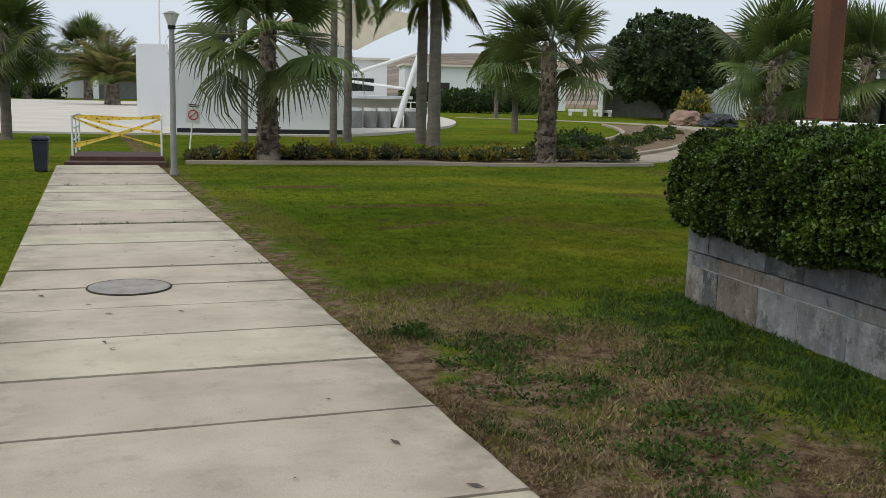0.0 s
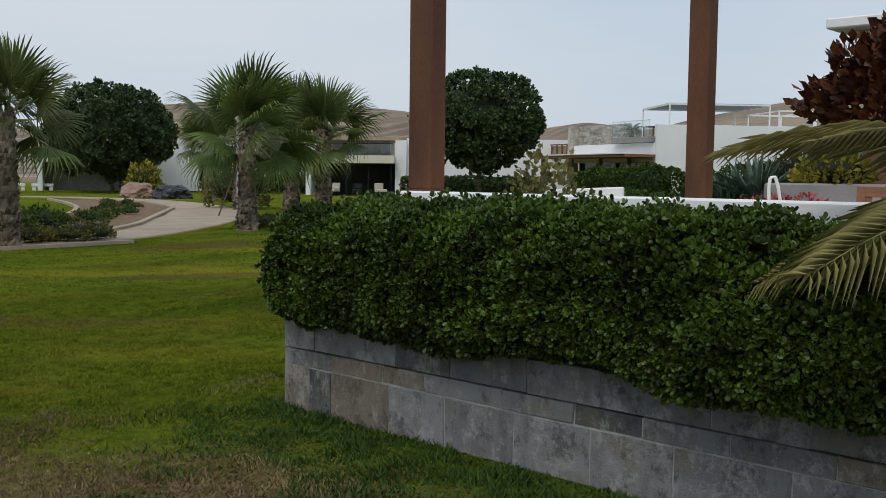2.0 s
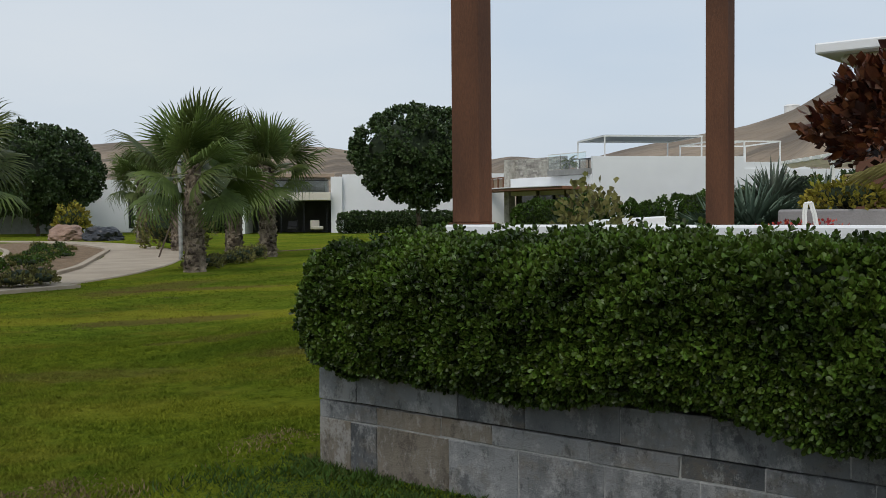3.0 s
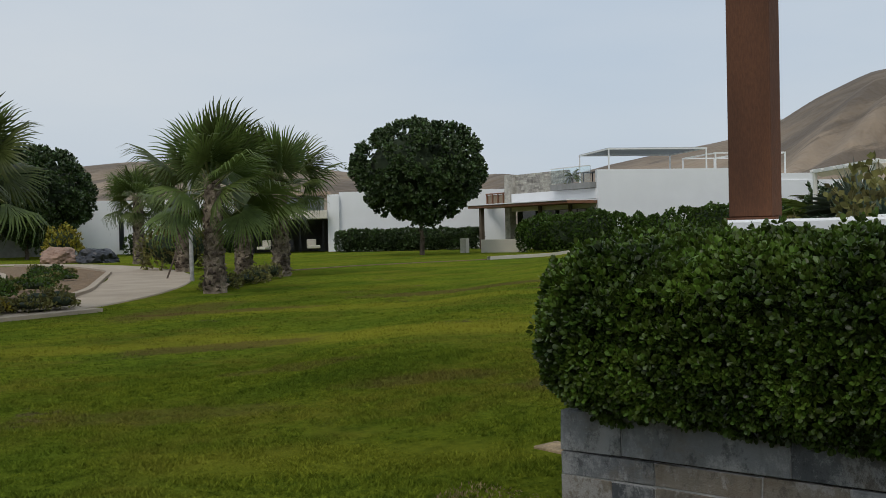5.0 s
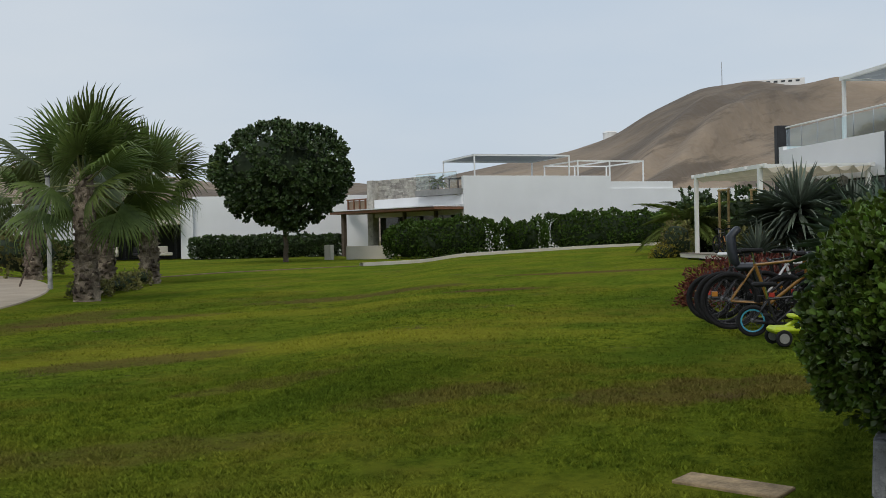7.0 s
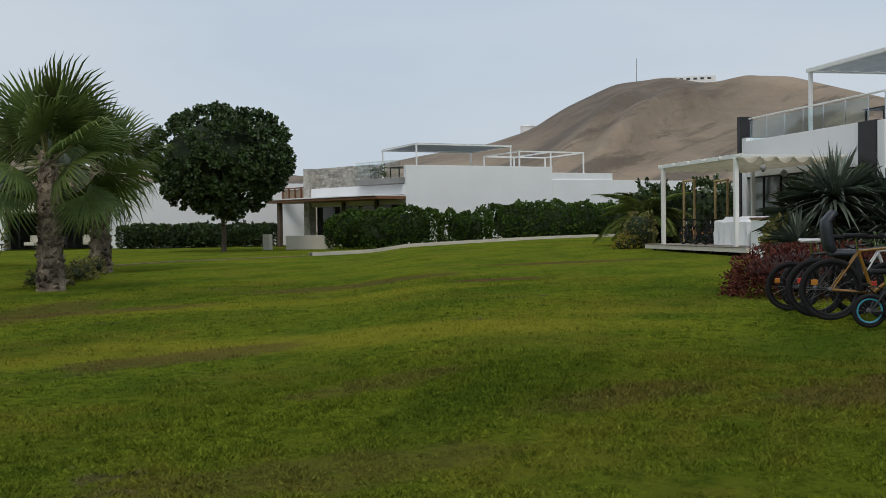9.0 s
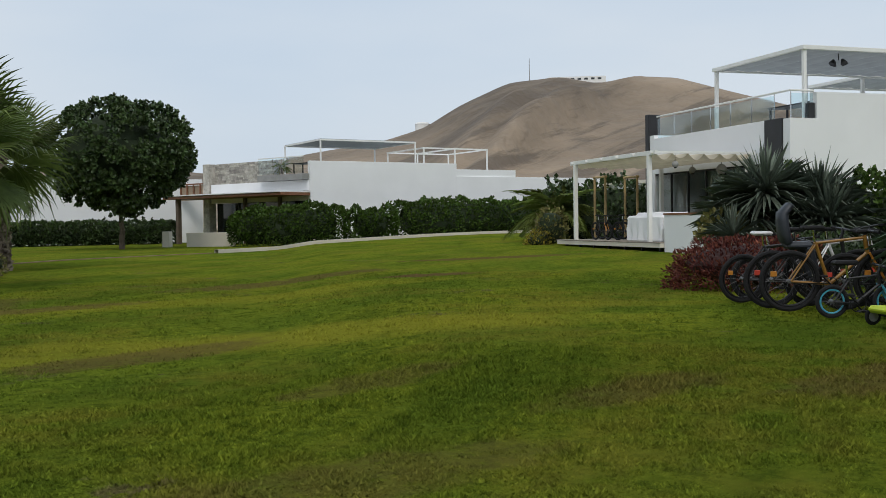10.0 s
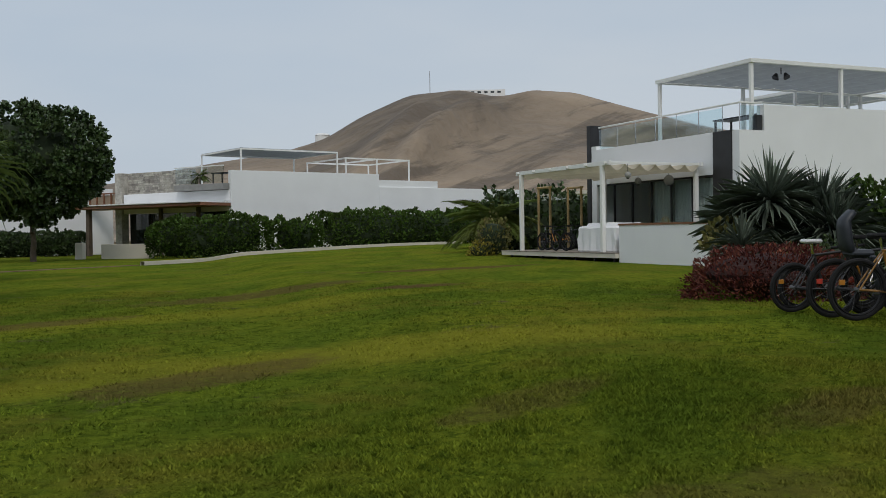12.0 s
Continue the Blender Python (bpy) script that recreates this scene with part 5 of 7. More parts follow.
for i in range(8):
    for j in range(8):
        bm.faces.new((grid[i][j], grid[i + 1][j], grid[i + 1][j + 1], grid[i][j + 1]))
part("membrane", bm, FABRIC, tent, smooth=True)
for a, b, r in (((10.4, 47.0, 0.05), (12.15, 47.6, 5.15), 0.16), ((7.8, 50, 2.2), (11.5, 47.4, 3.6), 0.10), ((7.9, 50, 2.3), (10.9, 47.2, 1.9), 0.08), ((7.6, 50.5, 0.05), (8.7, 50.4, 4.2), 0.10)):
    part("mast", tubem(a, b, r, r * 0.8, 12), WHITEMETAL, tent)
wr = thing("steel_railing", "white tubular plaza railing", "railing", pose(9.0, 55, 0.05, 0, 0, 12))
for k in range(6):
    part("post", tubem((k * 1.1, 0, 0), (k * 1.1, 0, 1.15), 0.03, None, 6), WHITEMETAL, wr)
for z in (0.45, 0.8, 1.15):
    part("rail", tubem((0, 0, z), (5.5, 0, z), 0.028, None, 6), WHITEMETAL, wr)

# palms
fan_palm((2.09, 24.35), 3.25, 0.27, 0.18, 1.28, 24, 1, low=-52)
fan_palm((9.15, 24.45), 3.05, 0.26, 0.18, 1.06, 20, 2, low=-52)
fan_palm((17.7, 27.4), 3.15, 0.31, 0.22, 1.25, 25, 3, low=-48)
fan_palm((25.6, 33.2), 3.6, 0.34, 0.26, 1.3, 23, 4, low=-50)
fan_palm((26.2, 36.0), 3.7, 0.36, 0.28, 1.3, 24, 5, low=-45)
fan_palm((35.2, 55.6), 4.0, 0.36, 0.28, 1.25, 26, 6, low=-58, label="smaller fan palm with drooping green fans")
fan_palm((27.5, 41.5), 3.6, 0.34, 0.28, 1.1, 24, 7, low=-60)
fan_palm((-4.9, 33.9), 3.3, 0.17, 0.14, 1.05, 30, 8, low=-70, boots=False, tmat=TRUNKGREY, label="slender fan palm with a smooth grey trunk")
fan_palm((-15.4, 128), 5.6, 0.55, 0.42, 2.3, 26, 9, low=-60)
fan_palm((-8.4, 126), 6.4, 0.50, 0.40, 2.3, 26, 10, low=-60)
fan_palm((9.0, 60), 4.5, 0.35, 0.28, 1.4, 24, 19, low=-60)
fan_palm((16.0, 46.0), 3.2, 0.17, 0.14, 1.2, 24, 11, low=-75, boots=False, tmat=TRUNKGREY, label="slender fan palm with a smooth grey trunk")
plume_palm((2.33, 34.1), 4.4, 0.12, 0.10, 0.6, 10, 51, "slender feather palm with a grey trunk", low=-45)
plume_palm((4.69, 30.6), 5.0, 0.12, 0.10, 0.7, 10, 52, "slender feather palm with a grey trunk", low=-20)
plume_palm((5.9, 34.9), 5.9, 0.15, 0.12, 1.0, 12, 53, "slender feather palm with a grey trunk", low=-25)
plume_palm((8.75, 34.0), 5.0, 0.24, 0.2, 0.85, 15, 54, "feather palm with arching green plumes", low=-12)
plume_palm((8.6, 35.2), 5.6, 0.20, 0.18, 0.9, 10, 57, "feather palm with arching green plumes", low=-10)
plume_palm((24.5, 74), 5.0, 0.18, 0.14, 1.2, 18, 55, "slender feather palm with a grey trunk", low=-60)
plume_palm((-4.5, 97), 1.9, 0.75, 0.62, 2.35, 60, 56, "squat date palm with a thick trunk", low=8, top=82, set_=PLUMES_STIFF, tmat=TRUNK)

# clipped round trees
round_tree((50.0, 46.2), 8.5, 4.05, 3.05, 1, leaf=0.23, count=6500)
round_tree((42.0, 80.0), 8.7, 4.9, 3.6, 2, leaf=0.27, count=6500)

for k, (x, y) in enumerate(((37.5, 88.5), (39.6, 87.6))):
    gb = thing("garden_bench", "low white garden bench block", "bench", pose(x, y, 0, 0, 0, -25), group="white bench blocks")
    part("seat", boxm(-0.9, 0.9, -0.3, 0.3, 0.35, 0.6, 0.03), WHITE, gb)
    for s in (-0.7, 0.7):
        part("foot", boxm(s - 0.15, s + 0.15, -0.25, 0.25, 0, 0.35), WHITE, gb)
sk = thing("tree_stake", "thin leaning timber tree stake", "stake", pose(22.74, 36.3, 0))
part("pole", tubem((0, 0, -0.05), (0.5, -0.35, 1.6), 0.035, 0.03, 7), BARK, sk)

# flower beds
rngb = random.Random(8)
for k in range(34):
    t = k / 33
    x = 0.5 + 11.8 * t
    y = 25.0 + 0.9 * t + rngb.uniform(-0.35, 0.5)
    yel = rngb.random() < (0.8 if t < 0.35 else 0.25)
    bush("bedding_plant", (x, y, 0), (rngb.uniform(.28, .42), rngb.uniform(.3, .5), rngb.uniform(.11, .2)), 240, 0.10, 100 + k, "low yellow bedding plant" if yel else "low olive-green bedding plant", YELLOWLEAF if yel else OLIVELEAF, category="plant", stem=False)
for k in range(16):
    t = k / 15
    x, y = 9.8 + 3.6 * t + rngb.uniform(-0.5, 0.5), 27.4 + 3.6 * t + rngb.uniform(-0.6, 0.6)
    bush("bedding_plant", (x, y, 0), (rngb.uniform(.3, .45), rngb.uniform(.3, .45), rngb.uniform(.18, .34)), 240, 0.12, 140 + k, "leafy dark green bedding plant", HEDGEFAR, category="plant", stem=False)
for k in range(10):
    bush("bedding_plant", (18.4 + k * 0.62, 28.3 + k * 0.42 + rngb.uniform(-.3, .3), gh(18.4, 28.3)), (.35, .35, rngb.uniform(.14, .28)), 220, 0.10, 170 + k, "dry brownish plant at the palm's foot", OLIVELEAF, category="plant", stem=False)


for k in range(26):
    t = k / 25
    x, y = 15.5 + 10.5 * t + rngb.uniform(-0.7, 0.7), 33.5 + 15.5 * t + rngb.uniform(-0.7, 0.7)
    dry = rngb.random() < 0.5
    bush("bedding_plant", (x, y, 0), (rngb.uniform(.2, .4), rngb.uniform(.2, .4), rngb.uniform(.06, .16)), 160, 0.11, 240 + k, "dry brownish bedding plant" if dry else "leafy dark green bedding plant", OLIVELEAF if dry else HEDGEFAR, category="plant", stem=False)


# tarpaulin-covered heaps
def heap(at, radii, mat, label, seed):
    root = thing("covered_heap", label, "tarpaulin", pose(at[0], at[1], gh(*at)))
    bm = bmesh.new()
    bmesh.ops.create_icosphere(bm, subdivisions=4, radius=1)
    for v in bm.verts:
        p = v.co + Vector((seed * 3.1, 0, 0))
        k = 1 + 0.30 * noise.noise(p * 1.5) + 0.22 * abs(noise.noise(p * 3.5)) - 0.14 * abs(noise.noise(p * 8))
        v.co = Vector((v.co.x * radii[0] * k, v.co.y * radii[1] * k, max(-0.02, v.co.z * radii[2] * k + radii[2] * 0.3)))
    part("tarp", bm, mat, root)


heap((35.4, 64.5), (1.15, 1.0, 0.78), TARPBROWN, "brown tarpaulin over a heap beside the path", 1)
heap((36.5, 61.9), (1.35, 1.1, 0.72), TARPBLACK, "black tarpaulin over a heap beside the path", 2)
bush("shrub", (40.6, 72.5, 0), (1.3, 1.3, 1.2), 900, 0.28, 61, "rounded bright yellow shrub", YELLOWLEAF)


# ---- the near white house with the pergola (its own axes: u along the front, n outwards) ----
HX = Matrix(((0.81, -0.587, 0, 34.9), (0.587, 0.81, 0, 9.9), (0, 0, 1, 0.15), (0, 0, 0, 1)))
h2 = thing("white_house", "white two-storey house with a roof terrace", "house", HX)
part("wall", boxm(0.0, 0.35, -14, -1.05, 0, 5.2), WHITE, h2, "tall white side wall")
part("wall", boxm(0.0, 0.35, -1.05, 0.0, 0, 4.33), WHITE, h2, "lower end of the side wall")
part("wall", boxm(0.35, 9.2, -14, -5.0, 0, 4.3), WHITE, h2)
part("wall", boxm(8.6, 8.95, -5.0, 0.0, 0, 4.5), WHITE, h2)
part("lintel", boxm(1.3, 8.6, -0.25, 0.0, 2.92, 4.36, 0.01), WHITE, h2, "white roof band")
part("roof", boxm(0.35, 8.9, -5.0, -0.25, 3.9, 4.2), WHITE, h2)
part("column", boxm(0.36, 1.28, -0.3, 0.06, 0, 4.36, 0.01), BLACKSTONE, h2, "black clad column")
part("column", boxm(8.96, 9.22, -0.5, 0.06, 0, 5.38, 0.01), BLACKSTONE, h2, "black clad column")
part("floor", boxm(0.35, 8.6, -5.0, 0.0, 0.0, 0.38), OFFWHITE, h2)
part("back_wall", boxm(0.35, 8.6, -5.0, -4.9, 0.38, 3.9), DARK, h2, "back wall, the unlit interior painted dark")
for k in range(6):
    u0 = 1.30 + k * 1.217
    win = part("window", boxm(u0, u0 + 0.05, -0.12, -0.04, 0.38, 2.92), DARKMETAL, h2, "dark-framed sliding glass door")
    part("pane", boxm(u0 + 0.05, u0 + 1.217, -0.09, -0.08, 0.44, 2.86), GLASS, win).visible_shadow = False
    part("rail", boxm(u0 + 0.05, u0 + 1.217, -0.11, -0.05, 2.86, 2.92), DARKMETAL, win)
    part("sill", boxm(u0 + 0.05, u0 + 1.217, -0.11, -0.05, 0.38, 0.44), DARKMETAL, win)
for k in range(3):
    cur = thing("curtain", "pale blue-grey curtain behind the glass door", "curtain", HX @ pose(1.5 + k * 1.25, -0.35, 0.4), group="curtains of the white house")
    bm = bmesh.new()
    cols = [[bm.verts.new((i * 0.037, 0.03 * math.sin(i * 1.3), z)) for z in (0, 2.45)] for i in range(31)]
    for a, b in zip(cols, cols[1:]):
        bm.faces.new((a[0], b[0], b[1], a[1]))
    part("cloth", bm, CURTAIN, cur)
# low front wall and deck
part("terrace_wall", boxm(-4.2, 1.05, 3.85, 4.05, 0, 1.22, 0.01), WHITE, h2, "low white terrace wall")
part("wall_cap", boxm(-4.2, 1.08, 3.83, 4.07, 1.22, 1.28), WOOD, h2, "dark red-brown cap")
part("terrace_wall", boxm(0.9, 1.05, 0.1, 3.85, 0, 1.22, 0.01), WHITE, h2)
deck = thing("deck", "raised grey timber deck under the pergola", "deck", HX, kind="structure")
part("frame", boxm(1.06, 8.95, 0.07, 4.2, 0.16, 0.30), OFFWHITE, deck)
for k in range(7):
    part("leg", boxm(1.2 + k * 1.18, 1.28 + k * 1.18, 4.02, 4.12, -0.05, 0.16), DARKMETAL, deck)
    part("leg", boxm(1.2 + k * 1.18, 1.28 + k * 1.18, 1.02, 1.12, -0.05, 0.16), DARKMETAL, deck)
for k in range(28):
    part("board", boxm(1.06, 9.0, 0.08 + k * 0.148, 0.22 + k * 0.148, 0.305, 0.335, 0.004), DECKWOOD, deck)
pg = thing("pergola", "white steel pergola with a cream sliding cloth", "pergola", HX)
for u_, n_ in ((7.65, 4.0), (2.05, 4.0), (7.65, 0.25), (1.95, 0.25)):
    part("post", boxm(u_ - 0.07, u_ + 0.07, n_ - 0.07, n_ + 0.07, 0.335, 3.22, 0.008), WHITEMETAL, pg)
for n_ in (4.0, 0.25):
    part("beam", boxm(1.6, 8.0, n_ - 0.05, n_ + 0.05, 3.22, 3.36, 0.005), WHITEMETAL, pg)
for k in range(6):
    u_ = 1.75 + k * 1.2
    part("rafter", boxm(u_ - 0.03, u_ + 0.03, 0.12, 4.15, 3.26, 3.34, 0.004), WHITEMETAL, pg)
for k in range(6):
    bm = bmesh.new()
    n0 = 0.3 + k * 0.61
    rows = [[bm.verts.new((u_, n0 + 0.60 * i / 10, 3.27 - (0.20 + 0.03 * math.sin(k * 2.3 + u_)) * math.sin(math.pi * i / 10))) for u_ in (1.7, 3.7, 5.7, 7.8)] for i in range(11)]
    for a, b in zip(rows, rows[1:]):
        for c in range(3):
            bm.faces.new((a[c], b[c], b[c + 1], a[c + 1]))
    part("cloth", bm, FABRIC, pg, "sagging cream cloth", smooth=True)


def bamboo_frame(u_, n_, w, h):
    root = thing("bamboo_frame", "tan pole frame on the deck", "pole frame", HX @ pose(u_, n_, 0.335), group="pole frames on the deck")
    for x in (0, w):
        part("pole", tubem((x, 0, 0), (x, 0, h), 0.055, 0.05, 8), BAMBOO, root)
    part("cross_pole", tubem((-0.1, 0, h - 0.05), (w + 0.1, 0, h - 0.05), 0.045, None, 8), BAMBOO, root)


bamboo_frame(7.9, 2.6, 0.9, 2.5)
bamboo_frame(7.7, 1.3, 1.0, 2.5)
so = thing("covered_sofa", "sofa under a draped white sheet", "sofa", HX @ pose(2.75, 3.45, 0.335))
bm = boxm(-1.35, 1.0, -0.55, 0.5, 0.0, 0.98, 0.05)
bmesh.ops.subdivide_edges(bm, edges=list(bm.edges), cuts=9, use_grid_fill=True)
for v in bm.verts:
    v.co += Vector((0.03 * math.sin(v.co.z * 9 + v.co.x * 4), 0.05 * math.sin(v.co.x * 14) * (1.1 - v.co.z) + 0.02 * math.sin(v.co.x * 31), 0.06 * noise.noise(v.co * 2) if v.co.z > 0.3 else 0))
    if v.co.z > 0.5 and v.co.y > 0.1:
        v.co.z -= 0.12
part("sheet", bm, WHITECLOTH, so)
# string lamps
for u_, n_, s_ in ((3.2, 0.45, 1.0), (5.0, 0.5, 0.7), (1.75, 3.2, 0.6)):
    ln = thing("hanging_lantern", "grey globe lantern with a dark cap under the pergola", "lantern", HX @ pose(u_, n_, 3.27), group="lanterns under the pergola")
    part("cord", tubem((0, 0, -0.25), (0, 0, 0), 0.008, None, 5), DARKMETAL, ln)
    bm = bmesh.new()
    bmesh.ops.create_icosphere(bm, subdivisions=2, radius=0.19 * s_, matrix=Matrix.Translation((0, 0, -0.25 - 0.19 * s_)))
    part("globe", bm, POLEGREY, ln, "grey glass globe", smooth=True)
    part("cap", tubem((0, 0, -0.32), (0, 0, -0.25), 0.12 * s_, 0.03, 8), DARKMETAL, ln)
    part("base_ring", tubem((0, 0, -0.27 - 0.38 * s_), (0, 0, -0.22 - 0.38 * s_), 0.07 * s_, 0.09 * s_, 8), DARKMETAL, ln)
# roof terrace: glass balustrade and canopy
bl = thing("glass_balustrade", "frameless glass balustrade with a white handrail", "balustrade", HX @ pose(0, 0, 4.36))
for k in range(6):
    u0 = 1.0 + k * 1.26
    part("pane", boxm(u0, u0 + 1.22, -0.14, -0.125, 0.0, 0.80), GLASSBLUE, bl).visible_shadow = False
    part("post", boxm(u0 - 0.02, u0 - 0.005, -0.15, -0.12, 0, 0.86), CHROME, bl)
part("handrail", boxm(0.17, 8.6, -0.17, -0.10, 0.86, 0.92, 0.01), WHITEMETAL, bl)
part("handrail", boxm(0.10, 0.17, -1.05, -0.10, 0.86, 0.92, 0.01), WHITEMETAL, bl)
part("pane", boxm(0.13, 0.145, -1.0, -0.16, 0.0, 0.80), GLASSBLUE, bl).visible_shadow = False
part("post", boxm(0.12, 0.15, -0.15, -0.12, -0.03, 0.86), CHROME, bl)


def roof_canopy(name, m, w, d, h, label, posts):
    root = thing(name, label, "canopy", m)
    for x, y in posts:
        part("post", boxm(x - 0.06, x + 0.06, y - 0.06, y + 0.06, 0, h - 0.14, 0.006), WHITEMETAL, root)
    for x in (0, w):
        part("beam", boxm(x - 0.06, x + 0.06, -d - .06, 0.06, h - 0.14, h, 0.006), WHITEMETAL, root)
    for y in (0, -d):
        part("beam", boxm(0.06, w - 0.06, y - 0.06, y + 0.06, h - 0.138, h - 0.002, 0.006), WHITEMETAL, root)
    n = max(3, int(d / 0.9))
    for k in range(n):
        bm = bmesh.new()
        y0, y1 = -0.07 - (d - 0.14) * k / n, -0.07 - (d - 0.14) * (k + 0.995) / n
        rows = [[bm.verts.new((x, y0 + (y1 - y0) * i / 6, h - 0.05 - 0.05 * math.sin(math.pi * i / 6))) for x in (0.07, w - 0.07)] for i in range(7)]
        for a, b in zip(rows, rows[1:]):
            bm.faces.new((a[0], b[0], b[1], a[1]))
        part("cloth", bm, GREYCLOTH, root, smooth=True)
    return root


roof_canopy("roof_canopy", HX @ pose(0.45, -0.9, 4.2), 5.2, 10.5, 2.60, "white roof terrace canopy with grey cloth", [(0.06, -0.06), (5.14, -0.06), (5.14, -4.1), (0.06, -4.1), (0.06, -8.2), (5.14, -8.2), (5.14, -10.44), (0.06, -10.44)])
roof_canopy("roof_canopy", HX @ pose(5.9, -8.0, 4.2), 3.2, 5.9, 2.62, "farther white roof canopy with grey cloth", [(0.06, -0.06), (3.14, -0.06), (0.06, -3.0), (3.14, -5.84), (0.06, -5.84)])
tb = thing("roof_table", "dark table on the roof terrace", "table", HX @ pose(1.6, -1.6, 4.2))
part("top", boxm(-1.2, 1.2, -0.4, 0.4, 0.72, 0.77, 0.005), DARKMETAL, tb)
for x in (-1.1, 1.1):
    for y in (-0.35, 0.35):
        part("leg", boxm(x - .03, x + .03, y - .03, y + .03, 0, 0.72), DARKMETAL, tb)
sp = thing("loudspeaker", "black loudspeaker box on the roof terrace", "loudspeaker", HX @ pose(-0.75, -0.75, 4.33))
part("box", boxm(0.80, 1.04, -0.28, -0.04, 0, 0.52, 0.02), BLACKSTONE, sp)
cf = thing("ceiling_lamp", "black hanging lamp under the roof canopy", "lamp", HX @ pose(1.3, -3.0, 6.70))
part("stem", tubem((0, 0, -0.2), (0, 0, 0.04), 0.02, None, 6), DARKMETAL, cf)
for k in range(4):
    a = k * math.pi / 2
    part("shade", tubem((0.28 * math.cos(a), 0.28 * math.sin(a), -0.34), (0.2 * math.cos(a), 0.2 * math.sin(a), -0.2), 0.12, 0.05, 8), DARKMETAL, cf)

# ---- the long white house with the stone wing ----
WX = Matrix(((0.75, 0.66, 0, 60.3), (-0.66, 0.75, 0, 39.0), (0, 0, 1, -0.05), (0, 0, 0, 1)))
h1 = thing("white_house", "long white house with a stone wing and roof terrace", "house", WX)
part("wall", boxm(0, 11.3, 0, 0.4, 0, 5.45, 0.01), WHITE, h1)
part("wall", boxm(11.3, 16.5, 0.1, 0.5, 0, 5.05, 0.01), WHITE, h1)
part("wall", boxm(11.3, 24.5, 0.0, 0.1, 0, 4.55, 0.01), WHITE, h1)
part("roof", boxm(0.3, 20, 0.6, 9, 4.1, 4.35), WHITE, h1)
WY = Matrix(((0.93, 0.37, 0, 60.3), (-0.37, 0.93, 0, 39.0), (0, 0, 1, -0.05), (0, 0, 0, 1)))
wing = thing("stone_wing_house", "house wing with stone upper wall and timber canopy", "house", WY)
part("floor", boxm(-0.2, 4, 0.3, 11.2, 0, 0.15), OFFWHITE, wing)
part("back_wall", boxm(3.6, 4, 0.3, 11.2, 0.15, 3.5), DARK, wing, "back wall, the unlit interior painted dark")
part("wall", boxm(0.0, 0.35, 0.15, 10.4, 3.5, 4.2, 0.01), WHITE, wing, "white first-floor band")
part("wall", boxm(0.0, 0.35, 0.15, 10.4, 2.85, 3.3, 0.01), OFFWHITE, wing)
part("balcony_slab", boxm(-0.5, 3, 0.2, 4.7, 4.22, 4.62, 0.01), POLEGREY, wing, "grey balcony edge")
part("roof", boxm(0.35, 6, 0.3, 11.2, 3.9, 4.2), WHITE, wing)
part("pier", boxm(-0.1, 0.5, 10.5, 11.2, 0, 5.7, 0.02), LEDGE, wing, "stone pier")
st = part("stone_wall", boxm(0.55, 0.9, 4.1, 10.5, 4.2, 5.7), MORTAR, wing, "pale ledge-stone upper wall")
rs = random.Random(12)
for i in range(10):
    y = 4.1
    while y < 10.5:
        w = rs.uniform(0.35, 0.9)
        part("stone", boxm(0.47 - rs.uniform(0, 0.03), 0.55, y + .01, min(y + w, 10.5) - .01, 4.22 + i * 0.148, 4.22 + (i + 1) * 0.148 - 0.012), LEDGE, st)
        y += w
for k in range(4):
    u0 = 0.4 + k * 2.5
    win = part("window", boxm(0.5, 0.58, u0, u0 + 0.08, 0.15, 2.85), DARKMETAL, wing, "dark-framed glass door")
    part("pane", boxm(0.53, 0.55, u0 + 0.08, u0 + 2.5, 0.15, 2.85), GLASSDARK, win)
part("canopy", boxm(-2.6, -0.02, 0.0, 12.6, 3.16, 3.36, 0.02), WOOD, wing, "brown timber canopy")
part("canopy_top", boxm(-2.7, -0.02, 0.0, 12.8, 3.36, 3.44, 0.01), WHITE, wing)
for y in (11.2,):
    part("canopy_post", boxm(-2.3, -2.0, y, y + 0.3, 0, 3.16, 0.01), BARK, wing, "dark timber post")
for y in (2.6, 6.2):
    part("canopy_post", boxm(-0.35, -0.15, y, y + 0.25, 0, 3.16, 0.01), BARK, wing, "dark timber post")
rl = thing("roof_railing", "brown wooden slat railing beside the stone wing", "railing", WY @ pose(1.0, 11.4, 3.5))
part("top_rail", boxm(0, 0.1, 0, 4.2, 0.85, 0.95), WOOD, rl)
part("bottom_rail", boxm(0, 0.1, 0, 4.2, -0.1, 0.05), WOOD, rl)
for k in range(6):
    part("baluster", boxm(0.02, 0.08, k * 0.8, k * 0.8 + 0.14, 0.05, 0.85), WOOD, rl)
part("panel", boxm(0.12, 0.2, 0, 4.2, -0.3, 0.8), PALEHOUSE, rl, "tan wall behind the slats")
pt = thing("low_wall", "white low garden wall before the house", "low wall", pose(55.2, 43.4, -0.05, 0, 0, 18))
part("body", boxm(-0.2, 0.2, -1.5, 1.5, -0.05, 0.85, 0.02), OFFWHITE, pt)
pt2 = thing("low_wall", "small white garden pier", "low wall", pose(54.5, 46.1, -0.05))
part("body", boxm(-0.2, 0.2, -0.25, 0.25, -0.05, 0.95, 0.02), OFFWHITE, pt2)


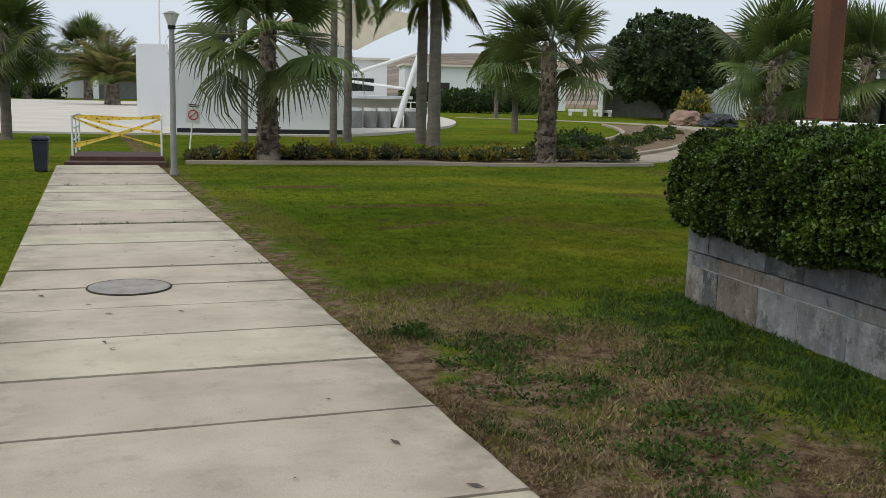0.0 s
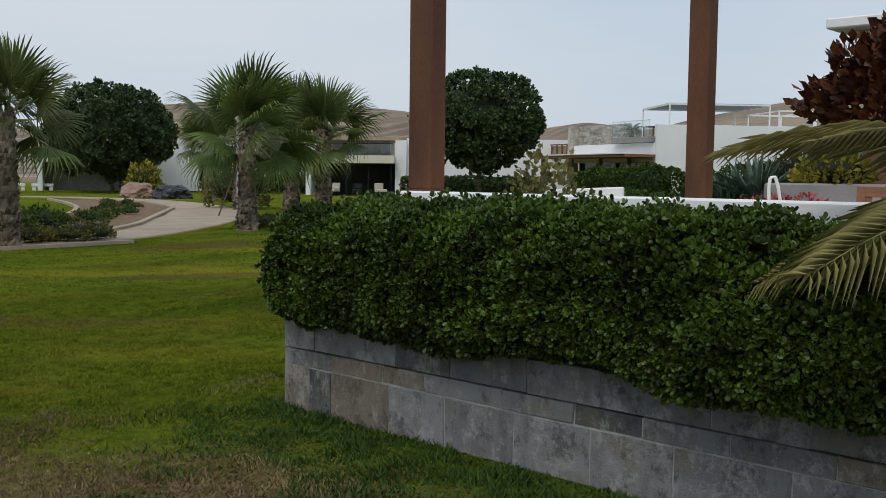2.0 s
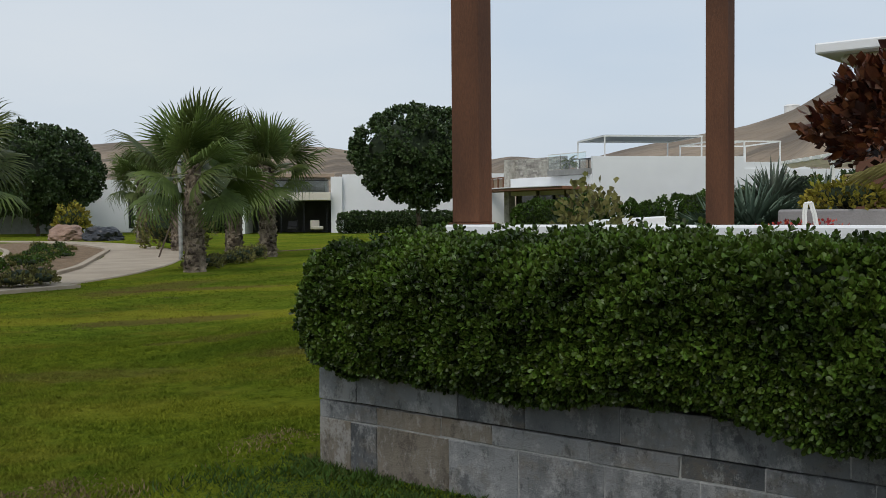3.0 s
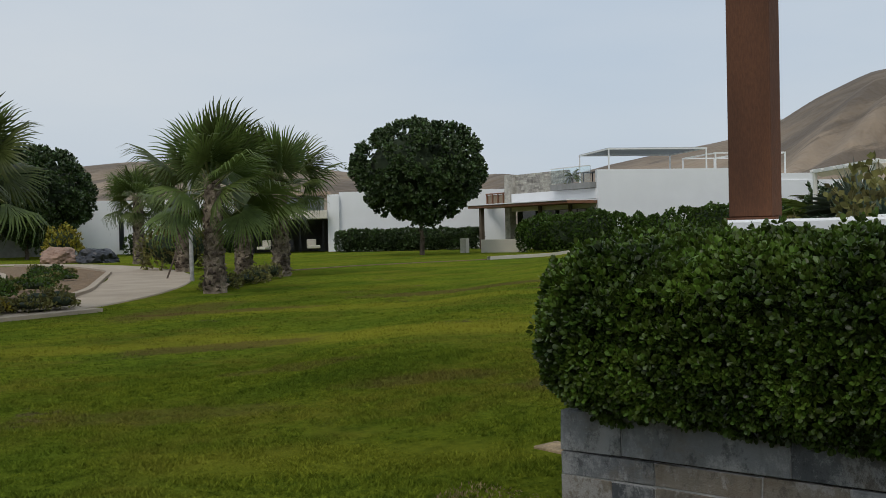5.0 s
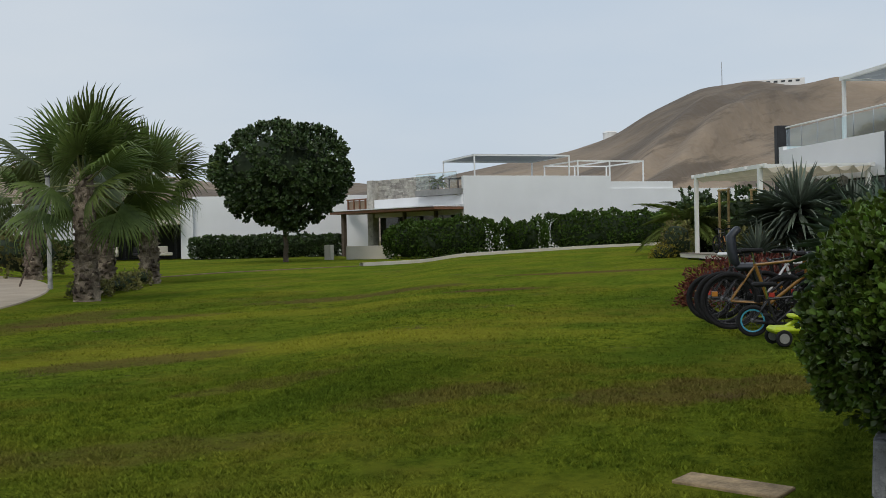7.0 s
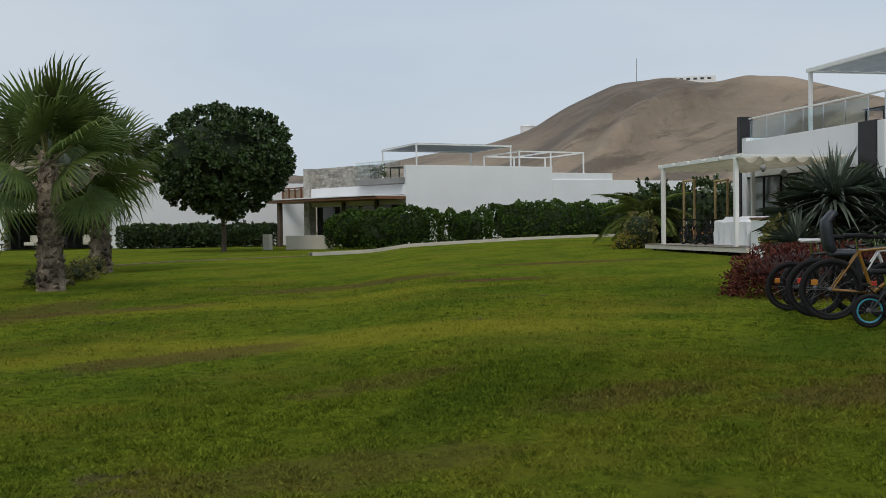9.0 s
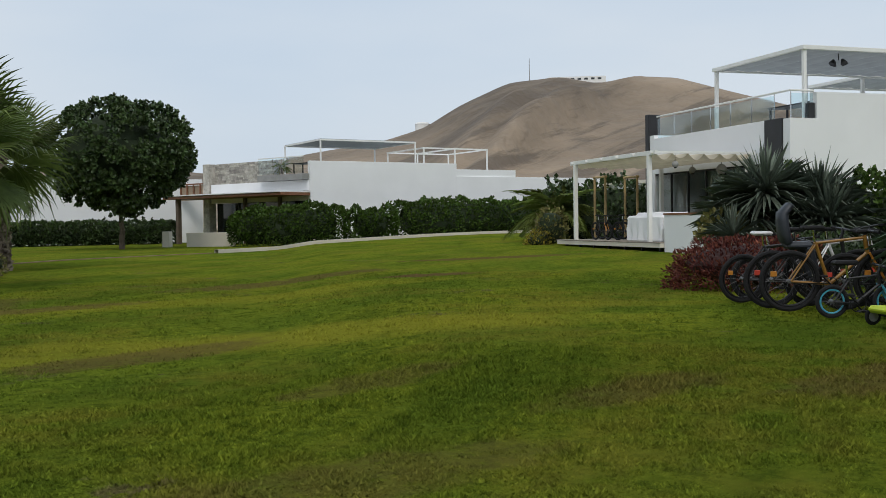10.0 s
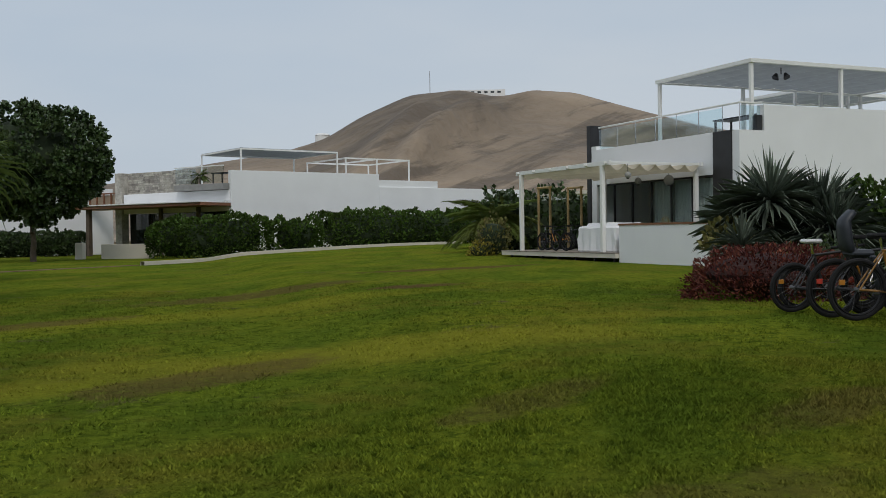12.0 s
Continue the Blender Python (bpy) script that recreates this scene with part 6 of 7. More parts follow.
def open_frame(name, m, us, ns, h, label, cloth):
    """A light steel canopy frame on a roof."""
    root = thing(name, label, "canopy frame", m)
    for u_ in us:
        for n_ in ns:
            part("post", boxm(u_ - .045, u_ + .045, n_ - .045, n_ + .045, 0, h), WHITEMETAL, root)
    for n_ in ns:
        part("beam", boxm(us[0] - .06, us[-1] + .06, n_ - .045, n_ + .045, h, h + 0.10), WHITEMETAL, root)
    for u_ in us:
        part("beam", boxm(u_ - .05, u_ + .05, ns[0] + .05, ns[-1] - .05, h + .002, h + 0.098), WHITEMETAL, root)
    if cloth:
        part("cloth", boxm(us[0], us[-1], ns[0], ns[-1], h + 0.105, h + 0.13), GREYCLOTH, root)


open_frame("roof_canopy", WX @ pose(1.0, 1.2, 4.35), (0.3, 7.6), (0.0, 6.3), 2.55, "white roof canopy frame with grey cloth", True)
open_frame("roof_canopy", WX @ pose(9.3, 1.2, 4.35), (0, 2.6, 5.4), (0.0, 5.5), 2.2, "white open roof canopy frame", False)
rt = thing("roof_table", "dark table and chair on the roof terrace", "table", WY @ pose(0.9, 1.6, 4.62))
part("top", boxm(-0.5, 0.5, -1.2, 0.6, 0.7, 0.76), DARKMETAL, rt)
for x, y in ((-0.4, -1.1), (0.4, -1.1), (-0.4, 0.5), (0.4, 0.5)):
    part("leg", boxm(x - .03, x + .03, y - .03, y + .03, 0, 0.7), DARKMETAL, rt)
bz = thing("glass_balustrade", "glass balustrade of the stone-wing terrace", "balustrade", WY @ pose(-0.42, 0.2, 4.62))
for k in range(3):
    part("pane", boxm(0, 0.02, k * 1.5, k * 1.5 + 1.45, 0.05, 1.1), GLASS, bz).visible_shadow = False
part("handrail", boxm(-0.02, 0.04, 0, 4.5, 1.1, 1.16), WHITEMETAL, bz)
plume_palm((WY @ Vector((0.4, 3.2, 4.62)))[:], 0.5, 0.06, 0.05, 0.35, 12, 71, "small potted palm on the roof terrace", low=-10, name="potted_palm")

# ---- white houses farther off ----
SX = Matrix(((0.669, 0.743, 0, 59.2), (-0.743, 0.669, 0, 62.45), (0, 0, 1, -0.05), (0, 0, 0, 1)))
h3 = thing("white_house", "white house with a dark open terrace", "house", SX)
part("wall", boxm(0.12, 14, 0, 0.4, 0, 4.85, 0.01), WHITE, h3)
part("pier", boxm(-0.82, 0.12, -0.5, 0.4, 0, 4.65, 0.01), WHITE, h3)
part("roof", boxm(-8, 14, 0.4, 9, 2.7, 3.3), OFFWHITE, h3)
part("eave", boxm(-8.2, -0.82, -1.6, 0.4, 2.7, 3.35, 0.02), OFFWHITE, h3, "cream eave band")
part("back_wall", boxm(-8, -0.1, 3.5, 3.8, 0, 2.7), DARK, h3, "back wall, the unlit interior painted dark")
part("side_wall", boxm(-8.2, -7.8, -1.4, 3.8, 0, 2.7), WHITE, h3)
# grey on the upper room: shade below its roof put into the colour
part("upper_wall", boxm(-8, -1.5, 3.0, 8, 3.3, 4.7), POLEGREY, h3, "upper room wall, its shade painted as grey")
part("upper_roof", boxm(-8.4, -0.6, 0.6, 8, 4.7, 4.95), PALEHOUSE, h3, "tan flat roof")
for k in range(4):
    part("mullion", boxm(-7 + k * 1.9, -6.9 + k * 1.9, 0.4, 0.5, 0, 2.7), DARKMETAL, h3)
bt = thing("glass_balustrade", "glass balcony balustrade of the far house", "balustrade", SX @ pose(-7.8, -1.4, 3.35))
for k in range(4):
    part("pane", boxm(k * 1.7, k * 1.7 + 1.65, 0, 0.02, 0, 0.95), GLASS, bt).visible_shadow = False
part("handrail", boxm(0, 6.8, -0.02, 0.04, 0.95, 1.02), DARKMETAL, bt)
for k in range(3):
    c = thing("lounge_chair", "pale lounge chair on the dark terrace", "chair", SX @ pose(-6.0 + k * 2.0, -0.6, 0.05, 0, 0, 60 + 30 * k), group="terrace chairs")
    part("seat", boxm(-0.45, 0.45, -0.4, 0.4, 0.25, 0.5, 0.05), OFFWHITE if k != 1 else DARKMETAL, c)
    part("backrest", boxm(0.3, 0.5, -0.4, 0.4, 0.5, 1.0, 0.05), OFFWHITE if k != 1 else DARKMETAL, c)
    for x in (-0.4, 0.4):
        for y in (-0.35, 0.35):
            part("leg", boxm(x - .03, x + .03, y - .03, y + .03, 0, 0.25), DARKMETAL, c)

FX = Matrix(((0.866, 0.5, 0, 47.67), (-0.5, 0.866, 0, 84.65), (0, 0, 1, 0), (0, 0, 0, 1)))
h4 = thing("white_house", "white house with narrow windows behind the hedge", "house", FX)
part("wall", boxm(0, 19, 0, 0.4, 0, 4.75, 0.01), WHITE, h4)
part("roof", boxm(-8, 19, 0.4, 10, 4.3, 4.6), WHITE, h4)
part("shelter_roof", boxm(-8.8, 0, -2.2, 0.4, 2.5, 3.5, 0.02), WHITE, h4, "deep white shelter roof")
part("shelter_wall", boxm(-8.8, -8.4, -2.2, 0.4, 0, 2.5), WHITE, h4)
# back wall in grey: the shelter's shade painted on
part("back_wall", boxm(-8.4, 0, 0.2, 0.4, 0, 2.5), POLEGREY, h4, "shelter back wall, its shade painted as grey")
for k, (u0, w) in enumerate(((5.0, 0.35), (7.5, 0.25), (8.6, 0.85), (12.5, 0.3), (15.5, 0.5))):
    win = part("window", boxm(u0, u0 + w, -0.06, 0.0, 0.4, 3.15), GLASSDARK, h4, "tall dark slit window")
    part("frame", boxm(u0 - 0.06, u0, -0.08, 0.0, 0.35, 3.2), DARKMETAL, win)
far = [((12, 112), 24, 8, 5.2, 12), ((38, 118), 20, 8, 5.0, 8), ((-34, 152), 26, 8, 5.4, 3), ((-68, 148), 30, 8, 5.8, -4), ((84, 14), 20, 8, 4.0, -54)]
for k, ((x, y), w, d, h, rot) in enumerate(far):
    hs = thing("white_house", "distant low white house", "house", pose(x, y, 0, 0, 0, -rot), group="distant white houses")
    part("wall", boxm(-w / 2, w / 2, 0, d, 0, h, 0.02), WHITE, hs)
    part("roof", boxm(-w / 2 - 0.3, w / 2 + 0.3, -0.4, d + 0.3, h, h + 0.25), OFFWHITE, hs)
    for j in range(3):
        u0 = -w / 2 + w * (j + 0.4) / 3
        win = part("window", boxm(u0, u0 + w * 0.14, -0.05, 0.0, h * 0.35, h * 0.62), GLASSDARK, hs)
        part("sill", boxm(u0 - 0.1, u0 + w * 0.14 + 0.1, -0.12, 0, h * 0.33, h * 0.35), WHITE, win)

# small white house with a dark porch behind the plaza
px_ = thing("porch_house", "white house with a dark flat porch roof", "house", pose(-10.5, 146, 0) @ Matrix.Scale(1.45, 4))
part("wall", boxm(-14, 1.0, 0, 6, 0, 4.0), WHITE, px_)
part("porch_roof", boxm(-3.5, 9, -2.5, 6, 3.7, 4.0, 0.02), BARK, px_, "dark flat porch roof")
part("porch_wall", boxm(1.0, 9, 0.5, 6, 0, 3.7), POLEGREY, px_)
part("pier", boxm(1.0, 1.6, -2.3, -1.7, 0, 3.7), WHITE, px_)
fp = thing("flagpole", "tall thin white steel flagpole", "flagpole", pose(-0.3, 60, 0))
part("pole", tubem((0, 0, 0), (0, 0, 10), 0.07, 0.04, 8), WHITEMETAL, fp)

# on the hill top
tk = thing("water_tank", "white water tank on the hillside", "tank", pose(406, 149, 40.5))
part("body", tubem((0, 0, -3), (0, 0, 2.6), 3.1, 3.1, 16), WHITEMETAL, tk)
part("roof", tubem((0, 0, 2.6), (0, 0, 3.3), 3.3, 2.6, 16), WHITEMETAL, tk)
tn = thing("hilltop_building", "low white building strip on the hill crest", "building", pose(421, 85, 60.0, 0, 0, -80))
part("wall", boxm(-12, 12, -1, 1, -4, 1.6), WHITEMETAL, tn)
for k in range(8):
    part("window", boxm(-11 + k * 2.8, -9.5 + k * 2.8, -1.1, -1.0, 0.2, 1.0), GLASSDARK, tn)
ms = thing("radio_mast", "thin radio mast on the hill", "mast", pose(419, 105, 57.5))
part("mast", tubem((0, 0, -4), (0, 0, 13), 0.22, 0.10, 6), POLEGREY, ms)

# hedges at the houses
hedge("hedge_house", [(54.9, 41.0), (55.4, 38.4), (57.2, 36.0)], 1.0, -0.1, 2.15, 11000, 0.17, 81, "dense green shrubs before the long white house", HEDGEFAR, follow=True, wob=0.30, power=2.3)
hedge("hedge_far", [(58.6, 35.0), (60, 33.7)], 0.9, -0.1, 1.95, 5200, 0.17, 82, "rounded green shrub before the wall", HEDGEFAR, follow=True, wob=0.3, power=2.2)
hedge("hedge_wall", [(61.8, 33.0), (68.0, 28.6), (74, 24.0), (77, 21.8)], 1.0, -0.1, 2.3, 22000, 0.17, 83, "long clipped green hedge before the white wall", HEDGEFAR, follow=True, wob=0.25)
hedge("hedge_low", [(57.2, 60.2), (60.8, 56.6), (64.5, 52.3)], 0.6, -0.1, 1.6, 8000, 0.22, 84, "low dark hedge along the white wall", TREELEAF, wob=0.12)
hedge("hedge_left", [(50.5, 78.5), (55, 75.5), (60, 72)], 0.6, -0.1, 1.5, 3000, 0.24, 85, "low clipped hedge before the white house", HEDGEFAR, wob=0.12)
hedge("hedge_plaza", [(23, 97), (30, 95), (36, 92)], 0.9, -0.1, 2.2, 4000, 0.30, 86, "clipped green hedge beyond the lawn", HEDGEFAR, wob=0.15)
hedge("hedge_plaza_left", [(-60, 131), (-32, 132), (-12, 132)], 0.8, -0.1, 1.7, 5000, 0.34, 87, "low clipped hedge beyond the plaza", HEDGEFAR, wob=0.15)
hedge("hedge_behind_deck", [(46.2, 15.2), (46.4, 19.8)], 0.9, -0.1, 2.9, 3500, 0.24, 90, "tall dark green hedge behind the deck", TREELEAF, wob=0.35)
plume_palm((45.2, 19.6), 1.1, 0.16, 0.14, 1.0, 18, 76, "green feather palm behind the pergola", low=-10)
hedge("hedge_shrubs", [(19.6, 8.2), (20.6, 10.0)], 0.8, 0.0, 1.85, 6000, 0.11, 89, "green shrubs between the sword plants and the block wall", HEDGEFAR, wob=0.3)
bush("shrub", (29.5, 44.5, 0), (1.6, 1.6, 1.0), 900, 0.25, 91, "loose yellow-green shrub behind the palms", OLIVELEAF)
plume_palm((51.6, 20.4), 1.0, 0.3, 0.25, 1.15, 20, 72, "low green feather palm beside the deck", low=-10)
plume_palm((33.7, 12.3), 0.3, 0.1, 0.08, 0.65, 12, 73, "small yellowing feather palm by the terrace wall", low=0, set_=PLUMES_STIFF)
plume_palm((33.2, 11.2), 0.3, 0.1, 0.08, 0.45, 10, 74, "small yellowing feather palm by the terrace wall", low=0, set_=PLUMES_STIFF)
bush("shrub", (40.9, 19.6, 0.1), (0.55, 0.55, 0.38), 500, 0.12, 92, "small yellow-green shrub by the deck", YELLOWLEAF)
bush("shrub", (41.4, 19.2, 0.1), (0.7, 0.7, 0.85), 600, 0.16, 93, "olive shrub at the corner of the deck", OLIVELEAF)

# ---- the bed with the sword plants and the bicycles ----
# core in a very dark red: the shrub's inner shade painted in
bush("red_shrub", (16.95, 10.95, 0.10), (1.0, 1.25, 0.42), 7500, 0.075, 95, "low mounded shrub of deep red foliage", REDLEAF, lumpy=0.16, wide=0.2, jitter=0.5, core_mat=material("red_core_shade", (0.035, 0.012, 0.010), 0.9, 0.4, 6, 0.5, 30))
blade_clump("yucca", (19.3, 10.55, 0.12), 260, 1.05, 0.032, 96, "tall dark green sword-leaf plant of several heads", YUCCA, heads=((-0.2, 0.15, 1.55), (0.15, -0.75, 1.35), (-0.3, -0.9, 1.0), (0.2, 0.5, 1.2)))
blade_clump("yucca", (18.35, 11.25, 0.12), 150, 0.7, 0.026, 97, "smaller dark rosette of sword leaves", YUCCA, heads=((0, 0, 0.78),))
bush("shrub", (18.9, 11.45, 0.8), (0.4, 0.4, 0.3), 260, 0.13, 98, "sparse yellow-orange leafed shrub", OLIVELEAF, core=False)
bush("shrub", (18.0, 10.3, 0.12), (0.6, 1.2, 0.32), 1800, 0.09, 201, "low olive undergrowth below the sword plants", OLIVELEAF, lumpy=0.4)
bush("shrub", (17.7, 9.7, 0.12), (0.5, 0.7, 0.42), 1500, 0.08, 202, "dark green shrub behind the bicycles", TREELEAF, lumpy=0.4)
sw = thing("wall_block", "grey block garden wall behind the bicycles", "stone wall", pose(17.5, 7.65, 0.1), kind="structure")
part("core", boxm(0.02, 2.0, -0.35, 0.88, -0.1, 1.72), MORTAR, sw)
rb = random.Random(5)
for i in range(6):
    y = -0.35
    while y < 0.9:
        w = rb.uniform(0.3, 0.6)
        part("stone_block", boxm(-0.03 - rb.uniform(0, .015), 0.05, y + .005, min(y + w, 0.9) - .005, -0.02 + i * 0.29, 0.265 + i * 0.29, 0.008), BLOCK, sw)
        y += w
bush("shrub", (18.0, 8.0, 1.8), (0.5, 0.5, 0.16), 300, 0.1, 99, "yellow flowers on top of the block wall", YELLOWLEAF, core=False)


SPOKE = material("dull_steel", (0.16, 0.16, 0.165), 0.45, 0.1, 5, 0, 60, metal=0.7)


def bicycle(m, r, frame_mat, label, base=1.02, tyre=0.028, seat=True, accents=None, rim_mat=None, reflector=True, saddle_mat=None, bar=0.10):
    """A bicycle along +x with the rear wheel at x=0."""
    root = thing("bicycle", label, "bicycle", m, group="parked bicycles")
    for x in (0, base):
        wh = part("wheel", ring(bmesh.new(), (x, 0, r), r - tyre, tyre, None, 32, 8), RUBBER, root, "black tyre")
        part("rim", ring(bmesh.new(), (x, 0, r), r - 2.4 * tyre, tyre * 0.45, None, 28, 5), rim_mat or DARKMETAL, wh)
        bm = bmesh.new()
        for k in range(14):
            a = 2 * math.pi * k / 14
            tube(bm, (x + 0.02 * math.cos(a), 0.03 * (-1) ** k, r + 0.02 * math.sin(a)), (x + (r - 2.4 * tyre) * math.cos(a), 0, r + (r - 2.4 * tyre) * math.sin(a)), 0.0016, None, 4)
        tube(bm, (x, -0.05, r), (x, 0.05, r), 0.022, None, 8)
        part("spokes", bm, SPOKE, wh)
        if reflector:
            part("reflector", boxm(x - r * 0.62, x - r * 0.42, -0.012, 0.012, r * 1.15, r * 1.32, 0.004), accents or SIGNRED, wh, "orange reflector")
    k = base / 1.02
    bb, st_, hd, hd2 = Vector((0.43 * k, 0, r * 0.88)), Vector((0.27 * k, 0, r + 0.42 * k)), Vector((0.80 * k, 0, r + 0.46 * k)), Vector((0.84 * k, 0, r + 0.30 * k))
    for name, a, b, rad in (("down_tube", bb, hd2, 0.021), ("top_tube", st_ * 0.97 + bb * 0.03, hd, 0.016), ("seat_tube", bb, st_, 0.02), ("head_tube", hd2 - Vector((0, 0, 0.02)), hd + Vector((0, 0, 0.03)), 0.024)):
        part(name, tubem(a, b, rad * k ** 0.5, None, 10), frame_mat, root)
    for s in (-0.05, 0.05):
        part("chain_stay", tubem(bb + Vector((0, s, 0)), (0, s, r), 0.011), frame_mat, root)
        part("seat_stay", tubem(st_ + Vector((0, s * .5, -0.03)), (0, s, r), 0.010), frame_mat, root)
    bm = bmesh.new()
    for s in (-0.055, 0.055):
        tube(bm, hd2 + Vector((0.0, s, 0)), (base, s, r), 0.014)
    part("fork", bm, DARKMETAL if not accents else accents, root)
    rise = bar
    bar = part("handlebar", tubem(hd + Vector((0.03, -0.31 * k, rise)), hd + Vector((0.03, 0.31 * k, rise)), 0.014), DARKMETAL, root)
    part("stem", tubem(hd, hd + Vector((0.03, 0, rise + 0.01)), 0.018), DARKMETAL, bar)
    for s in (-1, 1):
        part("grip", tubem(hd + Vector((0.03, s * 0.31 * k, rise)), hd + Vector((0.03, s * 0.20 * k, rise)), 0.019), RUBBER, bar)
    if seat:
        part("seat_post", tubem(st_, st_ + Vector((-0.02, 0, 0.14)), 0.013), CHROME, root)
        bm = boxm(-0.15, 0.13, -0.07, 0.07, 0, 0.05, 0.02)
        for v in bm.verts:
            if v.co.x > 0:
                v.co.y *= 0.4
        part("saddle", bm, saddle_mat or RUBBER, root, at=Matrix.Translation(st_ + Vector((-0.02, 0, 0.14))))
    crank = part("crank", ring(bmesh.new(), (0, 0, 0), 0.085, 0.006, pose(bb.x, -0.06, bb.z), 20, 4), DARKMETAL, root)
    for s in (-1, 1):
        bm = tubem(bb + Vector((0, s * 0.07, 0)), bb + Vector((s * 0.12, s * 0.08, -s * 0.11)), 0.009)
        box(bm, bb.x + s * .12 - .04, bb.x + s * .12 + .04, bb.y + s * .13 - .04, bb.y + s * .13 + .04, bb.z - s * .11 - .01, bb.z - s * .11 + .01)
        part("pedal", bm, RUBBER, crank)
    part("chain", boxm(0.02, bb.x, -0.062, -0.056, r - 0.03, r - 0.02), DARKMETAL, root)
    return root


GOLD = material("golden_paint", (0.24, 0.12, 0.022), 0.35, 0.08, 6, 0, 30, coat=0.4)
ORANGE = material("orange_paint", (0.50, 0.20, 0.03), 0.35, 0.08, 6, 0, 30, coat=0.4)
WHITEPAINT = material("white_bike_paint", (0.62, 0.62, 0.62), 0.3, 0.05, 6, 0, 30, coat=0.4)
BLUEPAINT = material("sky_blue_plastic", (0.08, 0.38, 0.52), 0.4, 0.08, 6, 0, 30)
LIME = material("lime_plastic", (0.42, 0.52, 0.02), 0.45, 0.08, 6, 0, 30)
DARKBLUE = material("slate_plastic", (0.022, 0.027, 0.035), 0.5, 0.15, 5, 0.1, 40)


def spot(x, y, turn, lean=0):
    return pose(x, y, gh(x, y), lean, 0, turn)


bicycle(spot(13.9, 11.02, -66, 5), 0.32, BLACKSTONE, "black bicycle with a white saddle parked on the lawn", accents=ORANGE, tyre=0.028, saddle_mat=WHITEPAINT, bar=0.02)
bicycle(spot(14.2, 10.9, -60, -4), 0.30, DARKMETAL, "dark bicycle parked on the lawn", tyre=0.03, bar=0.06, reflector=False)
bicycle(spot(13.1, 10.66, -70, 4), 0.355, BLACKSTONE, "black bicycle with a child seat parked on the lawn", base=1.06, tyre=0.029, bar=0.12)
bicycle(spot(12.7, 10.47, -72, 3), 0.36, GOLD, "mountain bicycle with a yellow-orange frame and black wheels", base=1.10, tyre=0.029, bar=0.08, accents=ORANGE, reflector=True)
bicycle(spot(13.5, 10.2, -64, -6), 0.35, WHITEPAINT, "white mountain bicycle with dark wheels", base=1.06, tyre=0.028, bar=0.15)
bicycle(spot(13.0, 9.85, -80, 6), 0.34, DARKMETAL, "black bicycle leaning among the others", base=1.04, tyre=0.028, bar=0.04)
bicycle(spot(11.95, 10.05, -72, 4), 0.185, BLACKSTONE, "small dark child's bicycle with pale blue rims", base=0.62, tyre=0.024, rim_mat=BLUEPAINT, reflector=False, accents=BLUEPAINT, bar=0.10)
cs = thing("child_seat", "dark slate child bicycle seat with a tall back", "child seat", spot(13.1, 10.66, -70, 4) @ pose(0.26, 0, 0.72))
bm = boxm(-0.12, 0.20, -0.12, 0.12, 0, 0.09, 0.035)
part("seat", bm, DARKBLUE, cs)
bm = boxm(-0.15, -0.04, -0.13, 0.13, 0.05, 0.56, 0.04)
bmesh.ops.subdivide_edges(bm, edges=[e for e in bm.edges if abs(e.verts[0].co.z - e.verts[1].co.z) > 0.2], cuts=4)
for v in bm.verts:
    k = (v.co.z - 0.05) / 0.5
    v.co.y *= 1.0 - 0.45 * k * k
    v.co.x += -0.05 * k + (0.07 if k > 0.85 else 0) - 0.03 * math.sin(k * 3)
part("backrest", bm, DARKBLUE, cs, smooth=True)
for s in (-1, 1):
    bm = boxm(0.10, 0.19, s * 0.13 - 0.03, s * 0.13 + 0.03, -0.38, 0.03, 0.02)
    for v in bm.verts:
        if v.co.z < -0.1:
            v.co.x += 0.10
    part("leg_guard", bm, DARKBLUE, cs)
    part("foot_cup", boxm(0.18, 0.34, s * 0.13 - 0.04, s * 0.13 + 0.04, -0.44, -0.38, 0.015), POLEGREY, cs)
trk = thing("tricycle", "lime green plastic child's tricycle", "tricycle", spot(11.2, 9.5, -60) @ Matrix.Scale(0.9, 4))
part("tray", boxm(-0.25, 0.10, -0.16, 0.16, 0.15, 0.23, 0.03), LIME, trk, "lime rear tray")
part("frame", tubem((-0.1, 0, 0.20), (0.35, 0, 0.45), 0.025), LIME, trk)
part("head", tubem((0.38, 0, 0.14), (0.33, 0, 0.68), 0.022), LIME, trk)
part("handlebar", tubem((0.33, -0.17, 0.68), (0.33, 0.17, 0.68), 0.016), RUBBER, trk)
bm = bmesh.new()
ring(bm, (0, 0, 0), 0.10, 0.028, pose(0.33, 0, 0.58, 0, 0, 60), 18, 6)
part("hoop", bm, LIME, trk)
part("seat", boxm(-0.02, 0.2, -0.11, 0.11, 0.32, 0.37, 0.02), LIME, trk)
for x, y, r in ((-0.15, -0.19, 0.10), (-0.15, 0.19, 0.10), (0.39, 0, 0.14)):
    wh = part("wheel", ring(bmesh.new(), (x, y, r), r - .025, 0.025, None, 20, 6), RUBBER, trk)
    part("hub", tubem((x, y - .02, r), (x, y + .02, r), r - 0.04, None, 12), POLEGREY, wh)

for k, (u_, n_) in enumerate(((7.0, 3.5), (5.4, 3.4), (7.6, 2.9))):
    bicycle(HX @ pose(u_, n_, 0.335, 0, 0, 180 + 12 * k), 0.34, DARKMETAL, "dark bicycle parked on the deck", accents=ORANGE)

# pale slab in the lawn by the planter
sl = thing("inspection_slab", "pale concrete slab set in the lawn", "slab", pose(5.62, 8.86, -0.004, 0, 0, 79))
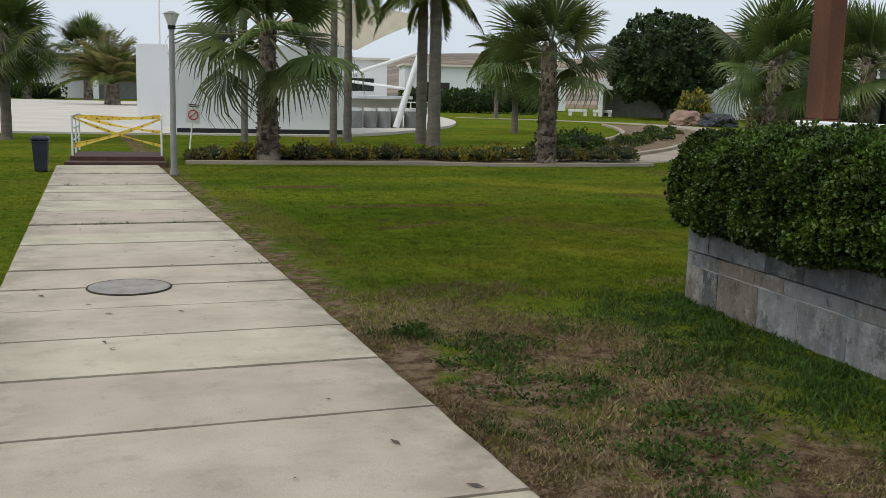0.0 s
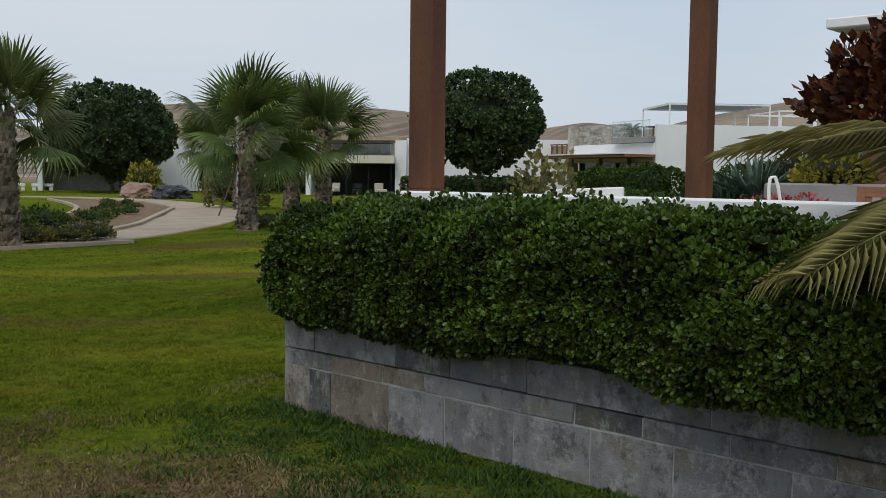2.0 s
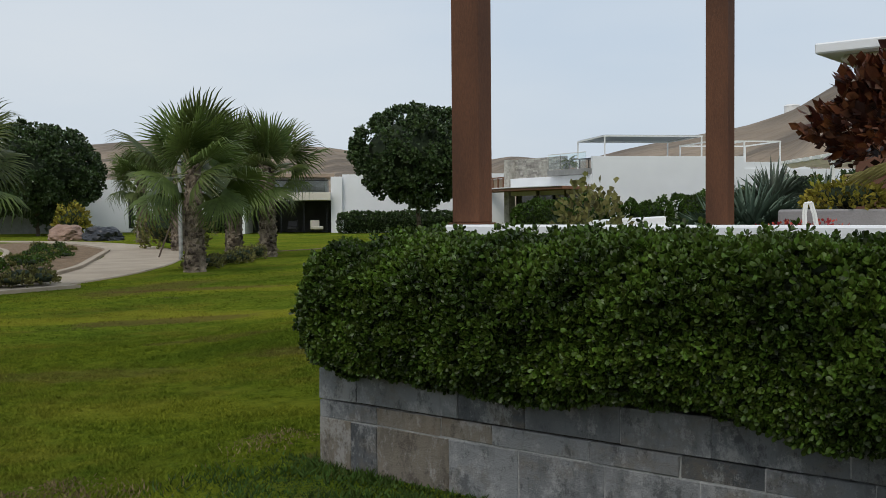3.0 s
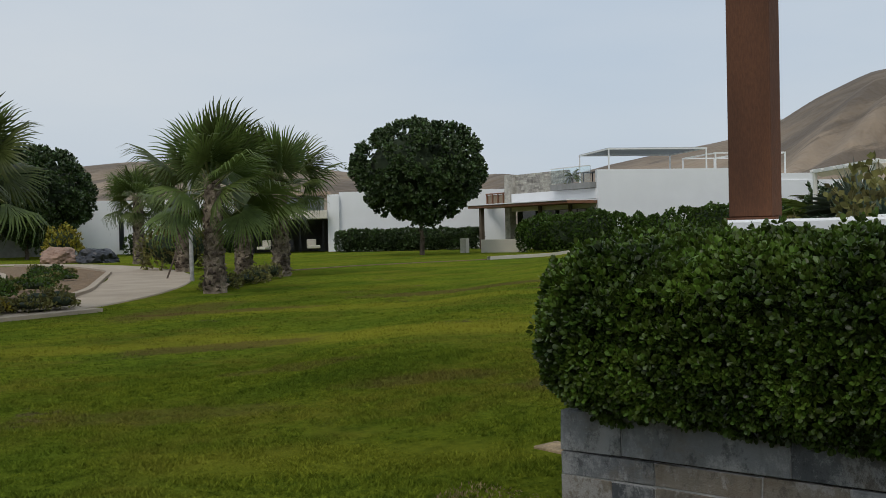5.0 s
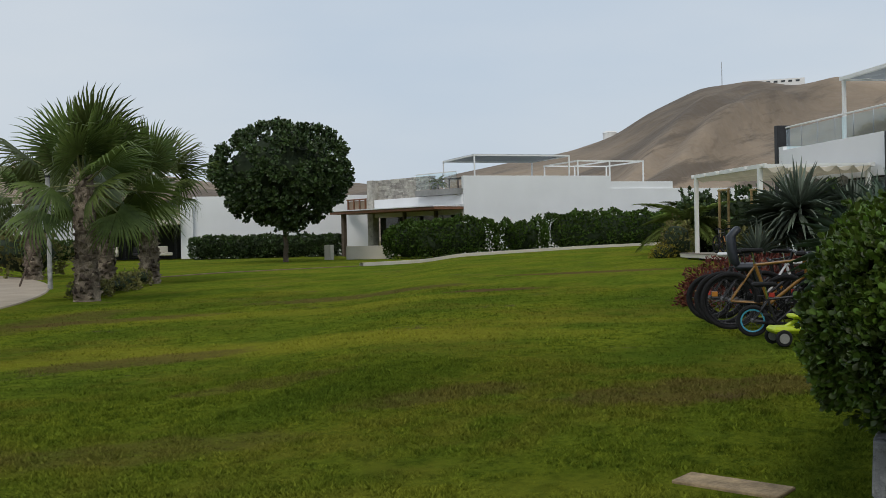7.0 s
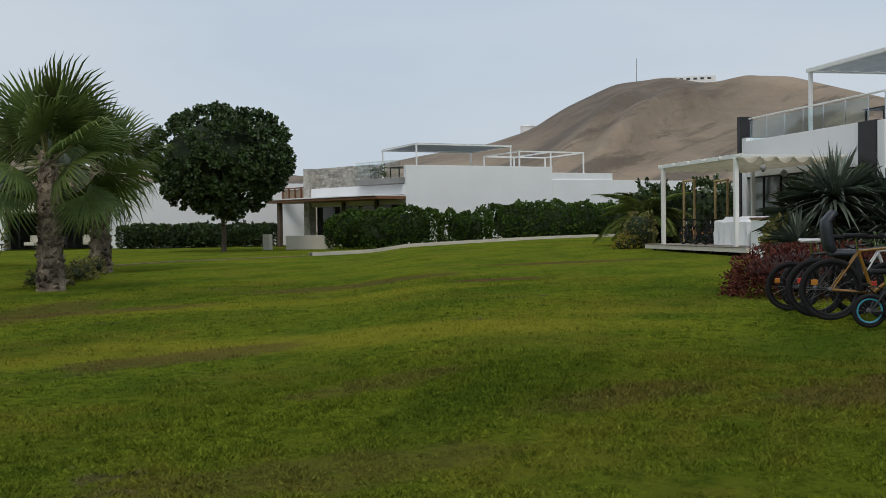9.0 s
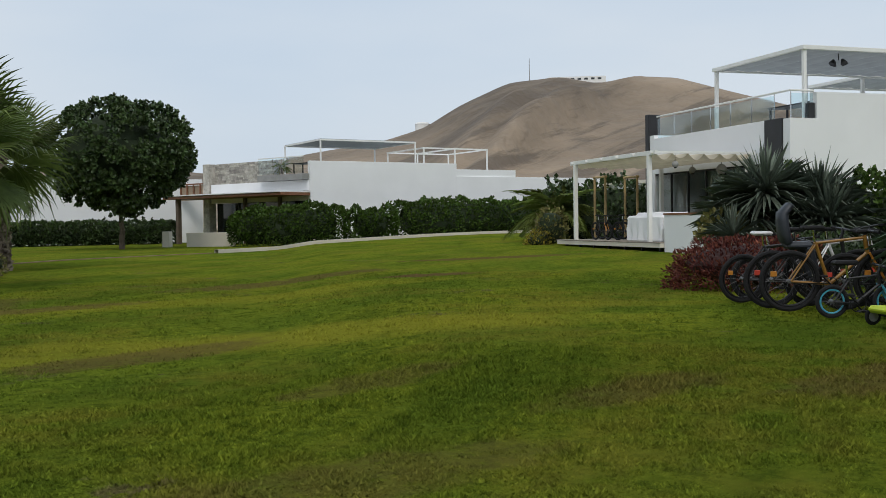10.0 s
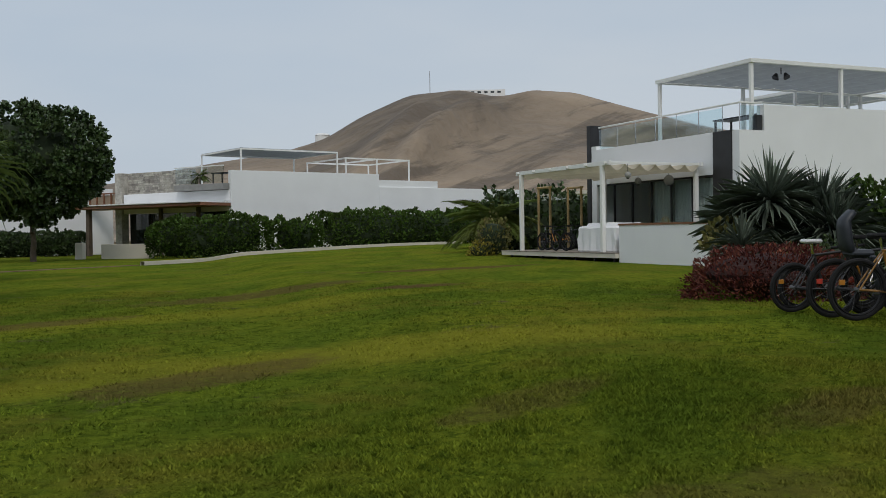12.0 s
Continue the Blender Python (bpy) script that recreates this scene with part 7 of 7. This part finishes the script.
part("slab", boxm(-0.30, 0.30, -0.12, 0.12, -0.05, 0.014, 0.006), material("worn_slab", (0.29, 0.215, 0.125), 0.95, 0.4, 7, 0.6, 50), sl)


# ---- grass ----
def grass(name, count, area, mat, height, seed, label, keep):
    rng = np.random.default_rng(seed)
    x = rng.uniform(area[0], area[1], count)
    y = rng.uniform(area[2], area[3], count)
    k = keep(x, y, rng)
    x, y = x[k], y[k]
    n = len(x)
    z = gz(x, y) - 0.022
    a = rng.uniform(0, 2 * np.pi, n)
    h = height * rng.uniform(0.5, 1.3, n) * np.clip(1.0 + 1.3 * patchy(x, y, 3.2) + 0.5 * patchy(x, y, 9.0), 0.35, 1.9)
    w = 0.0052 * rng.uniform(0.8, 1.6, n) * (1 + 0.06 * np.hypot(x, y - 6))
    lean = rng.normal(0, 0.6, (n, 2)) * h[:, None]
    p = np.stack([x, y, z], 1)
    s = np.stack([np.cos(a) * w, np.sin(a) * w, 0 * a], 1)
    tip = p + np.stack([lean[:, 0], lean[:, 1], h], 1)
    vs = np.stack([p - s, p + s, tip], 1).reshape(-1, 3)
    fs = np.arange(n * 3).reshape(-1, 3)
    tagged(new(name, from_arrays(vs, fs, mat)), label, "grass", kind="stuff")


def off_walk(x, y):
    right = 1.16 + (y - 4.18) * -0.0836
    left = -1.33 + (y - 4.18) * -0.0602
    out = (x > right + 0.02 + 0.03 * np.sin(y * 5) + 0.03 * np.sin(y * 13)) | (x < left - 0.02)
    return out & ~((x > 3.98) & (y < 8.02)) & ~((np.abs(x - 5.62) < 0.2) & (np.abs(y - 8.86) < 0.34))


def patchy(x, y, s):
    return np.array([noise.noise(Vector((a * s, b * s, 0.7))) for a, b in zip(x, y)])


def keep_green(x, y, rng):
    bare = (1 - smooth(6.9, 8.2, y + 1.6 * patchy(x, y, 0.9))) * (x < 4.4)
    d = np.hypot(x - 0.5, y - 8)
    tuft = smooth(0.15, 0.38, patchy(x, y, 2.2) + 0.35 * patchy(x, y, 6.0)) + smooth(2.4, 3.3, x + 0.5 * patchy(x, y, 0.9))
    bare = bare * (1 - np.clip(tuft, 0, 1))
    edge_off = x - (1.51 - 0.0836 * y)
    verge = (1 - smooth(0.12, 0.5, edge_off + 0.8 * patchy(x, y, 1.7))) * (edge_off > -0.1)
    bare = np.maximum(bare, verge)
    wn_ = patchy(x, y, 2.4)
    for cx, cy, la, lb, turn, k in WORN:
        ca, sa = math.cos(radians(turn)), math.sin(radians(turn))
        u_, v_ = ((x - cx) * ca + (y - cy) * sa) / la, ((y - cy) * ca - (x - cx) * sa) / lb
        bare = np.maximum(bare, 0.95 * k * (1 - smooth(0.4, 1.4, u_ * u_ + v_ * v_ + 1.1 * wn_)))
    return off_walk(x, y) & (rng.uniform(0, 1, len(x)) > 0.97 * bare) & (rng.uniform(0, 1, len(x)) < np.clip(9.0 / np.maximum(d, 1), 0.12, 1))


def keep_coarse(x, y, rng):
    ragged = patchy(x, y, 0.8)
    inside = smooth(1.2, 0.4, ((x - 5.2) / 4.6) ** 2 + ((y - 11.6) / 4.4) ** 2 + 0.5 * ragged)
    return keep_green(x, y, rng) & (rng.uniform(0, 1, len(x)) < inside)


def keep_long(x, y, rng):
    # dark blades thicken towards the planter, painting in its shade
    near = smooth(2.5, 3.6, x + 0.6 * patchy(x, y, 1.3))
    tufts = smooth(0.12, 0.30, patchy(x, y, 1.6) + 0.4 * patchy(x, y, 5.0)) * (1 - smooth(7.0, 8.0, y))
    return off_walk(x, y) & (x - (1.51 - 0.0836 * y) > 0.12) & (rng.uniform(0, 1, len(x)) < np.maximum(near * (0.75 + 0.8 * patchy(x, y, 3.0)) * (1 - smooth(7.8, 8.6, y)), 0.32 * tufts))


def keep_dry(x, y, rng):
    return off_walk(x, y) & (patchy(x, y, 1.1) + rng.normal(0, 0.15, len(x)) - 0.5 * smooth(2.6, 3.4, x) > 0.0)


grass("grass", 380000, (-4.5, 22, 1.5, 26), GRASS, 0.021, 61, "short mown green lawn grass", keep_green)
grass("grass_coarse", 260000, (1.2, 9.5, 8.0, 16.0), GRASS, 0.019, 64, "coarser green lawn grass in uneven clumps", keep_coarse)
def keep_joint(x, y, rng):
    r = 1.16 + (y - 4.18) * -0.0836
    l_ = -1.33 + (y - 4.18) * -0.0602
    on = (x > l_ + 0.03) & (x < r - 0.03)
    base = y - 0.072 * (x - (r + l_) / 2)
    near = np.zeros(len(x), bool)
    for q, w in wide.items():
        if q > 9:
            near |= np.abs(base - q) < w * 1.1
    return on & near & (patchy(x, y, 2.6) > -0.12)


grass("grass_joint", 90000, (-2.4, 1.0, 9.7, 20.8), WEED, 0.05, 65, "dark weeds growing in the walkway joints", keep_joint)
grass("grass_long", 100000, (0.8, 4.05, 2.0, 8.6), WEED, 0.038, 63, "longer grass tufts beside the planter, its shade put into their dark green", keep_long)
grass("grass_dry", 120000, (0.6, 4.6, 2.0, 9.0), GRASSDRY, 0.024, 62, "dry brown grass on worn soil", keep_dry)
for k, (x, y, s, flat, many) in enumerate(((1.36, 7.1, .09, .5, 420), (2.45, 5.05, .24, .05, 620), (1.85, 5.65, .30, .04, 620), (2.15, 4.45, .27, .05, 640), (1.62, 6.3, .22, .04, 320), (2.75, 6.1, .26, .04, 300), (1.95, 6.75, .2, .04, 240))):
    bush("weed", (x, y, -0.02), (s * 1.3, s, s * flat), many, 0.030, 200 + k, "low green weed clump on bare soil", WEED, lumpy=0.6, category="weed", stem=False, core=False, jitter=0.8)


def litter():
    rng = random.Random(3)
    for k in range(55):
        y = rng.uniform(4.2, 20)
        r, l_ = walk_x(y)
        x = rng.uniform(l_ + 0.2, r - 0.1)
        root = thing("dry_leaf", "small dry fallen leaf on the walkway", "leaf", pose(x, y, 0.035, 0, 0, rng.uniform(0, 360)), group="fallen leaves")
        bm = bmesh.new()
        L = rng.uniform(0.015, 0.05)
        vs = [bm.verts.new(p) for p in ((-L, 0, 0.001), (0, L * .3, 0.006), (L, 0, 0.003), (0, -L * .3, 0.004))]
        bm.faces.new(vs)
        part("blade", bm, BARK, root)


litter()
